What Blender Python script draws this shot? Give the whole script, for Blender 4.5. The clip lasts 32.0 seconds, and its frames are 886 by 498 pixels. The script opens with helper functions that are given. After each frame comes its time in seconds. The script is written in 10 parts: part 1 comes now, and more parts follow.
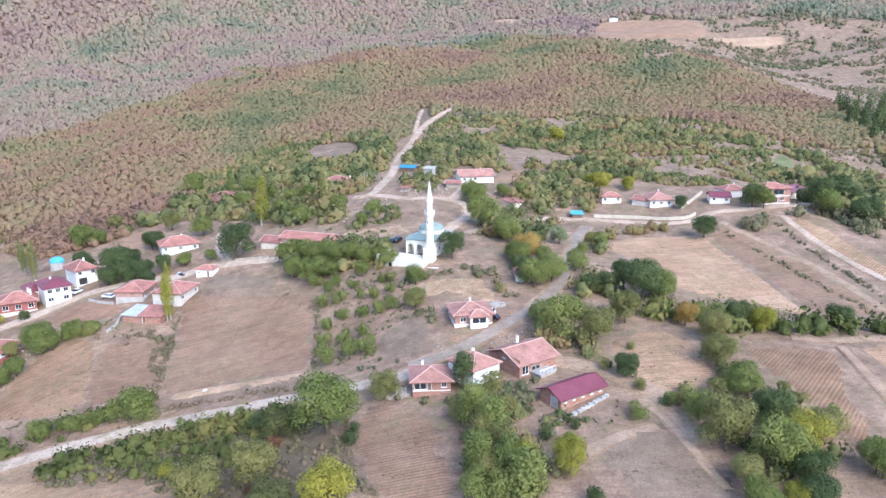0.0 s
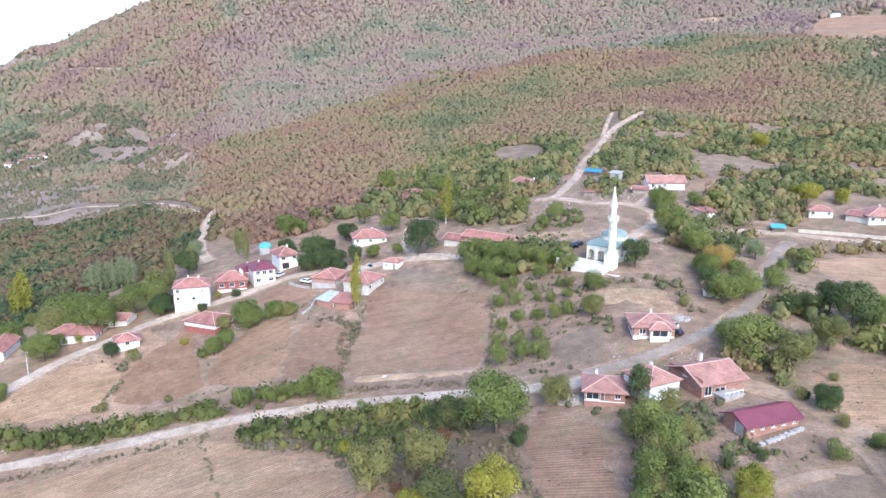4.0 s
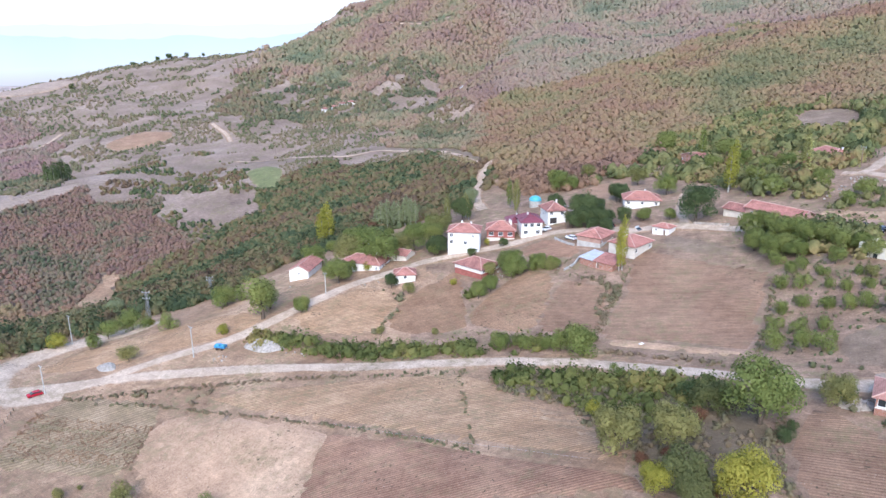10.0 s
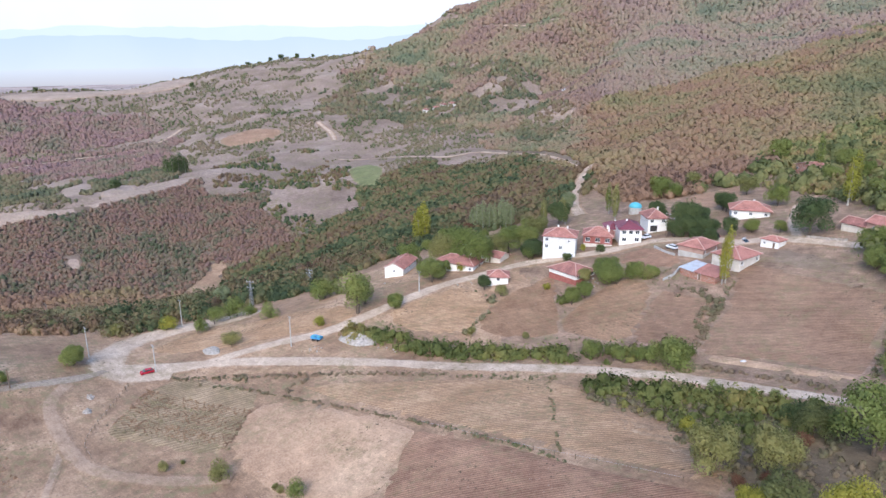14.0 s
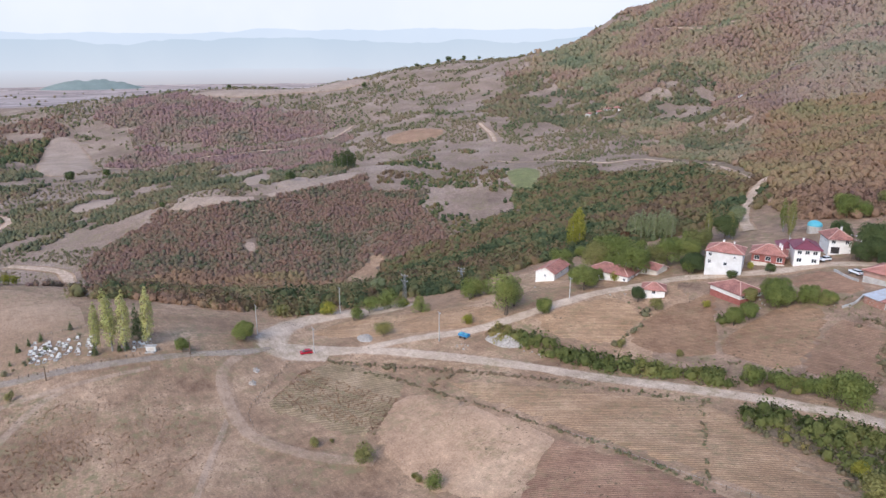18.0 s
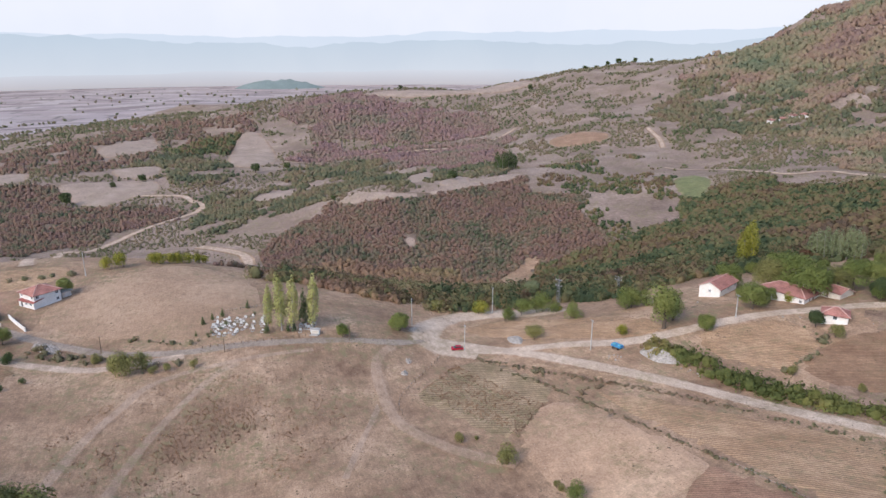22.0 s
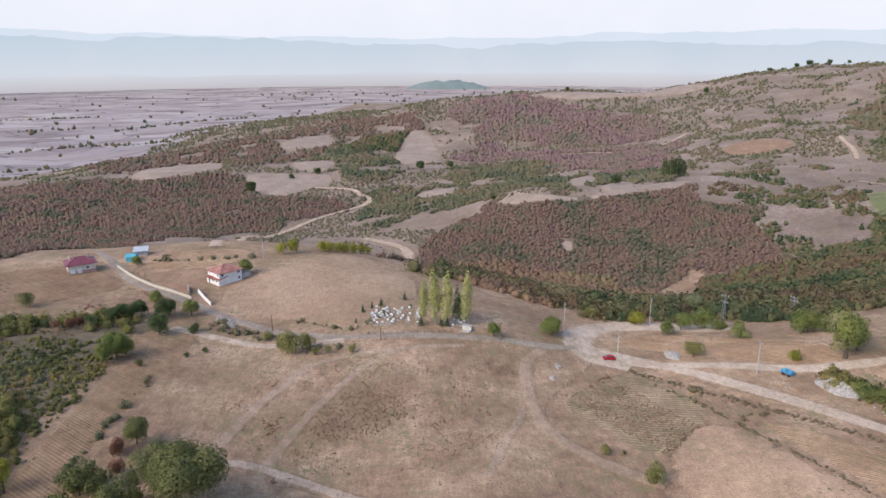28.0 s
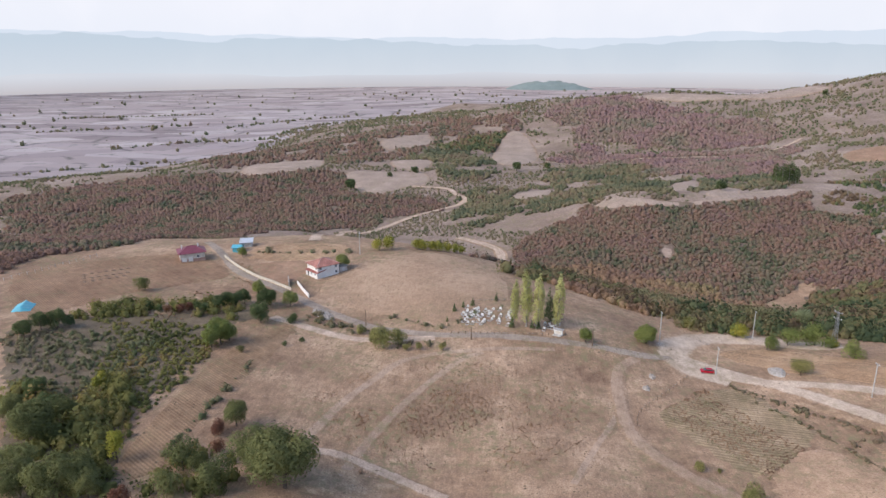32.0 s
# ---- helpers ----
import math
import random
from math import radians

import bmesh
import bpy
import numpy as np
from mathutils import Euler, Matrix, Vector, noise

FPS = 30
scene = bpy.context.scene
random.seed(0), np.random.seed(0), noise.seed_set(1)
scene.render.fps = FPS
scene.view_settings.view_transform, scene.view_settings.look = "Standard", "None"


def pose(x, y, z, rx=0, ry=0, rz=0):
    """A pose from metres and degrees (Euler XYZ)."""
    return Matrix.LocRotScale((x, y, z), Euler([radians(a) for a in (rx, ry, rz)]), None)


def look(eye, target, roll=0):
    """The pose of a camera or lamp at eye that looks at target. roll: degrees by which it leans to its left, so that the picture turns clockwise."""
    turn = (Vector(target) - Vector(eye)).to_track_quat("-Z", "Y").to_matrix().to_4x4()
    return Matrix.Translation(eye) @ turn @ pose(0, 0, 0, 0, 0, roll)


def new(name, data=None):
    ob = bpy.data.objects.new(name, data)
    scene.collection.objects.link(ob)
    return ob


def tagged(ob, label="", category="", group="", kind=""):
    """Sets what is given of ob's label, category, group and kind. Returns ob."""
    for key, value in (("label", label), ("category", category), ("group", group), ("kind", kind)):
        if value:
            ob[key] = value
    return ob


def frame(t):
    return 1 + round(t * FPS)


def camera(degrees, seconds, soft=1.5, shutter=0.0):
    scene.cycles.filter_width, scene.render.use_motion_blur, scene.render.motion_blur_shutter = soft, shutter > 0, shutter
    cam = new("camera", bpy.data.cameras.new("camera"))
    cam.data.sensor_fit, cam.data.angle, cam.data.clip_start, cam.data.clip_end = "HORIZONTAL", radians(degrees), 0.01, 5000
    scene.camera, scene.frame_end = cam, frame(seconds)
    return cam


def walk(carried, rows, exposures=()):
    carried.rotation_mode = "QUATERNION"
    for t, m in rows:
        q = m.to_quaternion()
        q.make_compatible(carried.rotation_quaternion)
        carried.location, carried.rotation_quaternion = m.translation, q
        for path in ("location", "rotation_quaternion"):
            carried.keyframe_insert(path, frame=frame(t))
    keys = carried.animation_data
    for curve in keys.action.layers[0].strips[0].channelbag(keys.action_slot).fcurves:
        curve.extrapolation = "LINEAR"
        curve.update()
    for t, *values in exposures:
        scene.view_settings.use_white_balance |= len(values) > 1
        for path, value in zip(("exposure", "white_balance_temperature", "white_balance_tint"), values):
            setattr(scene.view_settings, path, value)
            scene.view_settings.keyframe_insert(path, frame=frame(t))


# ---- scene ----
cam = camera(65.0, 32.0)
EYE = (0.0, 0.0, 100.0)
# seconds, yaw, pitch, roll: the aircraft hovers and turns to its left
TURNS = [
    (0, -0.02, -13.50, 0.10),
    (0.5, 1.88, -13.49, 0.08),
    (1, 3.78, -13.49, 0.09),
    (1.5, 5.67, -13.46, 0.10),
    (2, 7.55, -13.47, 0.08),
    (2.5, 9.42, -13.47, 0.07),
    (4.5, 16.97, -13.49, 0.11),
    (5, 18.84, -15.00, 0.17),
    (5.5, 20.72, -15.50, 0.17),
    (6, 22.60, -15.50, 0.17),
    (6.5, 24.49, -16.16, 0.14),
    (7, 26.34, -16.82, 0.11),
    (7.5, 28.22, -16.80, 0.10),
    (8, 30.07, -16.80, 0.10),
    (8.5, 31.95, -16.78, 0.09),
    (9, 33.83, -16.77, 0.07),
    (9.5, 35.68, -16.77, 0.10),
    (10, 37.54, -16.76, 0.10),
    (10.5, 38.22, -16.75, 0.13),
    (11, 38.68, -16.75, 0.07),
    (11.5, 39.32, -16.71, 0.05),
    (12, 40.06, -16.71, 0.05),
    (12.5, 41.37, -16.69, 0.00),
    (13, 42.81, -16.66, -0.04),
    (13.5, 44.23, -16.63, -0.07),
    (14, 45.68, -16.61, -0.05),
    (14.5, 47.23, -16.60, -0.07),
    (16.5, 53.83, -16.52, -0.17),
    (17, 55.49, -16.50, -0.20),
    (17.5, 57.13, -16.47, -0.17),
    (18, 58.78, -16.44, -0.23),
    (18.5, 60.45, -16.42, -0.19),
    (19, 62.13, -16.40, -0.19),
    (19.5, 63.81, -16.38, -0.17),
    (20, 65.47, -16.36, -0.18),
    (20.5, 67.11, -16.35, -0.12),
    (21, 68.69, -16.34, -0.07),
    (21.5, 70.37, -16.32, -0.08),
    (22, 72.05, -16.32, -0.04),
    (22.5, 73.50, -16.31, -0.02),
    (23, 74.37, -16.30, 0.03),
    (23.5, 75.39, -16.30, 0.07),
    (24, 76.41, -16.29, 0.06),
    (24.5, 77.46, -16.28, 0.07),
    (25, 78.65, -16.27, 0.11),
    (25.5, 79.87, -16.27, 0.08),
    (27.5, 84.40, -16.23, 0.14),
    (28, 85.35, -16.22, 0.10),
    (28.5, 86.39, -16.20, 0.14),
    (29, 87.44, -16.16, 0.16),
    (29.5, 88.50, -16.15, 0.20),
    (30, 89.48, -16.15, 0.19),
    (30.5, 90.37, -16.14, 0.24),
    (31, 91.29, -16.12, 0.26),
    (31.5, 92.22, -16.12, 0.26),
    (32, 93.32, -16.16, 0.22),
]
walk(cam, [(t, pose(*EYE, 90 + pitch, roll, yaw)) for t, yaw, pitch, roll in TURNS],
     [(0.0, 1.82, 5850, 11), (5.0, 1.80, 5850, 11), (10.0, 1.64, 5950, 12), (13.0, 1.48, 6100, 12), (17.0, 1.17, 6400, 13), (23.0, 1.09, 6700, 13.5), (32.0, 1.10, 6850, 13.5)])

# ---- light ----
world = bpy.data.worlds.new("World")
scene.world = world
world.use_nodes = True
sky = world.node_tree.nodes.new("ShaderNodeTexSky")
sky.sky_type, sky.sun_disc = "NISHITA", False
sky.sun_elevation, sky.sun_rotation = radians(42), radians(150)
sky.altitude, sky.air_density, sky.dust_density, sky.ozone_density = 600, 1.0, 0.8, 1.0
back = world.node_tree.nodes["Background"]
world.node_tree.links.new(sky.outputs[0], back.inputs[0])
back.inputs[1].default_value = 0.15
sun = new("sun", bpy.data.lights.new("sun", "SUN"))
sun.data.energy, sun.data.angle, sun.data.color = 1.5, radians(40), (1.0, 0.93, 0.84)
sun.matrix_world = look((0, 0, 300), (0 - 0.39 * 300, 0.68 * 300, 300 - 0.62 * 300))


# ---- materials ----
def nodes_of(name, rough=0.9):
    m = bpy.data.materials.new(name)
    m.use_nodes = True
    b = m.node_tree.nodes["Principled BSDF"]
    b.inputs["Roughness"].default_value = rough
    b.inputs["Specular IOR Level"].default_value = 0.25
    return m, m.node_tree.nodes, m.node_tree.links, b


def noise_at(n, l, place, size, detail=4.0, rough=0.55):
    t = n.new("ShaderNodeTexNoise")
    t.inputs["Scale"].default_value, t.inputs["Detail"].default_value, t.inputs["Roughness"].default_value = 1.0 / size, detail, rough
    l.new(place, t.inputs["Vector"])
    return t.outputs["Fac"]


def ramp(n, l, fac, stops):
    r = n.new("ShaderNodeValToRGB")
    e = r.color_ramp.elements
    while len(e) < len(stops):
        e.new(0.5)
    for k, (p, c) in enumerate(stops):
        e[k].position, e[k].color = p, (*c, 1)
    l.new(fac, r.inputs[0])
    return r.outputs[0]


def mixed(n, l, a, b, fac, how="MIX"):
    x = n.new("ShaderNodeMix")
    x.data_type, x.blend_type = "RGBA", how
    for sock, v in ((x.inputs[6], a), (x.inputs[7], b)):
        if isinstance(v, tuple):
            sock.default_value = (*v, 1)
        else:
            l.new(v, sock)
    if isinstance(fac, float):
        x.inputs[0].default_value = fac
    else:
        l.new(fac, x.inputs[0])
    return x.outputs[2]


def bump(n, l, b, fac, strength, dist):
    k = n.new("ShaderNodeBump")
    k.inputs["Strength"].default_value, k.inputs["Distance"].default_value = strength, dist
    l.new(fac, k.inputs["Height"])
    l.new(k.outputs[0], b.inputs["Normal"])


def muted(c, k=0.12):
    """Dusty: part of the way to grey of the same lightness."""
    g = 0.3 * c[0] + 0.55 * c[1] + 0.15 * c[2]
    return tuple(v + (g - v) * k for v in c)


EARTH = ((0.224, 0.135, 0.085), (0.484, 0.330, 0.219), (0.338, 0.219, 0.140))


def earth_colour(n, l, pos, dark, light, tint, patch, grain, wild=0.5):
    """Bare earth and dry grass: patches, streaks, grain and dark tufts."""
    dark, light, tint = muted(dark, 0.03), muted(light, 0.03), muted(tint, 0.03)
    wide = noise_at(n, l, pos, patch, 6, 0.65)
    fine = noise_at(n, l, pos, grain, 6, 0.75)
    c = ramp(n, l, wide, [(0.30, dark), (0.5, tint), (0.68, light)])
    mid = noise_at(n, l, pos, 3.1, 5, 0.7)
    c = mixed(n, l, c, ramp(n, l, mid, [(0.32, (0.52, 0.49, 0.47)), (0.5, (0.95, 0.94, 0.93)), (0.66, (1.32, 1.31, 1.28))]), 0.6 * wild, "MULTIPLY")
    mp = n.new("ShaderNodeMapping")
    mp.inputs["Rotation"].default_value, mp.inputs["Scale"].default_value = (0, 0, 0.6), (0.16, 1.0, 0.3)
    l.new(pos, mp.inputs[0])
    streak = noise_at(n, l, mp.outputs[0], 0.8, 5, 0.7)
    c = mixed(n, l, c, ramp(n, l, streak, [(0.36, (0.7, 0.68, 0.66)), (0.62, (1.18, 1.17, 1.15))]), 0.5 * wild, "MULTIPLY")
    c = mixed(n, l, c, ramp(n, l, fine, [(0.35, (0.55, 0.52, 0.5)), (0.62, (1.12, 1.12, 1.1))]), 0.7, "MULTIPLY")
    weed = noise_at(n, l, pos, 2.3, 6, 0.75)
    grown = noise_at(n, l, pos, 17.0, 4, 0.65)
    wm = mixed(n, l, (0.0, 0.0, 0.0), ramp(n, l, weed, [(0.47, (0.0, 0.0, 0.0)), (0.60, (1.0, 1.0, 1.0))]), ramp(n, l, grown, [(0.44, (0.0, 0.0, 0.0)), (0.60, (wild, wild, wild))]))
    c = mixed(n, l, c, (0.20, 0.165, 0.085), wm)
    chip = noise_at(n, l, pos, 0.55, 4, 0.8)
    cm = ramp(n, l, chip, [(0.64, (0.0, 0.0, 0.0)), (0.70, (0.7, 0.7, 0.7))])
    c = mixed(n, l, c, (0.46, 0.40, 0.34), cm)
    tuft = noise_at(n, l, pos, 0.9, 3, 0.6)
    where = noise_at(n, l, pos, 11.0, 3, 0.6)
    t = ramp(n, l, tuft, [(0.60, (0.0, 0.0, 0.0)), (0.68, (1.0, 1.0, 1.0))])
    w = ramp(n, l, where, [(0.48, (0.0, 0.0, 0.0)), (0.62, (1.0, 1.0, 1.0))])
    c = mixed(n, l, c, (0.085, 0.066, 0.04), mixed(n, l, (0.0, 0.0, 0.0), t, w))
    return c, fine


def soil(name, dark, light, tint, patch=14.0, grain=0.5, furrow=0.0, turn=0.0, deep=0.25, blend=True, faint=1.0, row=0.65):
    """Earth or dry grass; furrow: metres from row to row, turn: degrees from east; blend: it thins out into the pasture at its edge."""
    m, n, l, b = nodes_of(name, 0.95)
    pos = n.new("ShaderNodeNewGeometry").outputs["Position"]
    c, h = earth_colour(n, l, pos, dark, light, tint, patch, grain, 0.6 if blend else 0.95)
    if furrow:
        mp = n.new("ShaderNodeMapping")
        mp.inputs["Rotation"].default_value = (0, 0, -radians(turn))
        l.new(pos, mp.inputs[0])
        w = n.new("ShaderNodeTexWave")
        w.wave_type, w.bands_direction = "BANDS", "Y"
        w.inputs["Scale"].default_value, w.inputs["Distortion"].default_value = 0.314 / furrow, 1.6
        w.inputs["Detail"].default_value, w.inputs["Detail Scale"].default_value = 3.0, 0.35
        l.new(mp.outputs[0], w.inputs[0])
        where = ramp(n, l, noise_at(n, l, pos, 9.0, 4, 0.65), [(0.28, (0.25, 0.25, 0.25)), (0.55, (1.0, 1.0, 1.0))])
        rows = mixed(n, l, (1.0, 1.0, 1.0), ramp(n, l, w.outputs["Fac"], [(0.15, (0.58, 0.54, 0.51)), (0.7, (1.08, 1.08, 1.07))]), where)
        c = mixed(n, l, c, rows, row, "MULTIPLY")
        st = n.new("ShaderNodeMapping")
        st.inputs["Scale"].default_value = (0.03, 1.0, 0.3)
        l.new(mp.outputs[0], st.inputs[0])
        drawn = noise_at(n, l, st.outputs[0], 0.9, 5, 0.7)
        c = mixed(n, l, c, ramp(n, l, drawn, [(0.34, (0.80, 0.78, 0.76)), (0.5, (1.0, 1.0, 1.0)), (0.66, (1.16, 1.15, 1.12))]), 0.8, "MULTIPLY")
        h = mixed(n, l, w.outputs["Color"], h, 0.6)
    if blend:
        under, _ = earth_colour(n, l, pos, *EARTH, 22.0, 0.5, 0.9)
        a = n.new("ShaderNodeAttribute")
        a.attribute_name = "edge"
        rag = noise_at(n, l, pos, 1.7, 5, 0.7)
        s = n.new("ShaderNodeMath")
        s.operation = "MULTIPLY_ADD"
        l.new(rag, s.inputs[0])
        s.inputs[1].default_value = 1.3
        l.new(a.outputs["Fac"], s.inputs[2])
        r = n.new("ShaderNodeMapRange")
        r.inputs[1].default_value, r.inputs[2].default_value, r.inputs[4].default_value = 0.75, 1.2, faint
        l.new(s.outputs[0], r.inputs[0])
        c = mixed(n, l, under, c, r.outputs[0])
    l.new(c, b.inputs["Base Color"])
    bump(n, l, b, h, 0.6, deep)
    return m


def foliage(name, stops, patches=None, dim=0.5, tone=0.22):
    """Leaves: every clump takes its own tint along stops; patches: two tints over the land and their size."""
    stops = [(p, muted(c, 0.08)) for p, c in stops]
    m, n, l, b = nodes_of(name, 0.75)
    geo = n.new("ShaderNodeNewGeometry")
    info = n.new("ShaderNodeObjectInfo")
    a = n.new("ShaderNodeMath")
    a.operation = "MULTIPLY_ADD"
    l.new(geo.outputs["Random Per Island"], a.inputs[0])
    a.inputs[1].default_value = dim
    o = n.new("ShaderNodeMath")
    o.operation = "MULTIPLY"
    l.new(info.outputs["Random"], o.inputs[0])
    o.inputs[1].default_value = 1 - dim
    l.new(o.outputs[0], a.inputs[2])
    fac = a.outputs[0]
    if patches:
        w = noise_at(n, l, geo.outputs["Position"], patches, 4, 0.6)
        own = n.new("ShaderNodeAttribute")
        own.attribute_name = "tone"
        s = n.new("ShaderNodeMath")
        s.operation = "MULTIPLY_ADD"
        l.new(w, s.inputs[0])
        s.inputs[1].default_value, s.inputs[2].default_value = 2.6, -0.84 - tone / 2
        k = n.new("ShaderNodeMath")
        k.operation = "MULTIPLY_ADD"
        l.new(own.outputs["Fac"], k.inputs[0])
        k.inputs[1].default_value = tone
        l.new(s.outputs[0], k.inputs[2])
        x = n.new("ShaderNodeMath")
        x.operation, x.use_clamp = "MULTIPLY_ADD", True
        l.new(geo.outputs["Random Per Island"], x.inputs[0])
        x.inputs[1].default_value = 0.06
        l.new(k.outputs[0], x.inputs[2])
        fac = x.outputs[0]
    c = ramp(n, l, fac, stops)
    grain = noise_at(n, l, geo.outputs["Position"], 0.9, 4, 0.7)
    c = mixed(n, l, c, ramp(n, l, grain, [(0.3, (0.68, 0.68, 0.66)), (0.65, (1.15, 1.15, 1.1))]), 0.8, "MULTIPLY")
    l.new(c, b.inputs["Base Color"])
    b.inputs["Specular IOR Level"].default_value = 0.15
    bump(n, l, b, grain, 0.5, 0.3)
    tr = n.new("ShaderNodeBsdfTranslucent")
    l.new(c, tr.inputs["Color"])
    sh = n.new("ShaderNodeMixShader")
    sh.inputs[0].default_value = 0.42
    l.new(b.outputs[0], sh.inputs[1])
    l.new(tr.outputs[0], sh.inputs[2])
    l.new(sh.outputs[0], n["Material Output"].inputs[0])
    return m


def paint(name, colour, stain=(0.6, 0.58, 0.55), amount=0.5, size=2.0, rough=0.8, metal=0.0, tone=None, relief=0.02):
    """A plain surface with stains and grain."""
    m, n, l, b = nodes_of(name, rough)
    pos = n.new("ShaderNodeNewGeometry").outputs["Position"]
    w = noise_at(n, l, pos, size, 5, 0.65)
    c = mixed(n, l, colour, ramp(n, l, w, [(0.38, stain), (0.6, (1.0, 1.0, 1.0))]), amount, "MULTIPLY")
    f = noise_at(n, l, pos, 0.25, 4, 0.7)
    c = mixed(n, l, c, ramp(n, l, f, [(0.3, (0.75, 0.75, 0.75)), (0.7, (1.0, 1.0, 1.0))]), 0.5, "MULTIPLY")
    l.new(c, b.inputs["Base Color"])
    b.inputs["Metallic"].default_value = metal
    bump(n, l, b, f, 0.4, relief)
    return m


def tiles(name, dark, mid, light, turn=0.0):
    """Clay roof tiles: courses, single tiles of their own tint, lichen."""
    m, n, l, b = nodes_of(name, 0.85)
    at = n.new("ShaderNodeTexCoord").outputs["UV"]
    br = n.new("ShaderNodeTexBrick")
    br.inputs["Scale"].default_value = 1.0
    br.inputs["Brick Width"].default_value, br.inputs["Row Height"].default_value = 0.28, 0.36
    br.inputs["Mortar Size"].default_value, br.inputs["Bias"].default_value = 0.03, 0.0
    br.inputs["Color1"].default_value, br.inputs["Color2"].default_value = (*dark, 1), (*light, 1)
    br.inputs["Mortar"].default_value = (dark[0] * 0.45, dark[1] * 0.45, dark[2] * 0.45, 1)
    l.new(at, br.inputs["Vector"])
    pos = n.new("ShaderNodeNewGeometry").outputs["Position"]
    w = noise_at(n, l, pos, 2.6, 5, 0.65)
    c = mixed(n, l, br.outputs["Color"], mid, 0.45)
    c = mixed(n, l, c, ramp(n, l, w, [(0.36, (0.55, 0.53, 0.5)), (0.62, (1.08, 1.05, 1.0))]), 0.75, "MULTIPLY")
    l.new(c, b.inputs["Base Color"])
    bump(n, l, b, br.outputs["Fac"], -0.5, 0.05)
    return m


def brickwork(name, dark, light, mortar):
    m, n, l, b = nodes_of(name, 0.9)
    at = n.new("ShaderNodeTexCoord").outputs["UV"]
    br = n.new("ShaderNodeTexBrick")
    br.inputs["Scale"].default_value = 1.0
    br.inputs["Brick Width"].default_value, br.inputs["Row Height"].default_value = 0.30, 0.20
    br.inputs["Mortar Size"].default_value = 0.018
    br.inputs["Color1"].default_value, br.inputs["Color2"].default_value, br.inputs["Mortar"].default_value = (*dark, 1), (*light, 1), (*mortar, 1)
    l.new(at, br.inputs["Vector"])
    pos = n.new("ShaderNodeNewGeometry").outputs["Position"]
    w = noise_at(n, l, pos, 1.5, 5, 0.65)
    c = mixed(n, l, br.outputs["Color"], ramp(n, l, w, [(0.36, (0.6, 0.58, 0.55)), (0.62, (1.0, 1.0, 1.0))]), 0.6, "MULTIPLY")
    l.new(c, b.inputs["Base Color"])
    bump(n, l, b, br.outputs["Fac"], -0.4, 0.02)
    return m


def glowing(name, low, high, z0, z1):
    """A self-lit backdrop for far air and distance, with the haze put into its colours."""
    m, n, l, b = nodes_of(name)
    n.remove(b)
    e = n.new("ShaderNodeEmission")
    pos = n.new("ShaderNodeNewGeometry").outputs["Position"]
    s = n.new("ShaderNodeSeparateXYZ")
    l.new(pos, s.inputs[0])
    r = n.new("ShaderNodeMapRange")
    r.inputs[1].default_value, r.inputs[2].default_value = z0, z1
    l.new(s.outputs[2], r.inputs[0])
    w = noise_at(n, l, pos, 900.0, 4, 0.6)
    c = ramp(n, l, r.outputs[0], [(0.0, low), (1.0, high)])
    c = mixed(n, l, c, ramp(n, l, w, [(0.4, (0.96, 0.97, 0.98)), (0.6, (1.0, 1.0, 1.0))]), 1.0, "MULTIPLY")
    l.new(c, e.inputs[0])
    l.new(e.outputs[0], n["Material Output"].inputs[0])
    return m


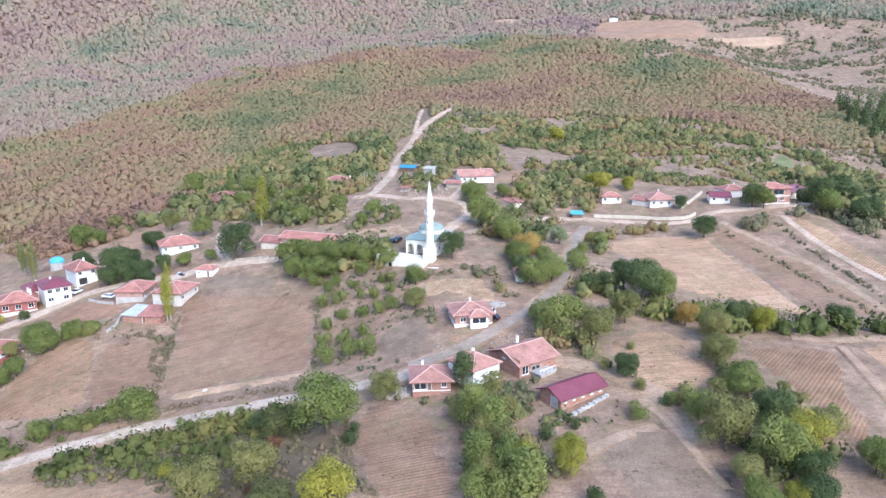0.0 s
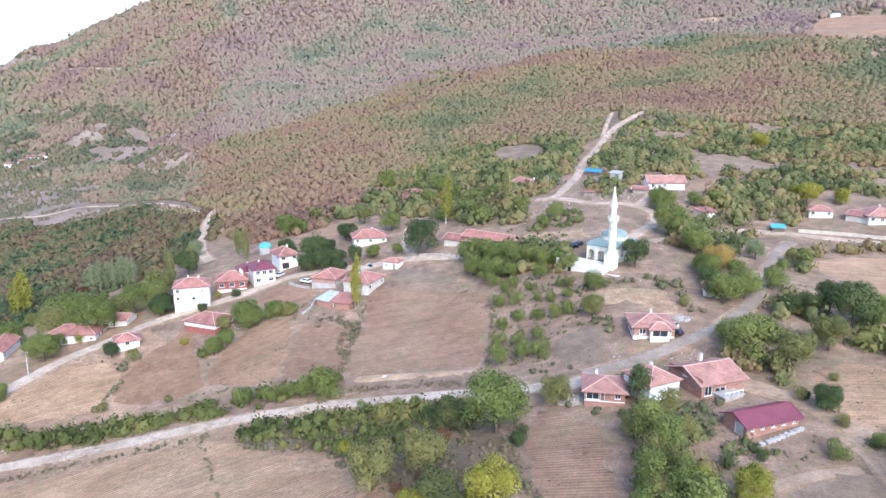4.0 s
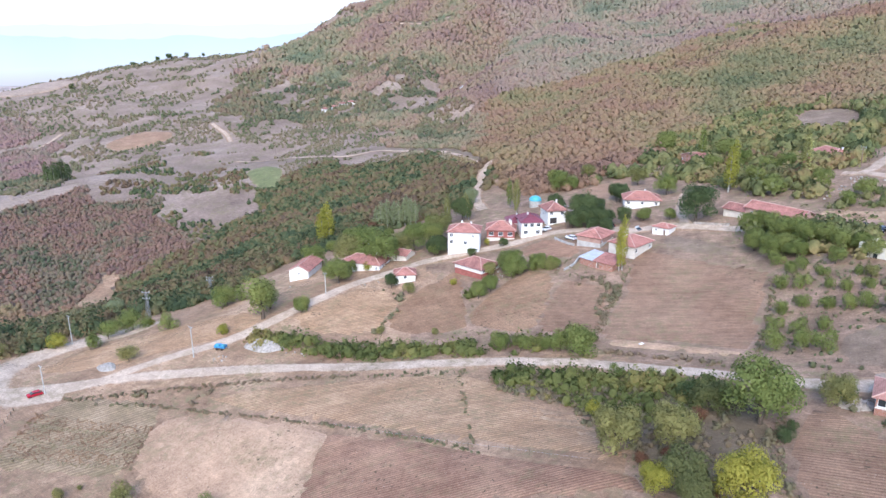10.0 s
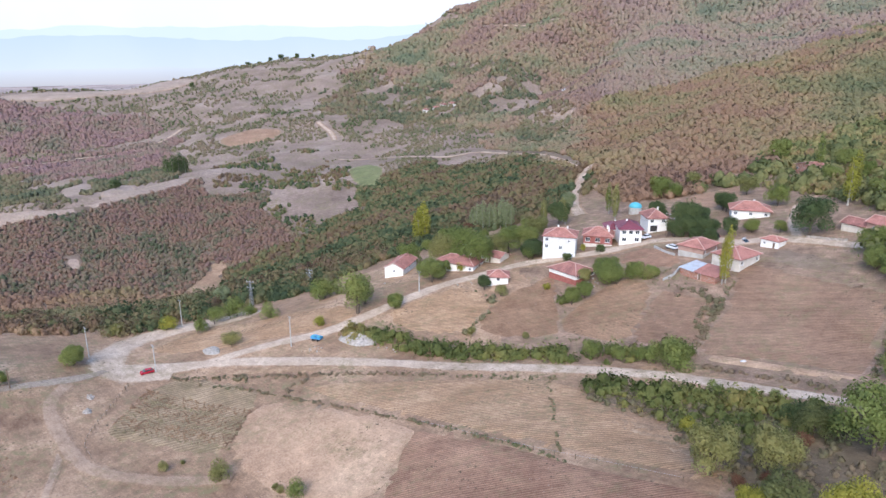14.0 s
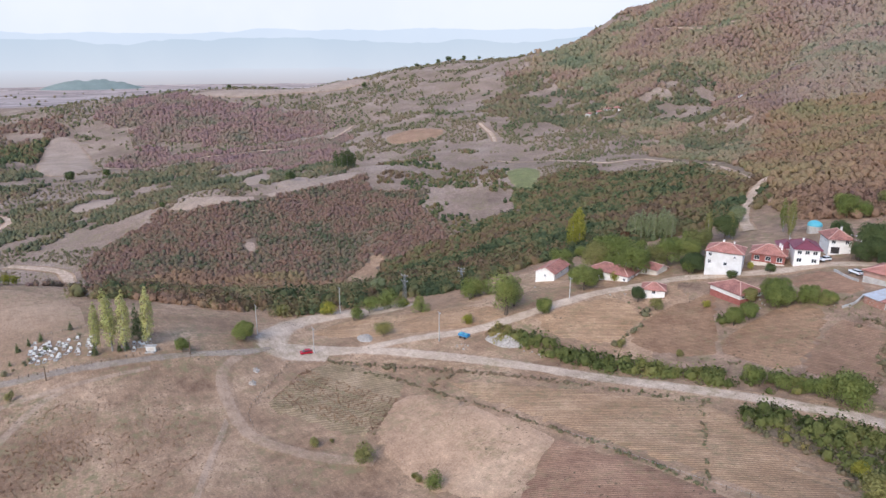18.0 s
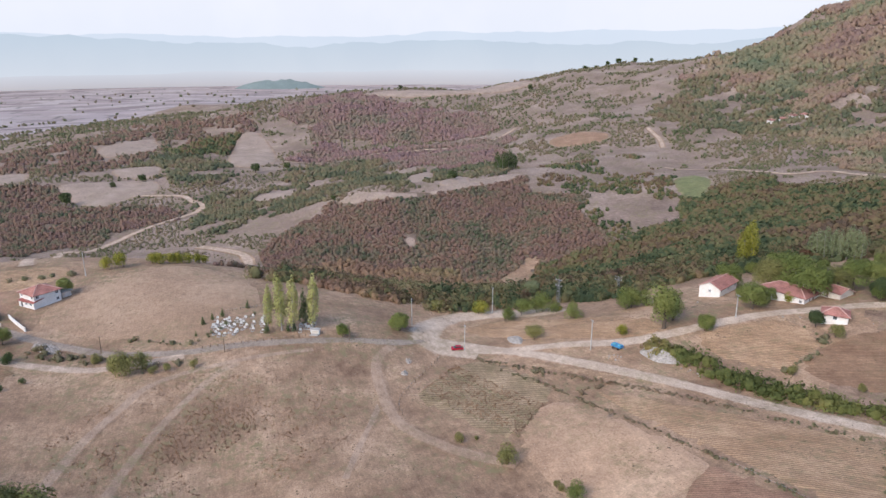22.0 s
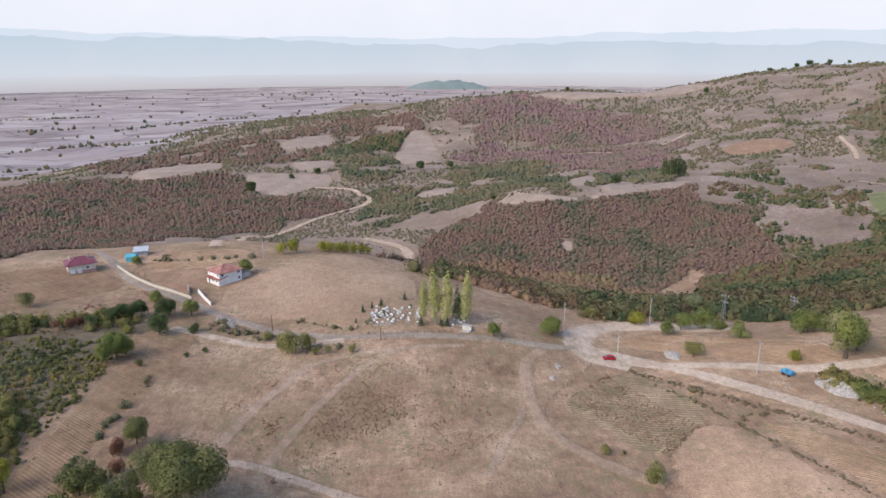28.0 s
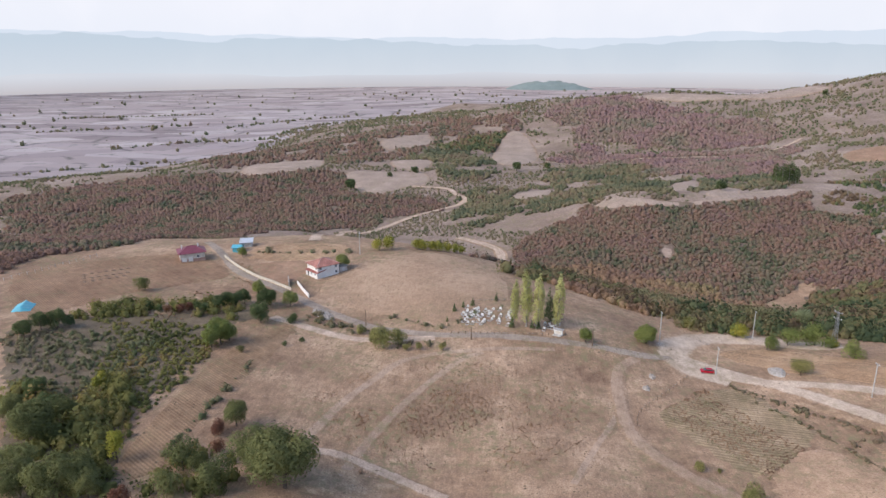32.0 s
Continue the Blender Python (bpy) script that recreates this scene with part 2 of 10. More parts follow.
def patchwork(name):
    """The far plain: strips of stubble, fallow and dry grass, field by field, with distance haze put into their pale
    mauve tones.
    """
    m, n, l, b = nodes_of(name, 0.95)
    pos = n.new("ShaderNodeNewGeometry").outputs["Position"]
    mp = n.new("ShaderNodeMapping")
    mp.inputs["Rotation"].default_value, mp.inputs["Scale"].default_value = (0, 0, 0.5), (1 / 75.0, 1 / 150.0, 0)
    l.new(pos, mp.inputs[0])
    v = n.new("ShaderNodeTexVoronoi")
    v.voronoi_dimensions = "2D"
    v.inputs["Randomness"].default_value = 0.7
    v.inputs["Scale"].default_value = 1.0
    l.new(mp.outputs[0], v.inputs["Vector"])
    s = n.new("ShaderNodeSeparateColor")
    l.new(v.outputs["Color"], s.inputs[0])
    # field tones, paled towards mauve to carry the haze
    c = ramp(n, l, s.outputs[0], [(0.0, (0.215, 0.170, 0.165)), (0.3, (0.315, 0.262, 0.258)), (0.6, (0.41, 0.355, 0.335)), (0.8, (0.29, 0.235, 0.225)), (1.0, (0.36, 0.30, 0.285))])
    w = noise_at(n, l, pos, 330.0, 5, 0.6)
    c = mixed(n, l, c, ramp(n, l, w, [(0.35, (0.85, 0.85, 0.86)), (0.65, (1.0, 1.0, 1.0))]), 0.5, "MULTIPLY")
    v2 = n.new("ShaderNodeTexVoronoi")
    v2.voronoi_dimensions, v2.feature = "2D", "DISTANCE_TO_EDGE"
    v2.inputs["Scale"].default_value = 0.75
    l.new(mp.outputs[0], v2.inputs["Vector"])
    rag = noise_at(n, l, pos, 60.0, 4, 0.7)
    hed = mixed(n, l, ramp(n, l, v2.outputs["Distance"], [(0.0, (0.42, 0.46, 0.44)), (0.07, (1.0, 1.0, 1.0))]), (1.0, 1.0, 1.0), ramp(n, l, rag, [(0.45, (0.0, 0.0, 0.0)), (0.55, (1.0, 1.0, 1.0))]))
    c = mixed(n, l, c, hed, 1.0, "MULTIPLY")
    spot = ramp(n, l, noise_at(n, l, pos, 26.0, 3, 0.6), [(0.62, (0.0, 0.0, 0.0)), (0.68, (0.8, 0.8, 0.8))])
    belt = ramp(n, l, noise_at(n, l, pos, 260.0, 3, 0.6), [(0.46, (0.0, 0.0, 0.0)), (0.6, (1.0, 1.0, 1.0))])
    c = mixed(n, l, c, (0.13, 0.14, 0.12), mixed(n, l, (0.0, 0.0, 0.0), spot, belt))
    l.new(c, b.inputs["Base Color"])
    return m


GROUND = soil("dry_pasture", *EARTH, 22.0, 0.5, blend=False)
# far pasture earth, greyed and cooled: haze put into the colour
VALLEY = soil("hazed_valley_earth", (0.185, 0.13, 0.10), (0.37, 0.285, 0.235), (0.275, 0.20, 0.16), 60.0, 1.2, blend=False)
LITTER = soil("leaf_litter", (0.135, 0.098, 0.074), (0.255, 0.19, 0.145), (0.19, 0.14, 0.106), 30.0, 1.2, blend=False)
WEEDS = soil("weedy_village_ground", (0.175, 0.114, 0.078), (0.397, 0.266, 0.191), (0.283, 0.190, 0.133), 9.0, 0.5, blend=False)
PLOUGH = soil("ploughed_earth", (0.234, 0.138, 0.087), (0.364, 0.236, 0.156), (0.296, 0.182, 0.120), 18.0, 0.4, 0.8, 14.0, row=0.62)
PLOUGH_B = soil("ploughed_earth_b", (0.243, 0.132, 0.086), (0.399, 0.242, 0.158), (0.318, 0.183, 0.120), 12.0, 0.4, 0.75, 42.0, row=0.62)
STUBBLE = soil("stubble", (0.319, 0.192, 0.109), (0.516, 0.343, 0.212), (0.411, 0.262, 0.157), 16.0, 0.4, 0.9, 42.0)
STUBBLE_B = soil("stubble_b", (0.234, 0.133, 0.081), (0.374, 0.236, 0.147), (0.296, 0.180, 0.110), 16.0, 0.4, 0.8, 48.0)
PALE = soil("pale_field", (0.374, 0.238, 0.152), (0.571, 0.391, 0.260), (0.469, 0.309, 0.200), 20.0)
TAN = soil("tan_fallow", (0.337, 0.202, 0.121), (0.517, 0.338, 0.213), (0.426, 0.269, 0.166), 30.0, 0.4, 0.9, 10.0, row=0.25)
DULL = soil("dull_bare_earth", (0.172, 0.120, 0.085), (0.312, 0.229, 0.167), (0.237, 0.169, 0.121), 9.0, 0.4)
SMOOTH = soil("smooth_fallow", (0.317, 0.204, 0.129), (0.452, 0.307, 0.202), (0.385, 0.252, 0.163), 30.0)
REDDISH = soil("reddish_earth", (0.255, 0.143, 0.087), (0.395, 0.248, 0.161), (0.322, 0.194, 0.124), 16.0)
VEG = soil("vegetable_rows", (0.215, 0.164, 0.090), (0.431, 0.317, 0.206), (0.322, 0.232, 0.143), 10.0, 0.4, 1.3, 60.0)
VINE = soil("vine_rows", (0.235, 0.142, 0.082), (0.36, 0.235, 0.145), (0.295, 0.187, 0.112), 10.0, 0.4, 0.9, 52.0, row=0.5)
WEEDY = soil("weedy_slope", (0.105, 0.078, 0.050), (0.225, 0.165, 0.112), (0.160, 0.120, 0.078), 7.0, 0.5)
MEADOW = soil("green_meadow", (0.13, 0.145, 0.06), (0.25, 0.25, 0.11), (0.18, 0.195, 0.08), 14.0)
BANK = soil("cut_bank", (0.244, 0.153, 0.090), (0.499, 0.350, 0.225), (0.359, 0.236, 0.147), 3.5)
DIRT = soil("dirt_road", (0.373, 0.272, 0.197), (0.611, 0.469, 0.360), (0.497, 0.371, 0.282), 7.0, 0.4)
ROADWAY = soil("crushed_stone_road", (0.432, 0.327, 0.243), (0.608, 0.482, 0.374), (0.527, 0.409, 0.313), 12.0, 0.4)
DIRT_B = soil("dirt_track", (0.332, 0.223, 0.152), (0.492, 0.353, 0.253), (0.407, 0.282, 0.198), 6.0, 0.4, faint=0.7)
FAINT = soil("faint_track", (0.36, 0.26, 0.195), (0.50, 0.385, 0.30), (0.43, 0.32, 0.245), 6.0, 0.4, faint=0.45)
ASPHALT = soil("worn_asphalt", (0.255, 0.200, 0.158), (0.390, 0.313, 0.253), (0.322, 0.256, 0.204), 9.0, 0.3)
CHALK = soil("chalky_fallow", (0.290, 0.215, 0.170), (0.437, 0.336, 0.271), (0.360, 0.271, 0.216), 22.0)
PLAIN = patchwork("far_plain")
SOILS = {"plough": PLOUGH, "plough_b": PLOUGH_B, "stubble": STUBBLE, "stubble_b": STUBBLE_B, "pale": PALE, "reddish": REDDISH, "dull": DULL, "smooth": SMOOTH, "veg": VEG, "vine": VINE, "meadow": MEADOW, "bank": BANK, "weedy": WEEDY, "tan": TAN, "chalk": CHALK}

# haze is mixed into these three wood colours: bluer, FLANK and MOUNTAIN greyer
AUTUMN = foliage("autumn_wood", [(0.0, (0.176, 0.194, 0.098)), (0.3, (0.273, 0.241, 0.118)), (0.5, (0.360, 0.260, 0.141)), (0.7, (0.360, 0.223, 0.141)), (1.0, (0.294, 0.175, 0.135))], 120.0, tone=0.13)
FLANK = foliage("hazed_flank_wood", [(0.0, (0.184, 0.218, 0.130)), (0.25, (0.269, 0.259, 0.151)), (0.45, (0.369, 0.280, 0.176)), (0.62, (0.380, 0.255, 0.182)), (0.8, (0.340, 0.217, 0.178)), (1.0, (0.283, 0.191, 0.174))], 170.0, tone=0.13)
MOUNTAIN = foliage("hazed_mountain_wood", [(0.0, (0.200, 0.226, 0.151)), (0.25, (0.285, 0.272, 0.180)), (0.45, (0.381, 0.301, 0.212)), (0.62, (0.395, 0.281, 0.217)), (0.8, (0.357, 0.244, 0.209)), (1.0, (0.304, 0.212, 0.200))], 170.0, tone=0.13)
DALE = foliage("valley_thicket", [(0.0, (0.067, 0.097, 0.048)), (0.25, (0.115, 0.145, 0.066)), (0.45, (0.194, 0.188, 0.082)), (0.62, (0.243, 0.184, 0.091)), (0.8, (0.227, 0.145, 0.087)), (1.0, (0.164, 0.115, 0.078))], 42.0, tone=0.5)
# DALE's greens lightened and greyed: distance haze put into the leaf colour
FARDALE = foliage("hazed_far_trees", [(0.0, (0.122, 0.141, 0.085)), (0.35, (0.181, 0.186, 0.104)), (0.65, (0.259, 0.218, 0.122)), (1.0, (0.267, 0.181, 0.125))], 60.0, tone=0.4)
RUSSET = foliage("russet_wood", [(0.0, (0.120, 0.142, 0.080)), (0.3, (0.251, 0.203, 0.135)), (0.55, (0.314, 0.192, 0.139)), (1.0, (0.266, 0.165, 0.145))], 34.0, tone=0.4)
GREENWOOD = foliage("green_wood", [(0.0, (0.111, 0.135, 0.054)), (0.3, (0.175, 0.193, 0.072)), (0.5, (0.248, 0.244, 0.090)), (0.7, (0.324, 0.272, 0.110)), (0.88, (0.330, 0.233, 0.103)), (1.0, (0.274, 0.166, 0.093))], 24.0, tone=0.4)
MAROON = foliage("maroon_thicket", [(0.0, (0.220, 0.211, 0.146)), (0.3, (0.331, 0.244, 0.187)), (0.6, (0.365, 0.227, 0.203)), (1.0, (0.299, 0.194, 0.203))], 70.0)
SCRUB = foliage("dry_scrub", [(0.0, (0.138, 0.165, 0.075)), (0.5, (0.230, 0.207, 0.115)), (1.0, (0.287, 0.207, 0.138))], 60.0, tone=0.4)
HEDGEROW = foliage("hedge_leaves", [(0.0, (0.096, 0.119, 0.035)), (0.4, (0.152, 0.175, 0.050)), (0.7, (0.225, 0.227, 0.065)), (1.0, (0.315, 0.242, 0.081))], 25.0, tone=0.4)
GULLY = foliage("gully_shrubs", [(0.0, (0.097, 0.108, 0.035)), (0.35, (0.157, 0.164, 0.049)), (0.65, (0.246, 0.224, 0.066)), (1.0, (0.298, 0.204, 0.073))], 18.0)
LEAF = foliage("broad_leaves", [(0.0, (0.147, 0.191, 0.048)), (0.5, (0.224, 0.259, 0.068)), (1.0, (0.310, 0.319, 0.093))])
DARKLEAF = foliage("dark_leaves", [(0.0, (0.067, 0.106, 0.042)), (0.5, (0.106, 0.143, 0.053)), (1.0, (0.158, 0.193, 0.068))])
YELLOW = foliage("yellowing_leaves", [(0.0, (0.233, 0.243, 0.030)), (0.5, (0.340, 0.323, 0.042)), (1.0, (0.448, 0.394, 0.060))])
PALELEAF = foliage("pale_poplar_leaves", [(0.0, (0.348, 0.358, 0.117)), (0.5, (0.471, 0.461, 0.164)), (1.0, (0.601, 0.559, 0.222))])
OLIVE = foliage("olive_leaves", [(0.0, (0.177, 0.183, 0.058)), (0.5, (0.267, 0.256, 0.085)), (1.0, (0.355, 0.314, 0.112))])
ORANGE = foliage("orange_leaves", [(0.0, (0.36, 0.23, 0.06)), (0.5, (0.48, 0.31, 0.08)), (1.0, (0.54, 0.38, 0.11))])
REDLEAF = foliage("dark_red_leaves", [(0.0, (0.16, 0.07, 0.05)), (0.5, (0.23, 0.105, 0.065)), (1.0, (0.28, 0.165, 0.09))])
SILVER = foliage("silvery_leaves", [(0.0, (0.209, 0.245, 0.120)), (0.5, (0.285, 0.320, 0.165)), (1.0, (0.361, 0.390, 0.217))])
DEADWEED = foliage("dead_weeds", [(0.0, (0.263, 0.154, 0.105)), (0.5, (0.358, 0.216, 0.134)), (1.0, (0.452, 0.298, 0.173))], 20.0)
DRYROW = foliage("dried_crop_rows", [(0.0, (0.27, 0.205, 0.115)), (0.5, (0.36, 0.29, 0.165)), (1.0, (0.43, 0.37, 0.22))], 6.0)
DARKOLIVE = foliage("dark_olive_leaves", [(0.0, (0.112, 0.128, 0.047)), (0.5, (0.171, 0.185, 0.065)), (1.0, (0.249, 0.249, 0.090))])
BARK = paint("bark", (0.14, 0.105, 0.08), (0.5, 0.5, 0.5), 0.7, 0.6, 0.95)
PALEBARK = paint("pale_bark", (0.42, 0.38, 0.33), (0.5, 0.5, 0.5), 0.7, 0.8, 0.9)

# ---- the land's ridges, streams, benches and edges ----
LAND = {
    "foreground": [(0, 100, 34.8), (37, 101, 35.1), (72, 102, 33.8), (-37, 101, 32.5), (-59, 110, 25.5), (-80, 96, 21.9), (-127, 89, 11.9), (-115, 61, 6.9), (-133, 23, 5.5)],
    "near_slope": [(-139, -19, 0.9), (-164, -20, 3.2), (-131, -43, 8), (-151, -77, 10.4), (-120, -98, 10.1), (-172, 46, 1.3), (-195, 7, 4.9)],
    "field_track": [(-28, 142, 32.4), (-46, 143, 28.8), (-80, 141, 22.7), (-124, 137, 15.7), (-166, 120, 10.9), (-191, 93, 4.7), (-206, 71, 0.2)],
    "lower_yards": [(6, 162, 41), (25, 125, 37.6), (48, 142, 39.4), (14, 161, 40.1), (-7, 140, 36.2), (17, 141, 38), (83, 143, 39.3)],
    "mosque_bench": [(-8, 198, 46.6), (3, 196, 46.4), (-21, 204, 45.5), (43, 226, 46.1), (39, 267, 48.5), (85, 246, 45.7), (77, 174, 40.1), (124, 206, 44.2)],
    "big_field": [(-53, 174, 30.5), (-31, 173, 32.4), (-69, 172, 27.1), (-51, 206, 36), (-75, 207, 33.6), (-93, 208, 32), (-45, 241, 44.3)],
    "village_road": [(-142, 194, 26.2), (-119, 199, 27.7), (-107, 201, 30.3), (-152, 175, 21.5), (-164, 158, 18.8), (-177, 139, 14.5), (-190, 119, 9.5), (-132, 157, 19.2), (-109, 168, 23.2)],
    "junction_flat": [(-232, 123, 0.5), (-237, 80, -1.5), (-236, 96, -0.4), (-224, 44, 4.2), (-236, -1, 7.5), (-232, -43, 4.6)],
    "far_yards": [(-277, -67, 6.3), (-281, -106, 6.6), (-294, -131, 7.1), (-211, -143, 12.2), (-227, -116, 9.2), (-269, -28, 7)],
    "plateau_edge": [(-248, 85, -2.1), (-276, 49, -1.4), (-300, 14, 1.4), (-318, -11, 4), (-338, -38, 4.4), (-354, -76, 3.7), (-333, -108, 6.2), (-316, -151, 7.5), (-272, -201, 9.4)],
    "upper_yards": [(13, 300, 57.3), (-14, 275, 54), (130, 271, 53.6), (85, 277, 51), (-68, 253, 41.9), (-81, 236, 36.7), (-109, 245, 34.2)],
    "hill_shoulder": [(-196, 290, 25.6), (-210, 364, 36.5), (-210, 519, 56.9), (-150, 704, 87.4), (-71, 817, 114.3), (5, 900, 125.1), (5, 520, 80), (90, 512, 72.7), (272, 837, 135.3), (125, 891, 128.3), (317, 533, 76.2), (180, 445, 66.4), (-75, 423, 58.6), (-133, 366, 41)],
    "ravine": [(-229, 303, 13.7), (-411, 566, 7.8), (-503, 806, 41.9), (-427, 959, 85.3), (-278, 1116, 112), (-84, 1197, 139.8), (-332, 332, -2.5)],
    "stream": [(-356, 259, -22), (-371, 197, -39.7), (-404, 147, -50.6), (-443, 78, -51.4), (-520, 12, -59), (-615, -76, -68.5), (-615, -176, -66.7), (-575, -281, -64.3), (-504, -394, -61.9)],
    "valley_side": [(-288, 263, -0.1), (-590, 479, -20.4), (-761, 766, 9.3), (-524, 367, -19.8), (-658, 380, -28.5), (-899, 438, -22.8), (-502, 137, -44.2), (-475, 212, -37.4), (-658, 206, -34.1), (-628, 122, -33.7), (-658, 293, -29.5), (-873, 218, -52.2), (-845, 89, -68.3)],
    "side_valley": [(-799, -36, -77.4), (-1047, 73, -77.6), (-1133, 200, -65.7), (-1094, 355, -53.4), (-1249, 52, -80.1), (-942, -121, -76.1)],
    "west_ridge": [(-1700, -9, -51.7), (-1791, 176, -32), (-1751, 320, -17.0), (-1717, 541, -11.5), (-1679, 649, -6.0), (-1635, 754, 13.7), (-1582, 837, 36.4), (-1527, 915, 53.3), (-1438, 1015, 66.2), (-1315, 1078, 77.7), (-1255, 1102, 98.3), (-1210, 1121, 114.5), (-1187, 1188, 144.6), (-1209, 1195, 150.7)],
    "ridge_back": [(-2311, 422, -122.9), (-2266, 715, -115.6), (-2216, 857, -108.4), (-2158, 995, -82.4), (-2089, 1105, -52.3), (-2015, 1208, -30.0), (-1898, 1340, -13.0), (-1736, 1422, 2.1), (-1657, 1454, 29.3), (-1598, 1480, 50.7), (-1567, 1569, 90.5), (-1595, 1578, 98.6)],
    "mountain_crest": [(-1004, 1434, 299.4), (-900, 1559, 385.1), (-684, 1879, 452.7), (-382, 2167, 487.9), (451, 2561, 511.8), (1099, 2356, 511.8), (1543, 1839, 480.1)],
    "mountain_flank": [(-803, 958, 60.7), (-735, 1132, 128.3), (-610, 1370, 183.9), (-343, 1614, 215.4), (0, 1700, 224.8), (329, 1412, 214.1), (507, 1088, 125.1), (516, 737, 68.6), (247, 340, 41)],
    "west_spur": [(-1195, -291, -72.9), (-1392, -146, -66.9), (-933, -435, -74.2), (-823, -494, -74.5), (-723, -535, -73.3), (-619, -597, -75)],
    "spur_foot": [(-1530, -618, -149.5), (-1409, -951, -148), (-2462, -434, -140.7), (-2698, -94, -107.8), (-1077, -1115, -151)],
    "plain": [(-3500, 3200, -150), (-2900, 2100, -150), (-3600, 900, -150), (-2700, -300, -150), (-1800, -900, -150), (-3600, -1800, -150), (-1500, -2600, -150), (-4700, 2500, -150), (-4700, -500, -150), (-3000, 4200, -120)],
    "behind": [(-100, -150, 18), (60, -120, 30), (-330, -330, 10), (150, 0, 34), (250, -300, 50), (0, -700, 20), (700, -600, 120), (900, 400, 150), (1500, -1500, 200), (-700, -900, -60), (0, -2500, 60), (2600, 800, 420), (0, 20, 30), (2200, 3600, 500), (-1500, 3400, 160)],
}


def wave_noise(x, y, size, seed):
    """Smooth lattice noise from -1 to 1, for arrays."""
    u, v = np.asarray(x, float) / size + 311.7, np.asarray(y, float) / size + 173.3
    i, j = np.floor(u), np.floor(v)
    a, b = u - i, v - j
    a, b = a * a * (3 - 2 * a), b * b * (3 - 2 * b)

    def lattice(p, q):
        s = np.sin(p * 127.1 + q * 311.7 + seed * 74.7) * 43758.5453
        return 2 * (s - np.floor(s)) - 1
    low = lattice(i, j) * (1 - a) + lattice(i + 1, j) * a
    high = lattice(i, j + 1) * (1 - a) + lattice(i + 1, j + 1) * a
    return low * (1 - b) + high * b


KNOTS = np.array([p for line in LAND.values() for p in line], float)
SOFT = 12.0


def spread(a, b):
    d = np.hypot(a[:, None, 0] - b[None, :, 0], a[:, None, 1] - b[None, :, 1])
    return np.sqrt(d * d + SOFT * SOFT)


_k = spread(KNOTS, KNOTS) - np.eye(len(KNOTS)) * 1.5
_n = len(KNOTS)
_m = np.zeros((_n + 3, _n + 3))
_m[:_n, :_n] = _k
_m[:_n, _n], _m[:_n, _n + 1:] = 1, KNOTS[:, :2] / 1000
_m[_n:, :_n] = _m[:_n, _n:].T
WEIGHTS = np.linalg.solve(_m, np.concatenate([KNOTS[:, 2], np.zeros(3)]))


# spurs (raised) and gullies (cut) on the slopes: line, height, half width
SPURS = [
    ([(-215, 339), (-223, 426), (-214, 499), (-186, 579), (-159, 730)], 12, 40),  # near spur
    ([(-240, 370), (-281, 493), (-273, 543), (-253, 592), (-277, 780)], -16, 34),  # gully beside it
    ([(-478, 669), (-458, 773), (-401, 838), (-330, 1008), (-319, 1314)], 16, 46),  # second spur
    ([(-473, 642), (-481, 737), (-442, 784), (-380, 842), (-356, 1008)], -12, 34),  # second gully
    ([(-103, 798), (-59, 807), (3, 938), (74, 944), (137, 906), (167, 746), (212, 719), (244, 668)], 16, 70),  # crest of the wooded hill
    ([(-708, 1381), (-645, 1320), (-566, 1207)], -30, 70),  # high ravine
    ([(-822, 1114), (-798, 950), (-732, 815)], 18, 60),  # mountain rib
    ([(-715, 1105), (-662, 908), (-602, 759)], -18, 55),  # mountain gully
    ([(-605, 1116), (-529, 844), (-461, 673)], 16, 60),  # mountain rib
    ([(-597, 139), (-600, 191), (-633, 279), (-673, 423)], 8, 45),  # valley bench
]


def off_line(x, y, line):
    """Distance from a polyline, for arrays."""
    best = np.full(len(x), 1e9)
    for (ax, ay), (bx, by) in zip(line, line[1:]):
        ux, uy = bx - ax, by - ay
        k = np.clip(((x - ax) * ux + (y - ay) * uy) / (ux * ux + uy * uy), 0, 1)
        best = np.minimum(best, np.hypot(x - ax - k * ux, y - ay - k * uy))
    return best


def height(x, y):
    """The height of the bare land at x, y (numbers or arrays)."""
    x, y = np.atleast_1d(np.asarray(x, float)), np.atleast_1d(np.asarray(y, float))
    out = np.empty(len(x))
    for s in range(0, len(x), 20000):
        p = np.stack([x[s:s + 20000], y[s:s + 20000]], 1)
        out[s:s + 20000] = spread(p, KNOTS) @ WEIGHTS[:_n] + WEIGHTS[_n] + p @ WEIGHTS[_n + 1:] / 1000
    far = np.clip((np.hypot(x, y) - 330) / 900, 0, 1)
    hilly = np.clip((out + 140) / 60, 0, 1)
    out += hilly * far * (16 * (0.5 - np.abs(wave_noise(x, y, 240, 1))) + 6 * wave_noise(x, y, 90, 2))
    for line, high, wide in SPURS:
        near = (np.abs(x - line[0][0]) < 1200) & (np.abs(y - line[0][1]) < 1200)
        out[near] += high * np.exp(-(off_line(x[near], y[near], line) / wide) ** 2)
    out += 0.9 * wave_noise(x, y, 45, 3) * np.clip((np.hypot(x, y) - 100) / 300, 0.3, 1) + 0.15 * wave_noise(x, y, 9, 4)
    return np.where(out < -150, -150 + 0.06 * (out + 150), out)

from mathutils.geometry import delaunay_2d_cdt

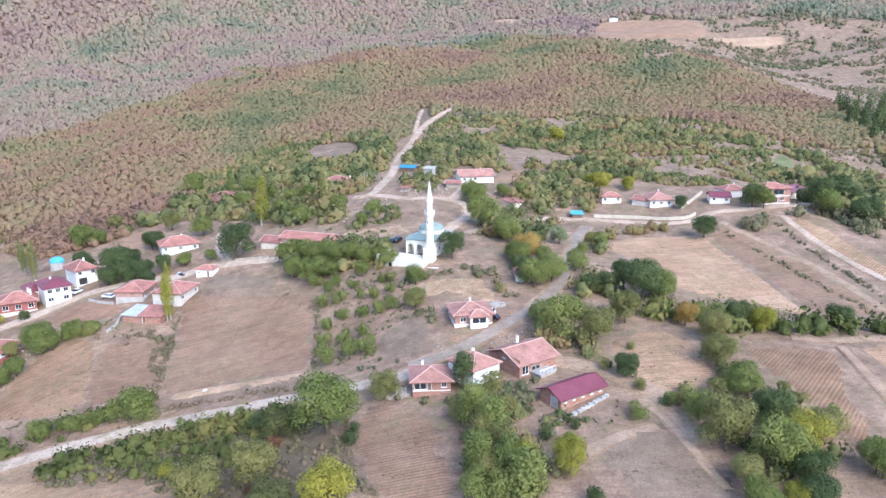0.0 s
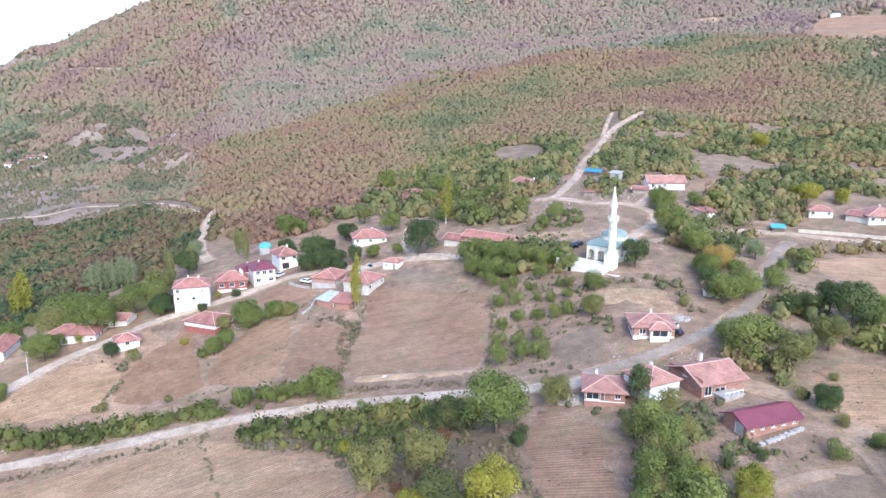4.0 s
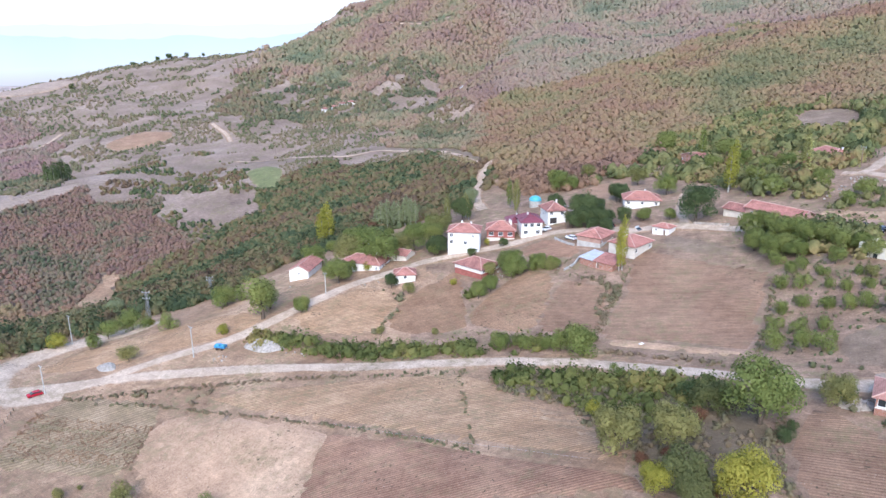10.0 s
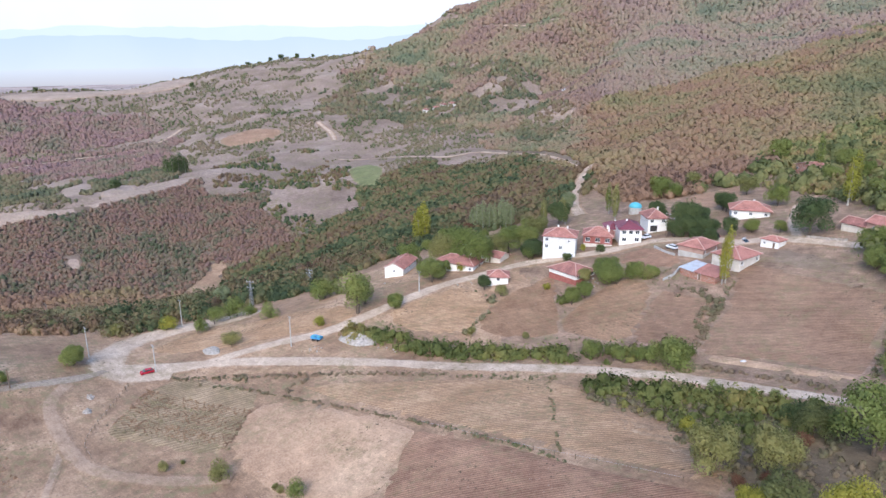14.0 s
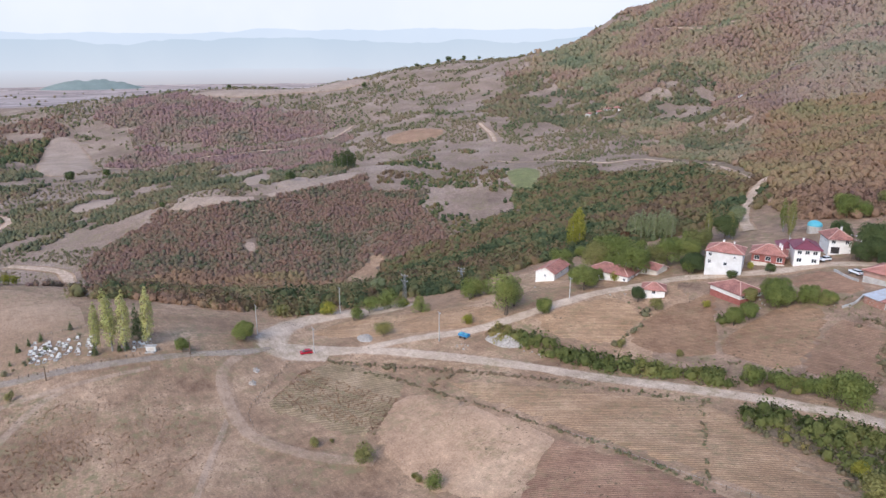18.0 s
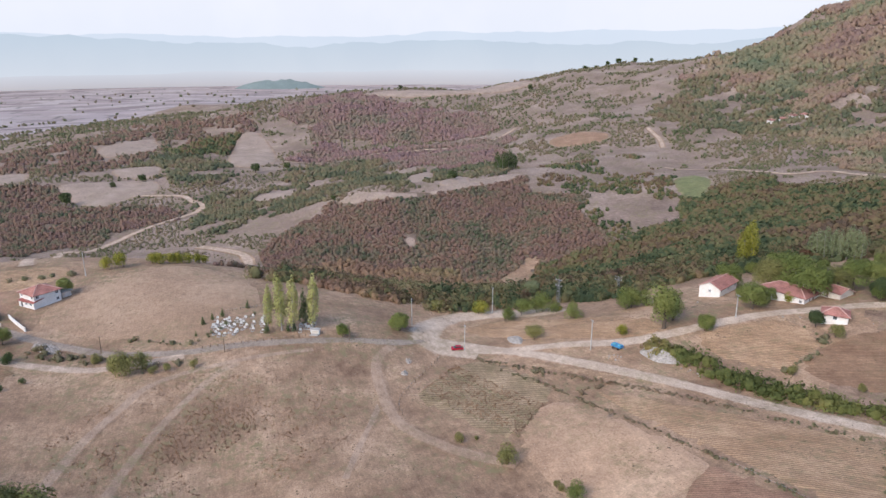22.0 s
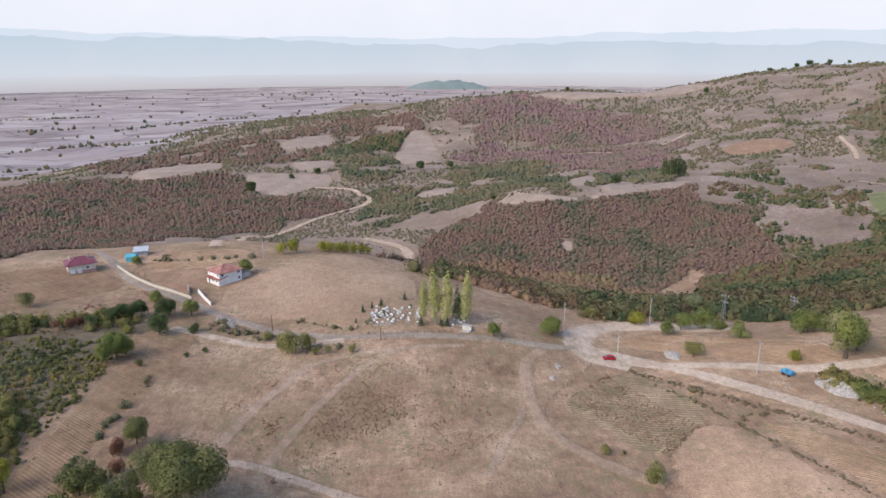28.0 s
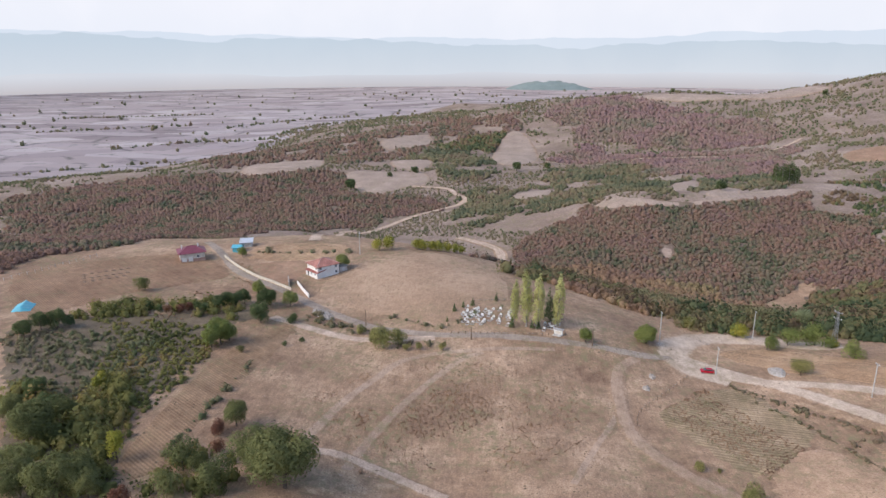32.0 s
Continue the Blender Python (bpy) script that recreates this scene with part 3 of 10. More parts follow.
# ---- helpers for meshes ----
def mesh_of(name, verts, faces, material, smooth=False, normals=None):
    me = bpy.data.meshes.new(name)
    verts, faces = np.asarray(verts, np.float32), np.asarray(faces, np.int32)
    me.vertices.add(len(verts))
    me.vertices.foreach_set("co", verts.ravel())
    k = faces.shape[1]
    me.loops.add(faces.size)
    me.loops.foreach_set("vertex_index", faces.ravel())
    me.polygons.add(len(faces))
    me.polygons.foreach_set("loop_start", np.arange(0, faces.size, k, dtype=np.int32))
    me.polygons.foreach_set("use_smooth", np.full(len(faces), smooth))
    me.update(calc_edges=True)
    me.materials.append(material)
    if normals is not None:
        me.polygons.foreach_set("use_smooth", np.ones(len(faces), bool))
        me.normals_split_custom_set_from_vertices(np.asarray(normals, np.float32))
    return me


def inside(px, py, poly):
    """Which of the points lie in the polygon."""
    px, py = np.asarray(px, float), np.asarray(py, float)
    hit = np.zeros(len(px), bool)
    for (x0, y0), (x1, y1) in zip(poly, poly[1:] + poly[:1]):
        if y0 != y1:
            hit ^= ((y0 > py) != (y1 > py)) & (px < (x1 - x0) * (py - y0) / (y1 - y0) + x0)
    return hit


def eased(points, step, closed=False):
    """A smooth line through the points, sampled every step metres."""
    p = [np.array(q, float) for q in points]
    p = [p[-1]] + p + [p[0], p[1]] if closed else [2 * p[0] - p[1]] + p + [2 * p[-1] - p[-2]]
    out = []
    for a, b, c, d in zip(p, p[1:], p[2:], p[3:]):
        k = max(1, int(np.hypot(*(c - b)[:2]) / step))
        for s in np.arange(k) / k:
            out.append(0.5 * (2 * b + (c - a) * s + (2 * a - 5 * b + 4 * c - d) * s * s + (3 * b - a - 3 * c + d) * s ** 3))
    if not closed:
        out.append(p[-2])
    return np.array(out)


# ---- what covers the slopes: woods and scrub, the later ones over the earlier ones ----
COVER = [
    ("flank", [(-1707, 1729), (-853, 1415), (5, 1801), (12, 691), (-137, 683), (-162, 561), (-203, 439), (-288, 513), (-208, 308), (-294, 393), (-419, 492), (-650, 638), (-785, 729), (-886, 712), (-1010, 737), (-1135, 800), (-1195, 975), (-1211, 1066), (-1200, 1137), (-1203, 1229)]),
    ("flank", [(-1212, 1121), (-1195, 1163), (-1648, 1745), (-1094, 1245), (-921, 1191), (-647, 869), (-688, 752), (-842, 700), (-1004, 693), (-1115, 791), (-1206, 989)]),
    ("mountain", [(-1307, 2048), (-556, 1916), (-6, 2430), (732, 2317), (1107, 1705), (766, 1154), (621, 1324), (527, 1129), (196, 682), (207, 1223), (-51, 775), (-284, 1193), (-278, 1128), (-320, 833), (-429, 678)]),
    ("fallow", [(309, 1444), (621, 1324), (717, 1181), (402, 645), (311, 561), (302, 743), (198, 688), (163, 752)]),
    ("autumn", [(-432, 646), (-429, 678), (-322, 838), (-278, 1128), (-286, 1199), (-51, 779), (209, 1239), (198, 686), (302, 743), (311, 561), (299, 475), (274, 434), (215, 433), (190, 459), (147, 502), (93, 537), (35, 504), (7, 517), (-17, 484), (-28, 410), (-48, 415), (-80, 445), (-107, 467), (-120, 419), (-140, 377), (-160, 331), (-178, 314), (-216, 314)]),
    ("autumn", [(-162, 561), (-203, 439), (-288, 513), (-208, 308), (-188, 287), (-164, 271), (-144, 283), (-131, 325), (-119, 379), (-85, 389), (-70, 401), (-51, 443)]),
    ("dale", [(-253, 125), (-217, 140), (-244, 195), (-233, 222), (-215, 250), (-186, 269), (-208, 308), (-281, 409), (-322, 416), (-357, 405), (-466, 447), (-474, 372), (-460, 334), (-308, 257), (-365, 240), (-322, 168)]),
    ("far dale", [(-930, 639), (-865, 695), (-761, 750), (-695, 865), (-633, 852), (-608, 718), (-640, 667), (-762, 609), (-795, 550)]),
    ("far dale", [(-924, 917), (-863, 967), (-693, 876), (-441, 633), (-367, 491), (-508, 598), (-654, 774)]),
    ("terrace", [(-1107, 583), (-905, 612), (-756, 604), (-674, 651), (-499, 588), (-520, 499), (-645, 454), (-667, 400), (-626, 319)]),
    ("green", [(-120, 419), (-107, 467), (-80, 445), (-48, 415), (-28, 410), (-27, 354), (-35, 300), (-54, 295), (-73, 291), (-101, 318), (-140, 377)]),
    ("dale", [(-272, 119), (-333, 170), (-387, 222), (-383, 258), (-380, 315), (-419, 410), (-353, 448), (-333, 458), (-187, 264), (-202, 248), (-221, 206), (-235, 191), (-228, 169), (-233, 132)]),
    ("far dale", [(-1004, 693), (-1108, 774), (-1029, 848), (-885, 854), (-776, 763), (-752, 627), (-831, 594)]),
    ("thin russet", [(-611, 277), (-623, 353), (-633, 442), (-487, 364), (-419, 306), (-383, 258), (-384, 221), (-382, 195), (-435, 212), (-431, 261), (-545, 310)]),
    ("russet", [(-324, 1), (-558, 32), (-598, 94), (-581, 151), (-584, 215), (-611, 277), (-557, 316), (-442, 267), (-412, 231), (-414, 202), (-385, 168), (-446, 82), (-469, 40)]),
    ("orange fringe", [(-464, 40), (-446, 82), (-385, 168), (-286, 143), (-258, 113), (-282, 72), (-283, 47), (-305, 33)]),
    ("dark russet", [(-1735, 169), (-1697, 310), (-1481, 390), (-1180, 478), (-1094, 459), (-1077, 377), (-1156, 263), (-1289, 190), (-1457, 128)]),
    ("dark russet", [(-1250, 164), (-1072, 244), (-1024, 358), (-923, 401), (-761, 323), (-810, 254), (-1003, 194), (-1138, 95)]),
    ("dark wood", [(-1475, -112), (-1551, -54), (-1456, 31), (-1265, 37), (-1194, -4), (-1286, -101)]),
    ("far dale", [(-1043, 102), (-1027, 199), (-787, 246), (-770, 342), (-835, 420), (-894, 550), (-760, 511), (-662, 375), (-621, 252), (-592, 154), (-730, 104), (-643, 39), (-691, 27)]),
    ("terrace", [(-1076, 466), (-905, 548), (-759, 527), (-641, 462), (-627, 316), (-864, 367)]),
    ("russet", [(-831, -612), (-879, -566), (-966, -493), (-935, -332), (-971, -205), (-865, -155), (-845, -95), (-823, -37), (-764, -48), (-684, -95), (-652, -163), (-592, -215), (-331, -173), (-296, -196), (-265, -201)]),
    ("thin russet", [(-1060, -439), (-1651, -624), (-1379, -381), (-1659, -224), (-1782, -167), (-1600, 55), (-1452, 39), (-1228, -116), (-1042, -142), (-1025, -216), (-1142, -279), (-1045, -370)]),
    ("far dale", [(-1077, -120), (-1206, -94), (-1195, 4), (-1011, 20), (-881, -26), (-987, -94)]),
    ("far dale", [(-647, -21), (-818, -17), (-889, 33), (-789, 94), (-601, 120), (-627, 55), (-619, 24)]),
    ("orange fringe", [(-463, 42), (-477, 75), (-454, 111), (-438, 160), (-297, 114), (-259, 78), (-270, 53), (-290, 31)]),
    ("mixed", [(-758, 346), (-712, 407), (-632, 465), (-456, 357), (-411, 295), (-420, 253), (-487, 276), (-515, 313), (-573, 271)]),
    ("dale", [(-397, 198), (-415, 264), (-410, 324), (-333, 274), (-345, 224), (-291, 150)]),
    ("scrubby", [(-17, 484), (35, 504), (93, 537), (147, 502), (190, 459), (215, 433), (218, 384), (168, 333), (115, 300), (81, 313), (55, 313), (34, 355), (5, 360), (-16, 407)]),
]


def cover_at(x, y):
    """The kind of cover at each point, with ragged borders: -1 for open ground, else the place in KINDS."""
    far = np.hypot(x, y)
    warp = 5.0 + 0.022 * np.maximum(0, far - 200)
    u = x + warp * (wave_noise(x, y, 110, 31) + 0.8 * wave_noise(x, y, 38, 32) + 0.4 * wave_noise(x, y, 14, 35))
    v = y + warp * (wave_noise(x, y, 110, 33) + 0.8 * wave_noise(x, y, 38, 34) + 0.4 * wave_noise(x, y, 14, 36))
    kind = np.full(len(x), -1)
    for name, ring in COVER:
        kind[inside(u, v, ring)] = KINDS.index(name)
    return kind


KINDS = ["flank", "mountain", "fallow", "autumn", "dale", "far dale", "scrubby", "terrace", "green", "thin russet", "russet", "orange fringe", "dark russet", "dark wood", "mixed"]


# ---- the land: one sheet out to the horizon ----
def build_ground():
    rings = [6.0]
    while rings[-1] < 4720:
        rings.append(rings[-1] + max(2.0, 0.0125 * rings[-1]))
    turns = np.radians(np.concatenate([np.arange(-44, 136, 0.48), np.arange(136, 316, 3.0)]))
    r, a = np.array(rings), turns
    x, y = -np.sin(a)[None, :] * r[:, None], np.cos(a)[None, :] * r[:, None]
    z = height(x.ravel(), y.ravel())
    v = np.stack([x.ravel(), y.ravel(), z], 1)
    n, k = len(r), len(a)
    i, j = np.meshgrid(np.arange(n - 1), np.arange(k), indexing="ij")
    q = np.stack([i * k + j, i * k + (j + 1) % k, (i + 1) * k + (j + 1) % k, (i + 1) * k + j], -1).reshape(-1, 4)
    c = len(v)
    v = np.concatenate([v, [[0, 0, float(height(0, 0)[0])]]])
    me = mesh_of("ground", v, q, GROUND, True)
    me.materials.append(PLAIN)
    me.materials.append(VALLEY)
    me.materials.append(LITTER)
    me.materials.append(WEEDS)
    mid = v[q].mean(1)
    flat = mid[:, 2] < -128
    side = np.degrees(np.arctan2(-mid[:, 0], mid[:, 1]))
    # past about 480 m on this side the ground takes the hazed earth colour
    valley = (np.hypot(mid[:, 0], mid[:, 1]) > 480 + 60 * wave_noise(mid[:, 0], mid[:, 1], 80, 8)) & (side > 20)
    edge = 26 + 5 * wave_noise(mid[:, 0], mid[:, 1], 30, 9)
    yard = (side < np.where(np.hypot(mid[:, 0], mid[:, 1]) < 165, edge - 3, edge + 14)) & (side > -60) & (np.hypot(mid[:, 0], mid[:, 1]) > 60)
    kind = cover_at(mid[:, 0], mid[:, 1])
    wooded = np.isin(kind, [KINDS.index(k) for k in ("flank", "mountain", "autumn", "dale", "russet", "dark russet", "dark wood", "orange fringe")]) & (np.hypot(mid[:, 0], mid[:, 1]) > 420)
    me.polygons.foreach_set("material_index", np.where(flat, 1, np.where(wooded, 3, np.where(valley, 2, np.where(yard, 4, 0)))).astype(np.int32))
    ob = tagged(new("ground", me), "dry brown hillside and plateau earth, sloping to a wide pale plain", "ground", kind="structure")
    hub = mesh_of("ground_hub", np.concatenate([v[:k], v[-1:]]), np.stack([np.full(k, k), (np.arange(k) + 1) % k, np.arange(k)], 1), GROUND, True)
    tagged(new("ground_hub", hub), "dry earth far below the aircraft", "ground", kind="structure")


build_ground()
TAKEN = set()


def take(xs, ys):
    for x, y in zip(np.atleast_1d(xs), np.atleast_1d(ys)):
        TAKEN.add((int(x // 3), int(y // 3)))


def road(points, width, material, label, name="road", lift=0.2, relief=1.0):
    line = eased(points, 2.0 if np.hypot(*points[0]) < 450 else 6.0)
    way = np.gradient(line, axis=0)
    way /= np.linalg.norm(way, axis=1)[:, None] + 1e-9
    side = np.stack([-way[:, 1], way[:, 0]], 1)
    wob = 1 + 0.13 * wave_noise(line[:, 0], line[:, 1], 7, 5)
    rows = []
    for s, up in ((-0.85, -0.14), (-0.6, -0.02), (-0.42, 0.04), (-0.2, 0.05), (0, 0.06), (0.2, 0.05), (0.42, 0.04), (0.6, -0.02), (0.85, -0.14)):
        jag = 1 + 0.1 * wave_noise(line[:, 0] + 40 * s, line[:, 1], 3, 6)
        p = line + side * (s * width * wob * jag)[:, None]
        far = np.maximum(0, np.hypot(p[:, 0], p[:, 1]) - 280) * 0.0009
        rows.append(np.concatenate([p, (height(p[:, 0], p[:, 1]) + lift + up * relief + far)[:, None]], 1))
        if abs(s) < 0.65 and np.hypot(*points[0]) < 450:
            take(p[:, 0], p[:, 1])
    if np.hypot(*points[0]) >= 450:
        dense = eased(points, 2.5)
        for ox in np.arange(-width, width + 4, 2.5):
            for oy in np.arange(-width, width + 4, 2.5):
                take(dense[:, 0] + ox, dense[:, 1] + oy)
    n, k = len(line), len(rows)
    v = np.stack(rows, 1).reshape(-1, 3)
    i, j = np.meshgrid(np.arange(n - 1), np.arange(k - 1), indexing="ij")
    q = np.stack([i * k + j, i * k + j + 1, (i + 1) * k + j + 1, (i + 1) * k + j], -1).reshape(-1, 4)[:, ::-1]
    me = mesh_of(name, v, q, material, True)
    me.attributes.new("edge", "FLOAT", "POINT").data.foreach_set("value", np.tile(np.array([0, 0.12, 0.75, 1, 0.7, 1, 0.75, 0.12, 0], np.float32), n))
    return tagged(new(name, me), label, "road", kind="structure")


CLEARED = []


def field(points, kind, label, name="field", lift=0.12, clear=True, smooth=True):
    edge = eased(points, 3.0 if smooth else 1e9, True) if smooth else np.array(points, float)
    c = edge.mean(0)
    far = max(0.0, np.hypot(*c) - 300)
    step = 2.5 + 0.012 * far
    lo, hi = edge.min(0), edge.max(0)
    gx, gy = np.meshgrid(np.arange(lo[0], hi[0], step), np.arange(lo[1], hi[1], step))
    gx, gy = gx.ravel(), gy.ravel()
    ring = [tuple(p) for p in edge]
    keep = inside(gx, gy, ring)
    gx, gy = gx[keep], gy[keep]
    near = np.min(np.hypot(gx[:, None] - edge[None, :, 0], gy[:, None] - edge[None, :, 1]), 1) > step * 0.5 if len(gx) else np.zeros(0, bool)
    pts = [Vector(p) for p in ring] + [Vector(p) for p in zip(gx[near], gy[near])]
    n = len(ring)
    vs, es, fs = delaunay_2d_cdt(pts, [(k, (k + 1) % n) for k in range(n)], [], 1, 1e-4)[:3]
    xy = np.array([tuple(v) for v in vs])
    rim = np.min(np.hypot(xy[:, None, 0] - edge[None, :, 0], xy[:, None, 1] - edge[None, :, 1]), 1)
    z = height(xy[:, 0], xy[:, 1]) + lift * (0.2 if far > 150 else 1) * np.clip(rim / 1.5, 0, 1) - np.where(rim < 0.05, 0.3, 0.0) + 0.0022 * far * np.clip(rim / (2 + 0.012 * far), 0, 1)
    me = mesh_of(name, np.concatenate([xy, z[:, None]], 1), np.array([f for f in fs if len(f) == 3]), SOILS[kind], True)
    me.attributes.new("edge", "FLOAT", "POINT").data.foreach_set("value", np.clip(rim / (2.2 + 0.003 * far), 0, 1).astype(np.float32))
    ob = new(name, me)
    if clear and kind != "weedy":
        CLEARED.append(ring)
    return tagged(ob, label, "field", kind="structure")


# ---- roads and fields ----
GROUND_TRACK = DIRT_B
road([(-218.1, 59.4), (-216.6, 67), (-194.5, 85.7), (-144.4, 112.3), (-99.4, 132.4), (-72.1, 141.3), (-62.8, 142.5), (-36.3, 143.4), (-22.2, 143), (-11.6, 143.4), (-3.9, 146.8)], 4.2, ROADWAY, "pale dirt field track on the village slope")
road([(-7.5, 148), (-1.1, 150.7), (5.3, 154.4), (12, 161.2), (19, 168.9), (24, 174.3), (29.9, 183.7), (34.2, 194.1), (38.3, 206.5), (42.4, 222.1), (48.1, 242.2), (54.7, 257.3)], 3.3, ASPHALT, "worn grey asphalt village street")
road([(7.7, 233.3), (15.4, 242), (25.2, 253.1), (39.8, 265.1), (54.6, 265.7), (74.1, 260.4), (90.5, 257.5), (100.5, 261.3), (107.2, 263.9), (131.8, 265.6), (164.2, 286.4), (208.9, 327.5)], 3.2, DIRT, "pale concrete lane along the upper houses")
road([(-37.9, 291.1), (-29.8, 293.6), (-25.5, 334.3), (-24.1, 377.4), (-20, 407), (-14, 460), (-7, 488), (7, 524)], 4.0, DIRT, "pale earth track climbing between the upper houses")
road([(-18, 451), (-17, 494), (-15, 526)], 2.0, DIRT, "narrow earth path through the hillside scrub")
road([(-29.4, 289.3), (-14.5, 277.5), (-0.8, 276.5), (7, 271.7), (9.9, 263.9), (8.7, 254.4), (4.3, 244.5), (1.3, 235.8)], 3.4, DIRT, "pale earth loop road above the mosque")
road([(3.7, 275.1), (7.4, 288.8), (10.9, 301.1)], 3.0, DIRT, "pale earth yard lane to the upper house")
road([(-213.5, 65.5), (-199.4, 79.7), (-192, 90.5), (-184.7, 103), (-174.2, 117.2), (-168.5, 136.3), (-165.6, 147.6), (-161.6, 162.6), (-152.1, 181.5), (-142.4, 191.3), (-133.2, 201.3), (-127.8, 208.9), (-118.5, 222.1), (-103.5, 229.8), (-92.1, 229.8), (-83.3, 236.1), (-72.2, 235.3), (-59.5, 233.4), (-50.8, 232.1)], 4.2, ROADWAY, "pale dirt village road past the houses")
road([(-199.8, 77.8), (-208.1, 67.4), (-219.8, 64.7), (-231.4, 71.2), (-237.6, 82.3), (-234.3, 96), (-225.7, 112.9), (-226.9, 121)], 9.5, ROADWAY, "wide pale dirt bend at the road junction")
road([(-334, -140.1), (-304.5, -120.5), (-279.6, -103.9), (-258, -77.7), (-245.1, -63.1), (-235.1, -50), (-225, -34.9), (-218.3, -16), (-217.3, 6.9), (-215.5, 32.6), (-213.5, 50.8), (-215.6, 63)], 3.6, ASPHALT, "grey asphalt road on the plateau")
road([(-231.4, -75.8), (-221.8, -56.5), (-215.3, -41.3), (-215.5, -26), (-216.1, -15.6)], 3.5, DIRT, "earth track beside the asphalt road")
road([(-210.6, 50.1), (-199.8, 42.4), (-179.2, 39.8), (-161.7, 40.4), (-146.9, 46.6), (-138.2, 52.3), (-129.4, 60.2)], 3.2, GROUND_TRACK, "dirt field track round the vegetable plot")
road([(-140.2, -45.3), (-155.2, -42.8), (-172.2, -38.1), (-186.7, -31.4), (-200.6, -23.1), (-207.2, -2.6), (-210.2, 23.9)], 2.2, FAINT, "faint wheel track over the pasture", lift=0.1, relief=0.3)
road([(-138.1, -32.6), (-149.7, -30.2), (-160.9, -26.7), (-179.2, -19.1), (-200.2, -6.8), (-205.9, 0.5)], 2.1, FAINT, "faint wheel track down the pasture", lift=0.1, relief=0.3)
road([(-138, 21.3), (-151.9, 27.1), (-164.9, 33.2), (-174.4, 37.7)], 1.5, FAINT, "faint footpath across the pasture", lift=0.1, relief=0.3)
road([(103.3, 253.9), (108.2, 237.8), (114.4, 214.1), (116.7, 192.3), (116, 172.9)], 2.2, GROUND_TRACK, "pale track beside the ploughed fields")
road([(-332.9, -84.5), (-616, -132), (-633, -112), (-696, -90), (-749, -59), (-795, -26), (-820, -22), (-840, -34), (-866, -46), (-892, -92)], 5.5, DIRT, "pale winding valley road")
road([(-597, -22), (-567, -1), (-544, 13), (-507, 15)], 6.0, DIRT, "pale looping farm road in the valley")
road([(-621, 448), (-562, 472), (-475, 459), (-446, 489), (-359, 448), (-299, 413), (-278, 404)], 3.5, DIRT, "pale road above the valley")
road([(-814, 554), (-755, 532), (-712, 508)], 4, DIRT, "pale lane climbing the valley")
road([(-171.7, 252.5), (-191, 275), (-212.9, 312.6), (-217.1, 330.4)], 4, DIRT, "pale earth lane behind the houses")
road([(-1090, 1099), (-971, 1114), (-810, 1088)], 5, DIRT, "pale contour road on the mountain")
road([(-1116, 91), (-1056, 190), (-1012, 304), (-983, 392), (-1058, 468)], 4.5, DIRT, "pale dirt road on the west ridge")
road([(-76, 237.2), (-83.4, 253.1), (-88.8, 272.1), (-88, 285.1)], 2.5, DIRT, "narrow footpath to the old houses")
road([(126.6, 254.6), (126.8, 235.7), (127.9, 212.5), (129.6, 195.5)], 2.4, DIRT, "pale farm lane behind the fields")
road([(18.7, 146.7), (25.7, 146.2), (34.1, 141.4), (39.9, 135), (44.6, 127.3), (46.7, 113.8)], 3.5, GROUND_TRACK, "dirt lane along the round field")
field([(-72.5, 117.8), (-60.9, 119), (-46, 111.6), (-33, 102.4), (-37, 100), (-58.6, 109.4)], "bank", "pale bare ground at the slope foot")
field([(-193.5, -150), (-198.7, -135.3), (-206.3, -111.4), (-209.5, -91), (-196.8, -86), (-175.6, -88.2), (-157.5, -90.5), (-160.4, -102.7), (-164, -120.4), (-156.7, -124.5)], "weedy", "weedy gully slope with dry shrubs")
field([(-156.7, -124.5), (-164, -120.4), (-158.9, -101.9), (-155.3, -90.9), (-138.4, -83.7), (-120.5, -76.2), (-119, -98.7)], "weedy", "dark overgrown gully floor")
field([(-199, -153.7), (-211.4, -145.1), (-223.3, -119.8), (-233, -92.9), (-241.8, -81), (-230.7, -77.6), (-217.6, -91.2), (-206.3, -120.9), (-194.4, -150.6)], "weedy", "dark strip under the overgrown hedge")
field([(-82.4, 211), (-64.8, 210), (-49.6, 206.3), (-38.8, 199), (-35.9, 179), (-32.7, 158.6), (-49.1, 158.9), (-68.9, 157.1), (-75.9, 185.9)], "plough", "large brown ploughed field with faint rows")
field([(-67.2, 158.2), (-50.6, 159.4), (-35.2, 159.3), (-33.6, 154.9), (-47.7, 153.8), (-63.6, 152.4)], "pale", "pale bare strip below the ploughed field")
field([(-77.9, 227.8), (-55.3, 220.7), (-52.7, 212.3), (-61.8, 212.5), (-75.9, 215.5)], "dull", "small bare earth plot above the ploughed field")
field([(-96.4, 185.6), (-80.3, 186.4), (-76.7, 180.3), (-71.8, 160.5), (-87.6, 156.7)], "plough", "brown garden plot with thin rows")
field([(-109.8, 165.9), (-111.7, 188), (-98.2, 186.1), (-89.1, 157), (-101.5, 154)], "stubble_b", "dry brown sloping field")
field([(-165.1, 135.8), (-162.1, 151.7), (-155.4, 162.2), (-141.2, 159.4), (-135, 149), (-134.3, 140), (-150.4, 130.6)], "stubble", "dry tan field below the village road")
field([(-139.2, 158.5), (-134.2, 182.3), (-122.9, 170.7), (-108, 151.6), (-128.8, 142.5)], "stubble_b", "dry brown stubble field")
field([(-113.6, 160), (-113.7, 180), (-105.8, 187.8), (-95.9, 177.7), (-88.8, 156), (-106.7, 152.2)], "stubble_b", "bare brown field with clods")
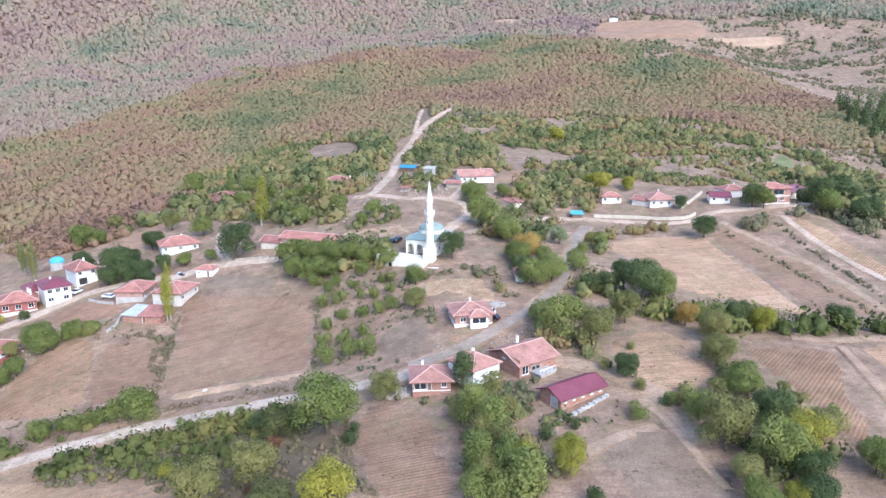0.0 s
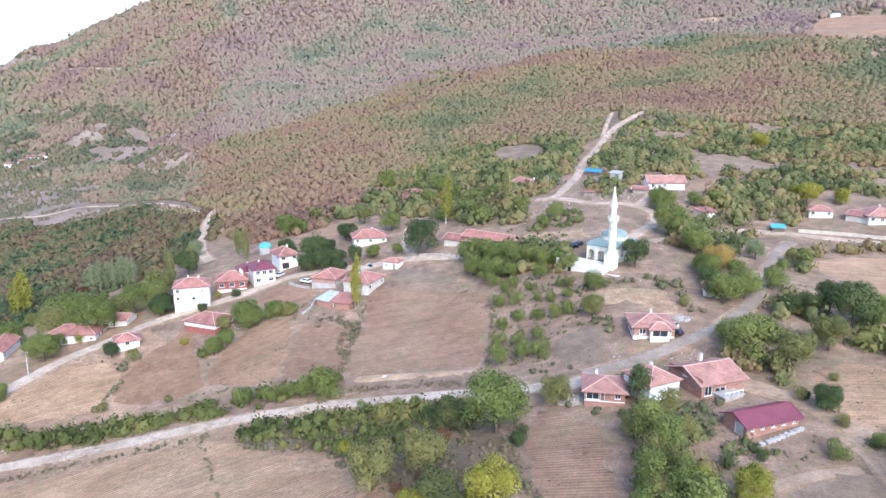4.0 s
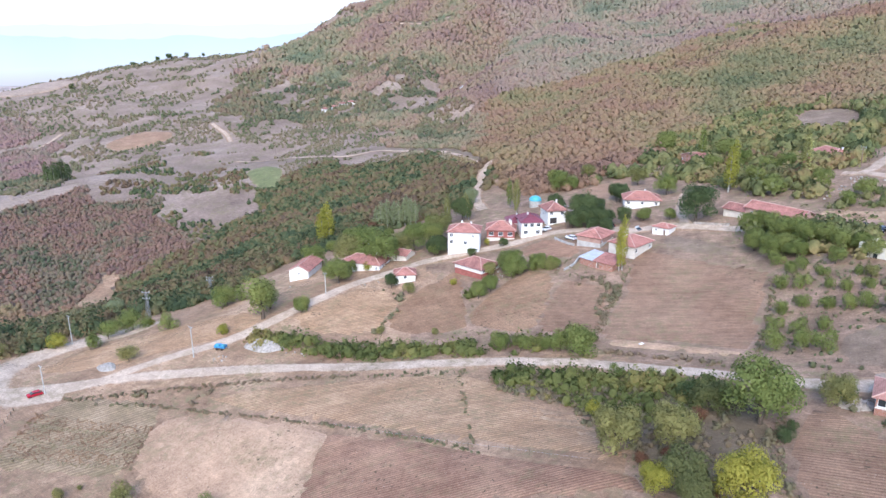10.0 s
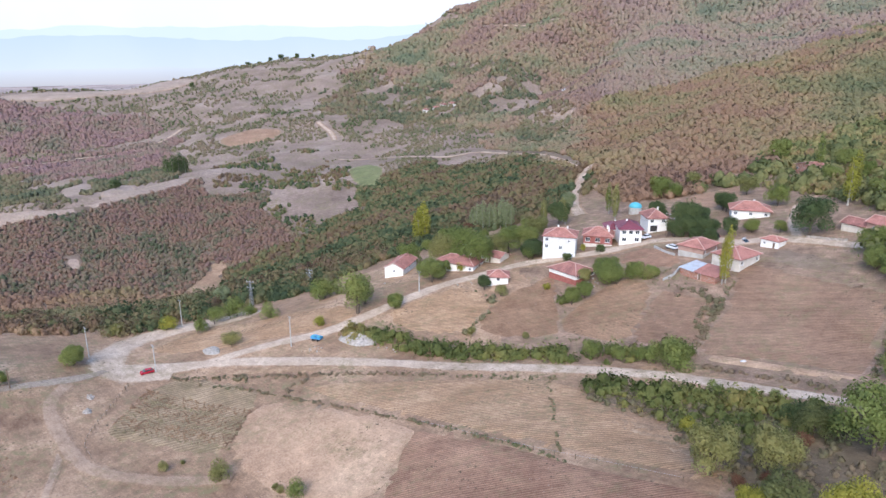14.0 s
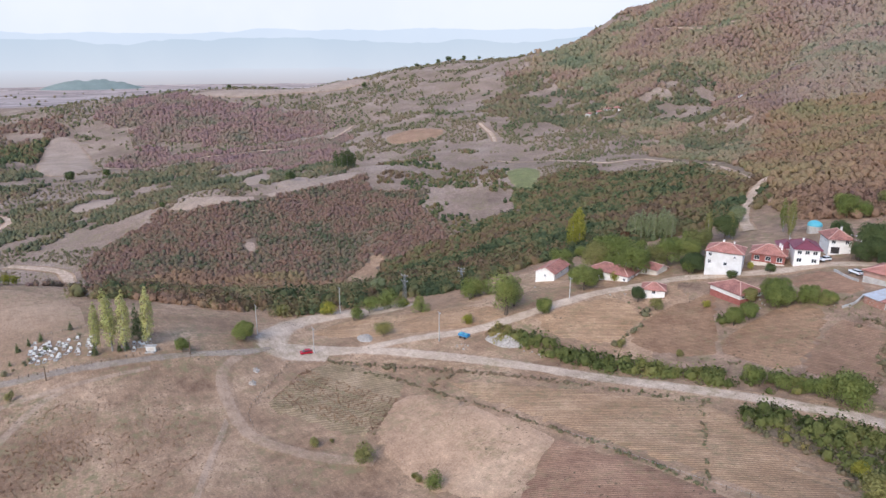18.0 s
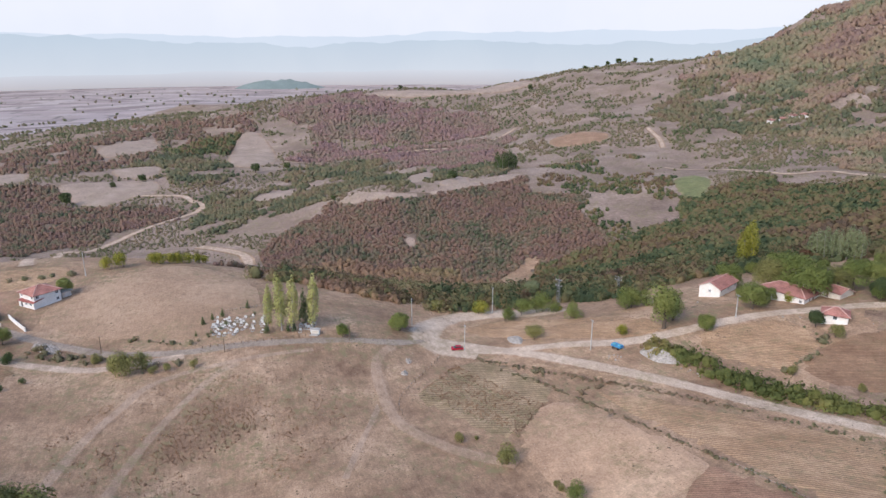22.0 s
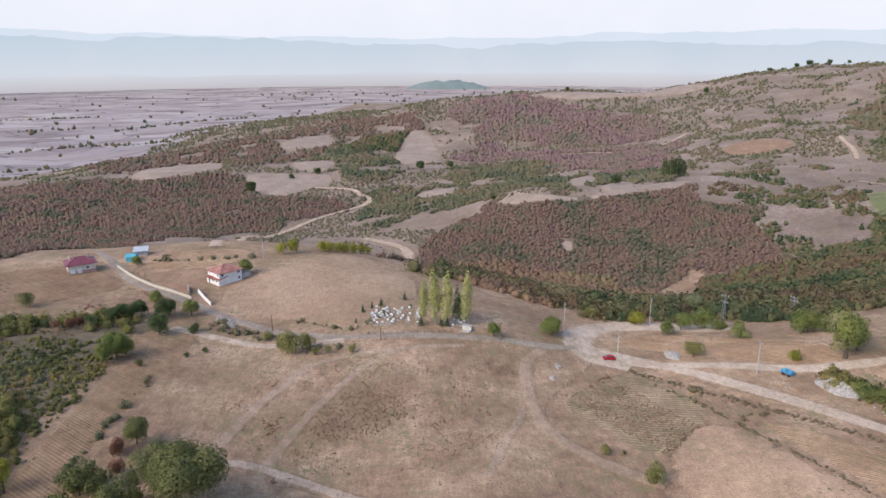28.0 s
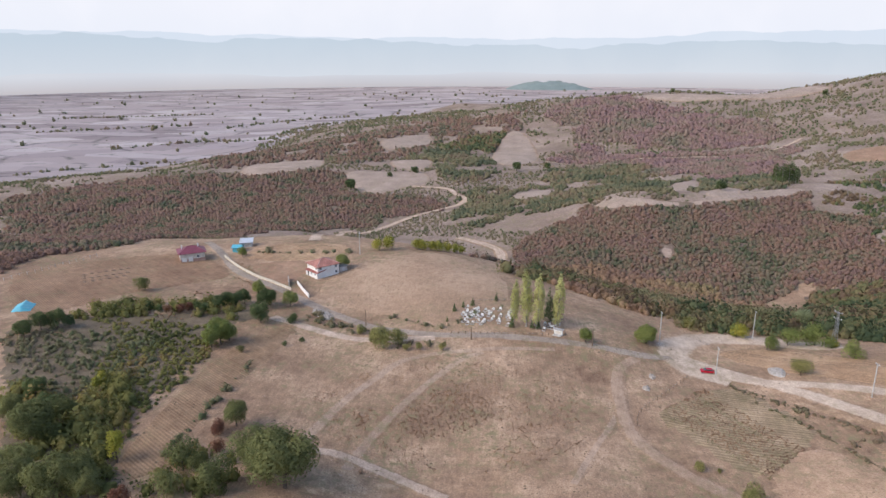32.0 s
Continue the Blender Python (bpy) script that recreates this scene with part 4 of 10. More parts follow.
field([(-123.8, 202.1), (-116.1, 217.3), (-100.7, 209.8), (-99.9, 201.8), (-111.2, 196.4)], "plough_b", "dark bare plot beside the village road")
field([(-152.3, 92.8), (-130.6, 108.9), (-109.3, 121.4), (-91.1, 128.4), (-80.1, 125.6), (-66, 120.6), (-50.9, 115.8), (-36.9, 100.8), (-37, 97.8), (-53.7, 99.5), (-106.3, 96.6), (-133.7, 92.5)], "stubble", "long tan striped field below the track")
field([(-103.2, 93.7), (-71.9, 96.5), (-47.8, 96.7), (-34.1, 96.3), (-30.6, 92.1), (-50.5, 83.5), (-85.5, 70.1), (-97.4, 80.3)], "plough_b", "reddish brown ploughed field in the foreground")
field([(-154, 82.4), (-131.3, 90.8), (-104.5, 94.1), (-96.8, 80.5), (-92.7, 70.5), (-116.4, 62.1), (-143.1, 66.7)], "pale", "smooth pale bare field")
field([(-193.9, 76), (-163.9, 86), (-152.2, 79.2), (-141.8, 64.4), (-149, 58), (-164.5, 52.6), (-178.3, 48.2), (-186.6, 60.5)], "veg", "vegetable plot in dried rows")
field([(-267.2, -67.6), (-290.6, -52.9), (-307.2, -39.9), (-321.1, -22.4), (-308.2, -0.5), (-286.8, 10.2), (-253.9, 10.7), (-239.2, -2.2), (-226.2, -11.8), (-235, -30.9), (-243.1, -49)], "smooth", "smooth rounded tan hilltop field")
field([(-137.7, -83.4), (-160.6, -83.6), (-190.7, -82.1), (-219.7, -75.0), (-224.6, -63.8), (-192.4, -65.0), (-165.6, -68.7), (-133.7, -69.7), (-125.6, -73.9), (-128.8, -81.0)], "vine", "vineyard strip in ochre rows")
field([(-221.8, 78.9), (-227, 89.2), (-218.6, 108.3), (-195.4, 128.4), (-178, 133.1), (-172.8, 122.3), (-184.5, 107.7), (-205.9, 88.7)], "stubble", "tan stubble field between the road branches")
field([(-267.5, -194.9), (-291.8, -171.7), (-306.4, -138.7), (-288.2, -113.1), (-271.5, -107), (-249.4, -130.3), (-224.3, -144.9), (-209.1, -157.3)], "stubble_b", "dry grass field below the white house")
field([(-301.5, -110), (-324.7, -103.7), (-328.3, -70.7), (-311.7, -61.9), (-297.5, -79.9)], "stubble", "yellowed garden plot behind the stone wall")
field([(-293.2, -103.3), (-299.1, -80.3), (-283.1, -75.1), (-268.7, -79.8), (-274.4, -91)], "reddish", "brown garden plot beside the white house")
field([(52.7, 229.9), (70.8, 245.4), (91.7, 244.2), (94.4, 236.5), (96, 208.5), (97.1, 172.9), (90.6, 174.8), (79.2, 183.7), (66.4, 192.7), (65.4, 212.4)], "tan", "broad tan fallow field")
field([(99, 249.4), (106.1, 247.5), (113.4, 219.5), (117.2, 176.9), (105.3, 171.6), (97.9, 174.3), (96.4, 209.5), (94, 239.4)], "plough", "brown ploughed field beside the pale track")
field([(126.2, 249.2), (135.2, 248.7), (137.9, 209.1), (131, 197.7), (127, 217.6)], "stubble", "tan strip field")
field([(38.4, 152.9), (44.6, 159.1), (52.5, 162.6), (57.1, 159.4), (59.2, 150.0), (59.2, 140.9), (55.3, 133.9), (49.4, 130.4), (43.5, 129.7), (39.8, 133.2), (37.7, 139.1), (37.9, 145.9)], "tan", "rounded tan bare field")
field([(69.3, 151.7), (81.6, 153.3), (89.8, 148.8), (83.6, 130.5), (80.8, 116.6), (77.1, 113.7), (73.0, 119.6), (71.8, 132.8), (69.1, 144.2)], "stubble_b", "dry tan field behind the hedge")
field([(96.0, 151.9), (104.1, 154.1), (102.7, 144.8), (95.9, 140.7)], "tan", "tan field beside the farm lane")
field([(-83.5, 130.2), (-68.4, 136.4), (-31.1, 134.7), (-20.9, 124.9), (-16.8, 114.3), (-13.0, 102.1), (-30.6, 91.8), (-35.7, 97.6), (-46.8, 108.6), (-61.0, 119.9), (-78.5, 122.7)], "weedy", "weedy brown slope below the track", clear=False)
road([(110.5, 157.1), (102.3, 156.9), (91.7, 156.1), (84.0, 158.2)], 2.2, GROUND_TRACK, "pale farm lane behind the hedge")
road([(92.7, 152.3), (91.3, 141.4), (90.2, 131.2), (89.8, 124.3)], 1.8, GROUND_TRACK, "pale lane between the tan fields")
road([(25.0, 111.0), (29.1, 113.8), (33.9, 116.8), (40.3, 119.1)], 2.0, FAINT, "faint path across the bare slope", lift=0.1, relief=0.3)
road([(39.9, 129.2), (42.3, 122.0), (44.5, 112.7), (46.8, 101.6)], 1.6, GROUND_TRACK, "weedy lane below the round field")
field([(-16.7, 131.9), (-9.7, 132.2), (-1.4, 124.6), (0.7, 112.5), (2.5, 98.6), (-10.2, 99), (-15, 108.7), (-17.5, 121.4)], "plough", "brown ploughed plot between the tree rows")
field([(25.7, 111.4), (39.3, 120.4), (43.6, 117), (47.8, 106.2), (49.2, 100.2), (44.5, 97.5), (31.3, 98.4), (28.3, 105.2)], "dull", "bare brown slope below the barn")
field([(297, 1388), (389, 1374), (467, 1337), (435, 1210), (342, 1200), (256, 1191)], "reddish", "distant reddish brown field on the mountain")
field([(446, 1229), (555, 1196), (535, 1153), (468, 1185)], "pale", "distant tan field on the mountain")
field([(-81, 434), (-65, 440), (-53, 430), (-47.4, 390.3), (-60.8, 386.5), (-74.3, 391.4)], "dull", "felled clearing in the wood")
field([(-138.4, 282), (-133.8, 296.4), (-125, 305.9), (-115.9, 288.5), (-118.9, 266.8), (-127.3, 260.4)], "reddish", "brown sloping plot above the houses")
field([(108, 1627), (170, 1619), (158, 1561), (117, 1573)], "pale", "distant pale clearing with a white hut")
field([(-1162, 13), (-1388, 43), (-1385, 79), (-1239, 95), (-1104, 85), (-1054, 48), (-1072, 19)], "chalk", "smooth brown and tan valley field")
field([(-609, 96), (-605, 116), (-585, 152), (-584, 183), (-615, 244), (-623, 280), (-607, 277), (-588, 239), (-572, 179), (-573, 148), (-583, 111)], "chalk", "narrow pale terrace field on the valley side")
field([(-759, 204), (-795, 242), (-686, 212), (-600, 164)], "chalk", "small pale terrace field")
field([(-606, 192), (-692, 242), (-601, 222), (-586, 195)], "chalk", "small pale terrace plot")
field([(-937, -182), (-957, -161), (-950, -93), (-897, -75), (-885, -100), (-849, -130), (-875, -161)], "chalk", "pale field at the foot of the ridge")
field([(-1013, -363), (-1106, -373), (-1148, -280), (-1022, -239), (-969, -253), (-926, -321)], "chalk", "pale clearing in the russet wood")
field([(-795, 31), (-846, 54), (-845, 91), (-767, 74), (-756, 43)], "chalk", "pale field by the valley road")
field([(-863, 432), (-882, 488), (-836, 508), (-804, 476), (-814, 422)], "reddish", "bare reddish slope in the valley")
field([(-522, 385), (-542, 424), (-487, 401), (-450, 362), (-466, 353)], "meadow", "small bright green meadow on the valley side")
field([(-502, 131), (-511, 141), (-498, 141), (-484, 134), (-489, 130)], "chalk", "chalky bare scar on the slope")
field([(-1644, 326), (-1628, 513), (-1642, 665), (-1502, 701), (-1443, 666), (-1461, 538), (-1523, 402)], "chalk", "long pale field on the ridge top")
field([(184, 391), (197, 406), (198, 390), (181, 361), (179, 372)], "meadow", "small green plot beside a pale yard")
field([(-957, -194), (-975, -173), (-986, -90), (-908, -77), (-895, -152), (-921, -180)], "chalk", "pale field above the spur wood")
field([(-1304, -193), (-1431, -119), (-1272, -98), (-1208, -165)], "chalk", "bare strip below the ridge wood")
field([(-1070, -142), (-1089, -88), (-1008, -79), (-1006, -128)], "chalk", "bare clearing below the ridge wood")
field([(-6.2, 190.2), (1.1, 192.3), (10.8, 191.9), (14.9, 182.1), (12.9, 175.3), (1, 182.5), (-5.1, 179.8)], "bank", "pale cut bank below the mosque")
field([(-37.7, 246.8), (-27.4, 247.8), (-14, 245.5), (-12.5, 236), (-26.3, 236.6), (-35.4, 238.2)], "bank", "broken pale rock bank above the mosque road")
field([(-0.5, 161.6), (6.5, 161.8), (13.7, 164.8), (15.1, 173.8), (19.4, 172.5), (17.2, 165), (9, 156.4), (2.3, 155)], "reddish", "bare dusty yard round the single-storey house")
field([(-17.8, 167.6), (-12.3, 171.5), (-4.9, 172.2), (-1.8, 159.3), (-5.7, 152.7), (-13.8, 153.4)], "dull", "bare dusty slope with rubble")
field([(21.6, 306.6), (28.6, 330.1), (43.1, 338.9), (39.5, 320.2), (29.3, 308.9)], "reddish", "bare earth terrace behind the upper house")
field([(-183.4, 86.2), (-171.3, 97.7), (-153.6, 106.7), (-147.4, 104.3), (-163, 94.8), (-176.1, 86.5)], "bank", "bare earth bank beside the gravel heap")

road([(-146.8, -42.5), (-147.7, -34.4), (-145.3, -25.8), (-141.4, -17.1), (-134.8, -7.4)], 2.4, DIRT, "pale earth track at the pasture edge")
field([(-126.5, -40.4), (-138.4, -37.8), (-144.9, -33.9), (-141.7, -22.5), (-136.3, -16.6)], "bank", "pale bare earth below the pasture", clear=False)
field([(-209.1, -141.1), (-213.7, -118.3), (-219.6, -94.7), (-198.7, -86.6), (-152.0, -87.1), (-137.7, -86.6), (-126.0, -84.7), (-126.2, -91.9)], "weedy", "dark weedy ground of the gully", clear=False)

# ---- plants ----
def leaf_ball(rng, blobs, count, size):
    """Loose quads of leaves over some blobs (x, y, z, radius, flatness): a crown with an uneven outline and gaps."""
    v, f, soft = [], [], []
    weight = np.array([b[3] ** 2 for b in blobs])
    which = rng.choice(len(blobs), count, p=weight / weight.sum())
    for k in which:
        x, y, z, r, flat = blobs[k]
        d = rng.normal(size=3)
        d /= np.linalg.norm(d)
        if d[2] < -0.7:
            d[2] *= -0.6
        c = np.array([x, y, z]) + d * np.array([r, r, r * flat]) * rng.uniform(0.72, 1.08)
        nrm = d + rng.normal(size=3) * 0.36 + np.array([0, 0, 0.25])
        nrm /= np.linalg.norm(nrm)
        t = np.cross(nrm, rng.normal(size=3))
        t /= np.linalg.norm(t)
        b = np.cross(nrm, t)
        s = size * rng.uniform(0.6, 1.25)
        i = len(v)
        bend = nrm * s * 0.35
        v += [c - t * s - bend, c - b * s * 0.7, c + t * s - bend, c + b * s * 0.7]
        f.append((i, i + 1, i + 2, i + 3))
        o = d * 0.8 + nrm * 0.35 + np.array([0, 0, 0.3])
        soft += [o / np.linalg.norm(o)] * 4
    return np.array(v), np.array(f), np.array(soft)


def tapered(points, radii, sides=6):
    """A limb: a tube through the points."""
    v, f = [], []
    p = [np.array(q, float) for q in points]
    for k, (c, r) in enumerate(zip(p, radii)):
        for s in range(sides):
            a = 2 * math.pi * s / sides
            v.append(c + np.array([math.cos(a) * r, math.sin(a) * r, 0]))
    for k in range(len(p) - 1):
        for s in range(sides):
            i, j = k * sides + s, k * sides + (s + 1) % sides
            f.append((i, j, j + sides, i + sides))
    return v, f


def trunk_mesh(rng, top, r, limbs, spread_out):
    v, f = tapered([(0, 0, -0.05), (rng.normal() * 0.01, rng.normal() * 0.01, top * 0.5), (rng.normal() * 0.02, rng.normal() * 0.02, top)], (r, r * 0.75, r * 0.5))
    for k in range(limbs):
        a = 2 * math.pi * (k + rng.uniform(0, 0.6)) / limbs
        z0 = top * rng.uniform(0.6, 0.95)
        e = np.array([math.cos(a) * spread_out, math.sin(a) * spread_out, z0 + spread_out * rng.uniform(0.6, 1.1)])
        lv, lf = tapered([(0, 0, z0), (e[0] * 0.5, e[1] * 0.5, (z0 + e[2]) / 2 + 0.01), e], (r * 0.5, r * 0.33, r * 0.12), 5)
        f += [tuple(q + len(v) for q in face) for face in lf]
        v += lv
    return np.array(v), np.array(f)


SHAPES = {}


def tree_shape(kind, variant):
    """Meshes of a tree one metre high: trunk and crown."""
    rng = np.random.default_rng(hash_of(kind) * 17 + variant)
    if kind == "broad":
        blobs = [(0, 0, 0.54, 0.38, 1.0)] + [(math.cos(a) * rng.uniform(0.16, 0.32), math.sin(a) * rng.uniform(0.16, 0.32), rng.uniform(0.27, 0.74), rng.uniform(0.16, 0.25), 1.0) for a in np.arange(9) * 0.75 + rng.uniform(0, 1)]
        crown = leaf_ball(rng, blobs, 6400, 0.020)
        trunk = trunk_mesh(rng, 0.36, 0.033, 5, 0.22)
    elif kind == "bush":
        blobs = [(rng.uniform(-0.4, 0.4), rng.uniform(-0.4, 0.4), rng.uniform(0.2, 0.6), rng.uniform(0.28, 0.42), 0.95) for _ in range(6)]
        crown = leaf_ball(rng, blobs, 1900, 0.034)
        trunk = trunk_mesh(rng, 0.3, 0.03, 4, 0.3)
    elif kind == "poplar":
        blobs = [(rng.normal() * 0.014, rng.normal() * 0.014, 0.16 + 0.8 * k / 13, 0.085 * math.sin(math.pi * min(0.97, 0.16 + k / 15.5)) ** 0.7 + 0.01, 1.5) for k in range(14)]
        crown = leaf_ball(rng, blobs, 1500, 0.014)
        trunk = trunk_mesh(rng, 0.75, 0.014, 4, 0.05)
    elif kind == "conifer":
        blobs = [(rng.normal() * 0.01, rng.normal() * 0.01, 0.12 + 0.82 * k / 9, 0.27 * (1 - k / 10) + 0.02, 0.7) for k in range(10)]
        crown = leaf_ball(rng, blobs, 900, 0.028)
        trunk = trunk_mesh(rng, 0.6, 0.02, 3, 0.08)
    elif kind == "pollard":
        blobs = [(rng.uniform(-0.12, 0.12), rng.uniform(-0.12, 0.12), rng.uniform(0.25, 0.85), rng.uniform(0.15, 0.22), 1.2) for _ in range(10)]
        crown = leaf_ball(rng, blobs, 2500, 0.021)
        trunk = trunk_mesh(rng, 0.45, 0.04, 4, 0.16)
    return trunk, crown


def hash_of(word):
    return sum((k + 3) * ord(c) for k, c in enumerate(word)) % 9973


def shape(kind, variant, leaves, bark):
    key = (kind, variant, leaves.name)
    if key not in SHAPES:
        t, c = tree_shape(kind, variant)
        SHAPES[key] = (mesh_of("trunk", *t, bark, True), mesh_of("crown", c[0], c[1], leaves, True, c[2]))
    return SHAPES[key]


LABELS = {"broad": "broad-crowned leafy tree", "bush": "low rounded leafy bush", "poplar": "tall narrow poplar", "conifer": "small dark conifer", "pollard": "upright leafy tree"}
HUES = {"broad_leaves": "green", "dark_leaves": "dark green", "yellowing_leaves": "yellowing", "olive_leaves": "olive green", "pale_poplar_leaves": "pale yellow-green", "orange_leaves": "orange autumn", "dark_red_leaves": "dark red", "silvery_leaves": "silvery green", "dark_olive_leaves": "dull olive"}
PLANT_RNG = np.random.default_rng(5)


def plant(kind, leaves, places, beside="on dry ground", group="", wide=1.0, bark=None):
    """Single trees at (x, y, height)."""
    for x, y, h in places:
        t, c = shape(kind, int(PLANT_RNG.integers(0, 3 if leaves.name == "broad_leaves" else 2)), leaves, bark or (PALEBARK if kind == "poplar" else BARK))
        kin = "bush" if kind == "bush" else "poplar_tree" if kind == "poplar" else "conifer_tree" if kind == "conifer" else "tree"
        root = tagged(new(kin), f"{HUES[leaves.name]} {LABELS[kind]} {beside}", "bush" if kind == "bush" else "tree", group)
        w = h * wide * (0.75 if kind == "bush" else 1.0) * PLANT_RNG.uniform(0.9, 1.12)
        root.matrix_basis = pose(x, y, float(height(x, y)[0]) - 0.1, PLANT_RNG.uniform(-3, 3), PLANT_RNG.uniform(-3, 3), PLANT_RNG.uniform(0, 360)) @ Matrix.Diagonal((w, w, h, 1))
        for nm, me in (("trunk", t), ("crown", c)):
            o = new(nm, me)
            o.parent = root
        take([x], [y])


def crown_mesh(rng, quads, size, sides=5, core=1.0, loose=0.14, rough=0.0):
    """A crown about one metre in radius: a lumpy dome of leaf mass with loose leaf faces lying over it."""
    v, f, soft = [], [], []
    lean = rng.normal(size=2) * 0.12
    rings = ((-0.05, 0.62), (0.55, 0.86), (1.02, 0.58), (1.24, 0.10)) if sides > 4 else ((0.0, 0.78), (0.75, 0.80), (1.2, 0.14))
    for z, r in rings:
        for k in range(sides):
            a = 2 * math.pi * (k + rng.uniform(-0.25, 0.25)) / sides
            q = r * rng.uniform(0.78, 1.16) * core
            v.append((math.cos(a) * q + lean[0] * z, math.sin(a) * q + lean[1] * z, (z + rng.uniform(-0.1, 0.1)) * (0.5 + 0.5 * core)))
    for i in range(len(rings) - 1):
        for k in range(sides):
            f.append((i * sides + k, i * sides + (k + 1) % sides, (i + 1) * sides + (k + 1) % sides, (i + 1) * sides + k))
    mid = np.array([0, 0, 0.35])
    bulge = [(rng.normal(size=3), rng.uniform(0.1, 0.3)) for _ in range(5)]
    soft = [np.array(p) - mid for p in v]
    for _ in range(quads):
        d = rng.normal(size=3)
        d[2] = abs(d[2]) * 0.9 - 0.15
        d /= np.linalg.norm(d)
        swell = 1 + sum(k * math.cos(2.4 * float(d @ e) + 9 * k) for e, k in bulge)
        c = mid + d * 0.86 * swell * rng.uniform(1.06 - loose, 1.06 + loose)
        n = d + rng.normal(size=3) * 0.3
        n /= np.linalg.norm(n)
        t = np.cross(n, rng.normal(size=3))
        t /= np.linalg.norm(t)
        u = np.cross(n, t)
        e = size * rng.uniform(0.65, 1.3)
        i = len(v)
        v += [c - t * e - n * e * 0.35, c - u * e * 0.8, c + t * e - n * e * 0.35, c + u * e * 0.8]
        f.append((i, i + 1, i + 2, i + 3))
        soft += [d + n * 0.5] * 4
    soft = np.array(soft) + rng.normal(size=(len(soft), 3)) * rough
    soft = soft / np.linalg.norm(soft, axis=1)[:, None] + np.array([0, 0, 0.35])
    return np.array(v), np.array(f), soft / np.linalg.norm(soft, axis=1)[:, None]


CLUMPS = {q: [crown_mesh(np.random.default_rng(q * 10 + k), n, e, 5, c, o) for k in range(8)] for q, n, e, c, o in ((52, 84, 0.17, 0.70, 0.20), (36, 44, 0.23, 0.80, 0.18), (10, 9, 0.42, 0.95, 0.16))}


def lump(rng, rough, verts, faces):
    """A stone: rounded, with bulges and hollows."""
    k = [(rng.normal(size=3), rng.uniform(0.5, 1.0)) for _ in range(7)]
    swell = sum(w * np.cos(2.6 * verts @ (d / np.linalg.norm(d)) + 5 * w) for d, w in k) / 3.2
    v = verts * (1 + rough * swell + 0.12 * rng.normal(size=len(verts)).clip(-1.5, 1.5))[:, None]
    v[:, 2] = v[:, 2] * 0.85 + 0.3
    return v, faces, None


ROUND = bmesh.new()
bmesh.ops.create_icosphere(ROUND, subdivisions=1, radius=1.0)
ROUND_V = np.array([v.co[:] for v in ROUND.verts])
ROUND_F = np.array([[v.index for v in f.verts] for f in ROUND.faces])
ROUND.free()
RUBBLE = [lump(np.random.default_rng(90 + k), 0.26, ROUND_V, ROUND_F) for k in range(6)]


def grows(x, y, poly, warp, anywhere=False):
    """Which points lie in the polygon with a ragged edge, off the roads, fields and houses."""
    ok = inside(x + warp * wave_noise(x, y, 6 * warp + 4, 21), y + warp * wave_noise(x, y, 6 * warp + 4, 22), poly)
    k = np.nonzero(ok)[0]
    ok[k] = [(int(a // 3), int(b // 3)) not in TAKEN for a, b in zip(x[k], y[k])]
    for ring in [] if anywhere else CLEARED:
        k = np.nonzero(ok)[0]
        ok[k] = ~inside(x[k], y[k], ring)
    return ok


def ragged(poly):
    """How far the edge of a wood wanders, in metres."""
    p = np.array(poly)
    q = np.roll(p, -1, 0)
    girth = abs(np.sum(p[:, 0] * q[:, 1] - p[:, 1] * q[:, 0])) / np.sum(np.hypot(*(q - p).T))
    return min(5.0 + 0.03 * max(0.0, float(np.median(np.hypot(*p.T))) - 350), 0.4 * girth)


def scatter(seed, poly, gap, grow, anywhere=False):
    """Points about gap metres apart inside the polygon, wider apart with the distance from the camera."""
    rng = np.random.default_rng(seed)
    p = np.array(poly)
    lo, hi = p.min(0), p.max(0)
    n = int((hi[0] - lo[0]) * (hi[1] - lo[1]) / gap ** 2)
    x, y = rng.uniform(lo[0], hi[0], n), rng.uniform(lo[1], hi[1], n)
    local = gap + grow * np.maximum(0, np.hypot(x, y) - 350)
    keep = rng.uniform(0, 1, n) < (gap / local) ** 2
    x, y, local = x[keep], y[keep], local[keep]
    ok = grows(x, y, poly, 0.0 if anywhere else ragged(poly), anywhere)
    return x[ok], y[ok], local[ok], rng


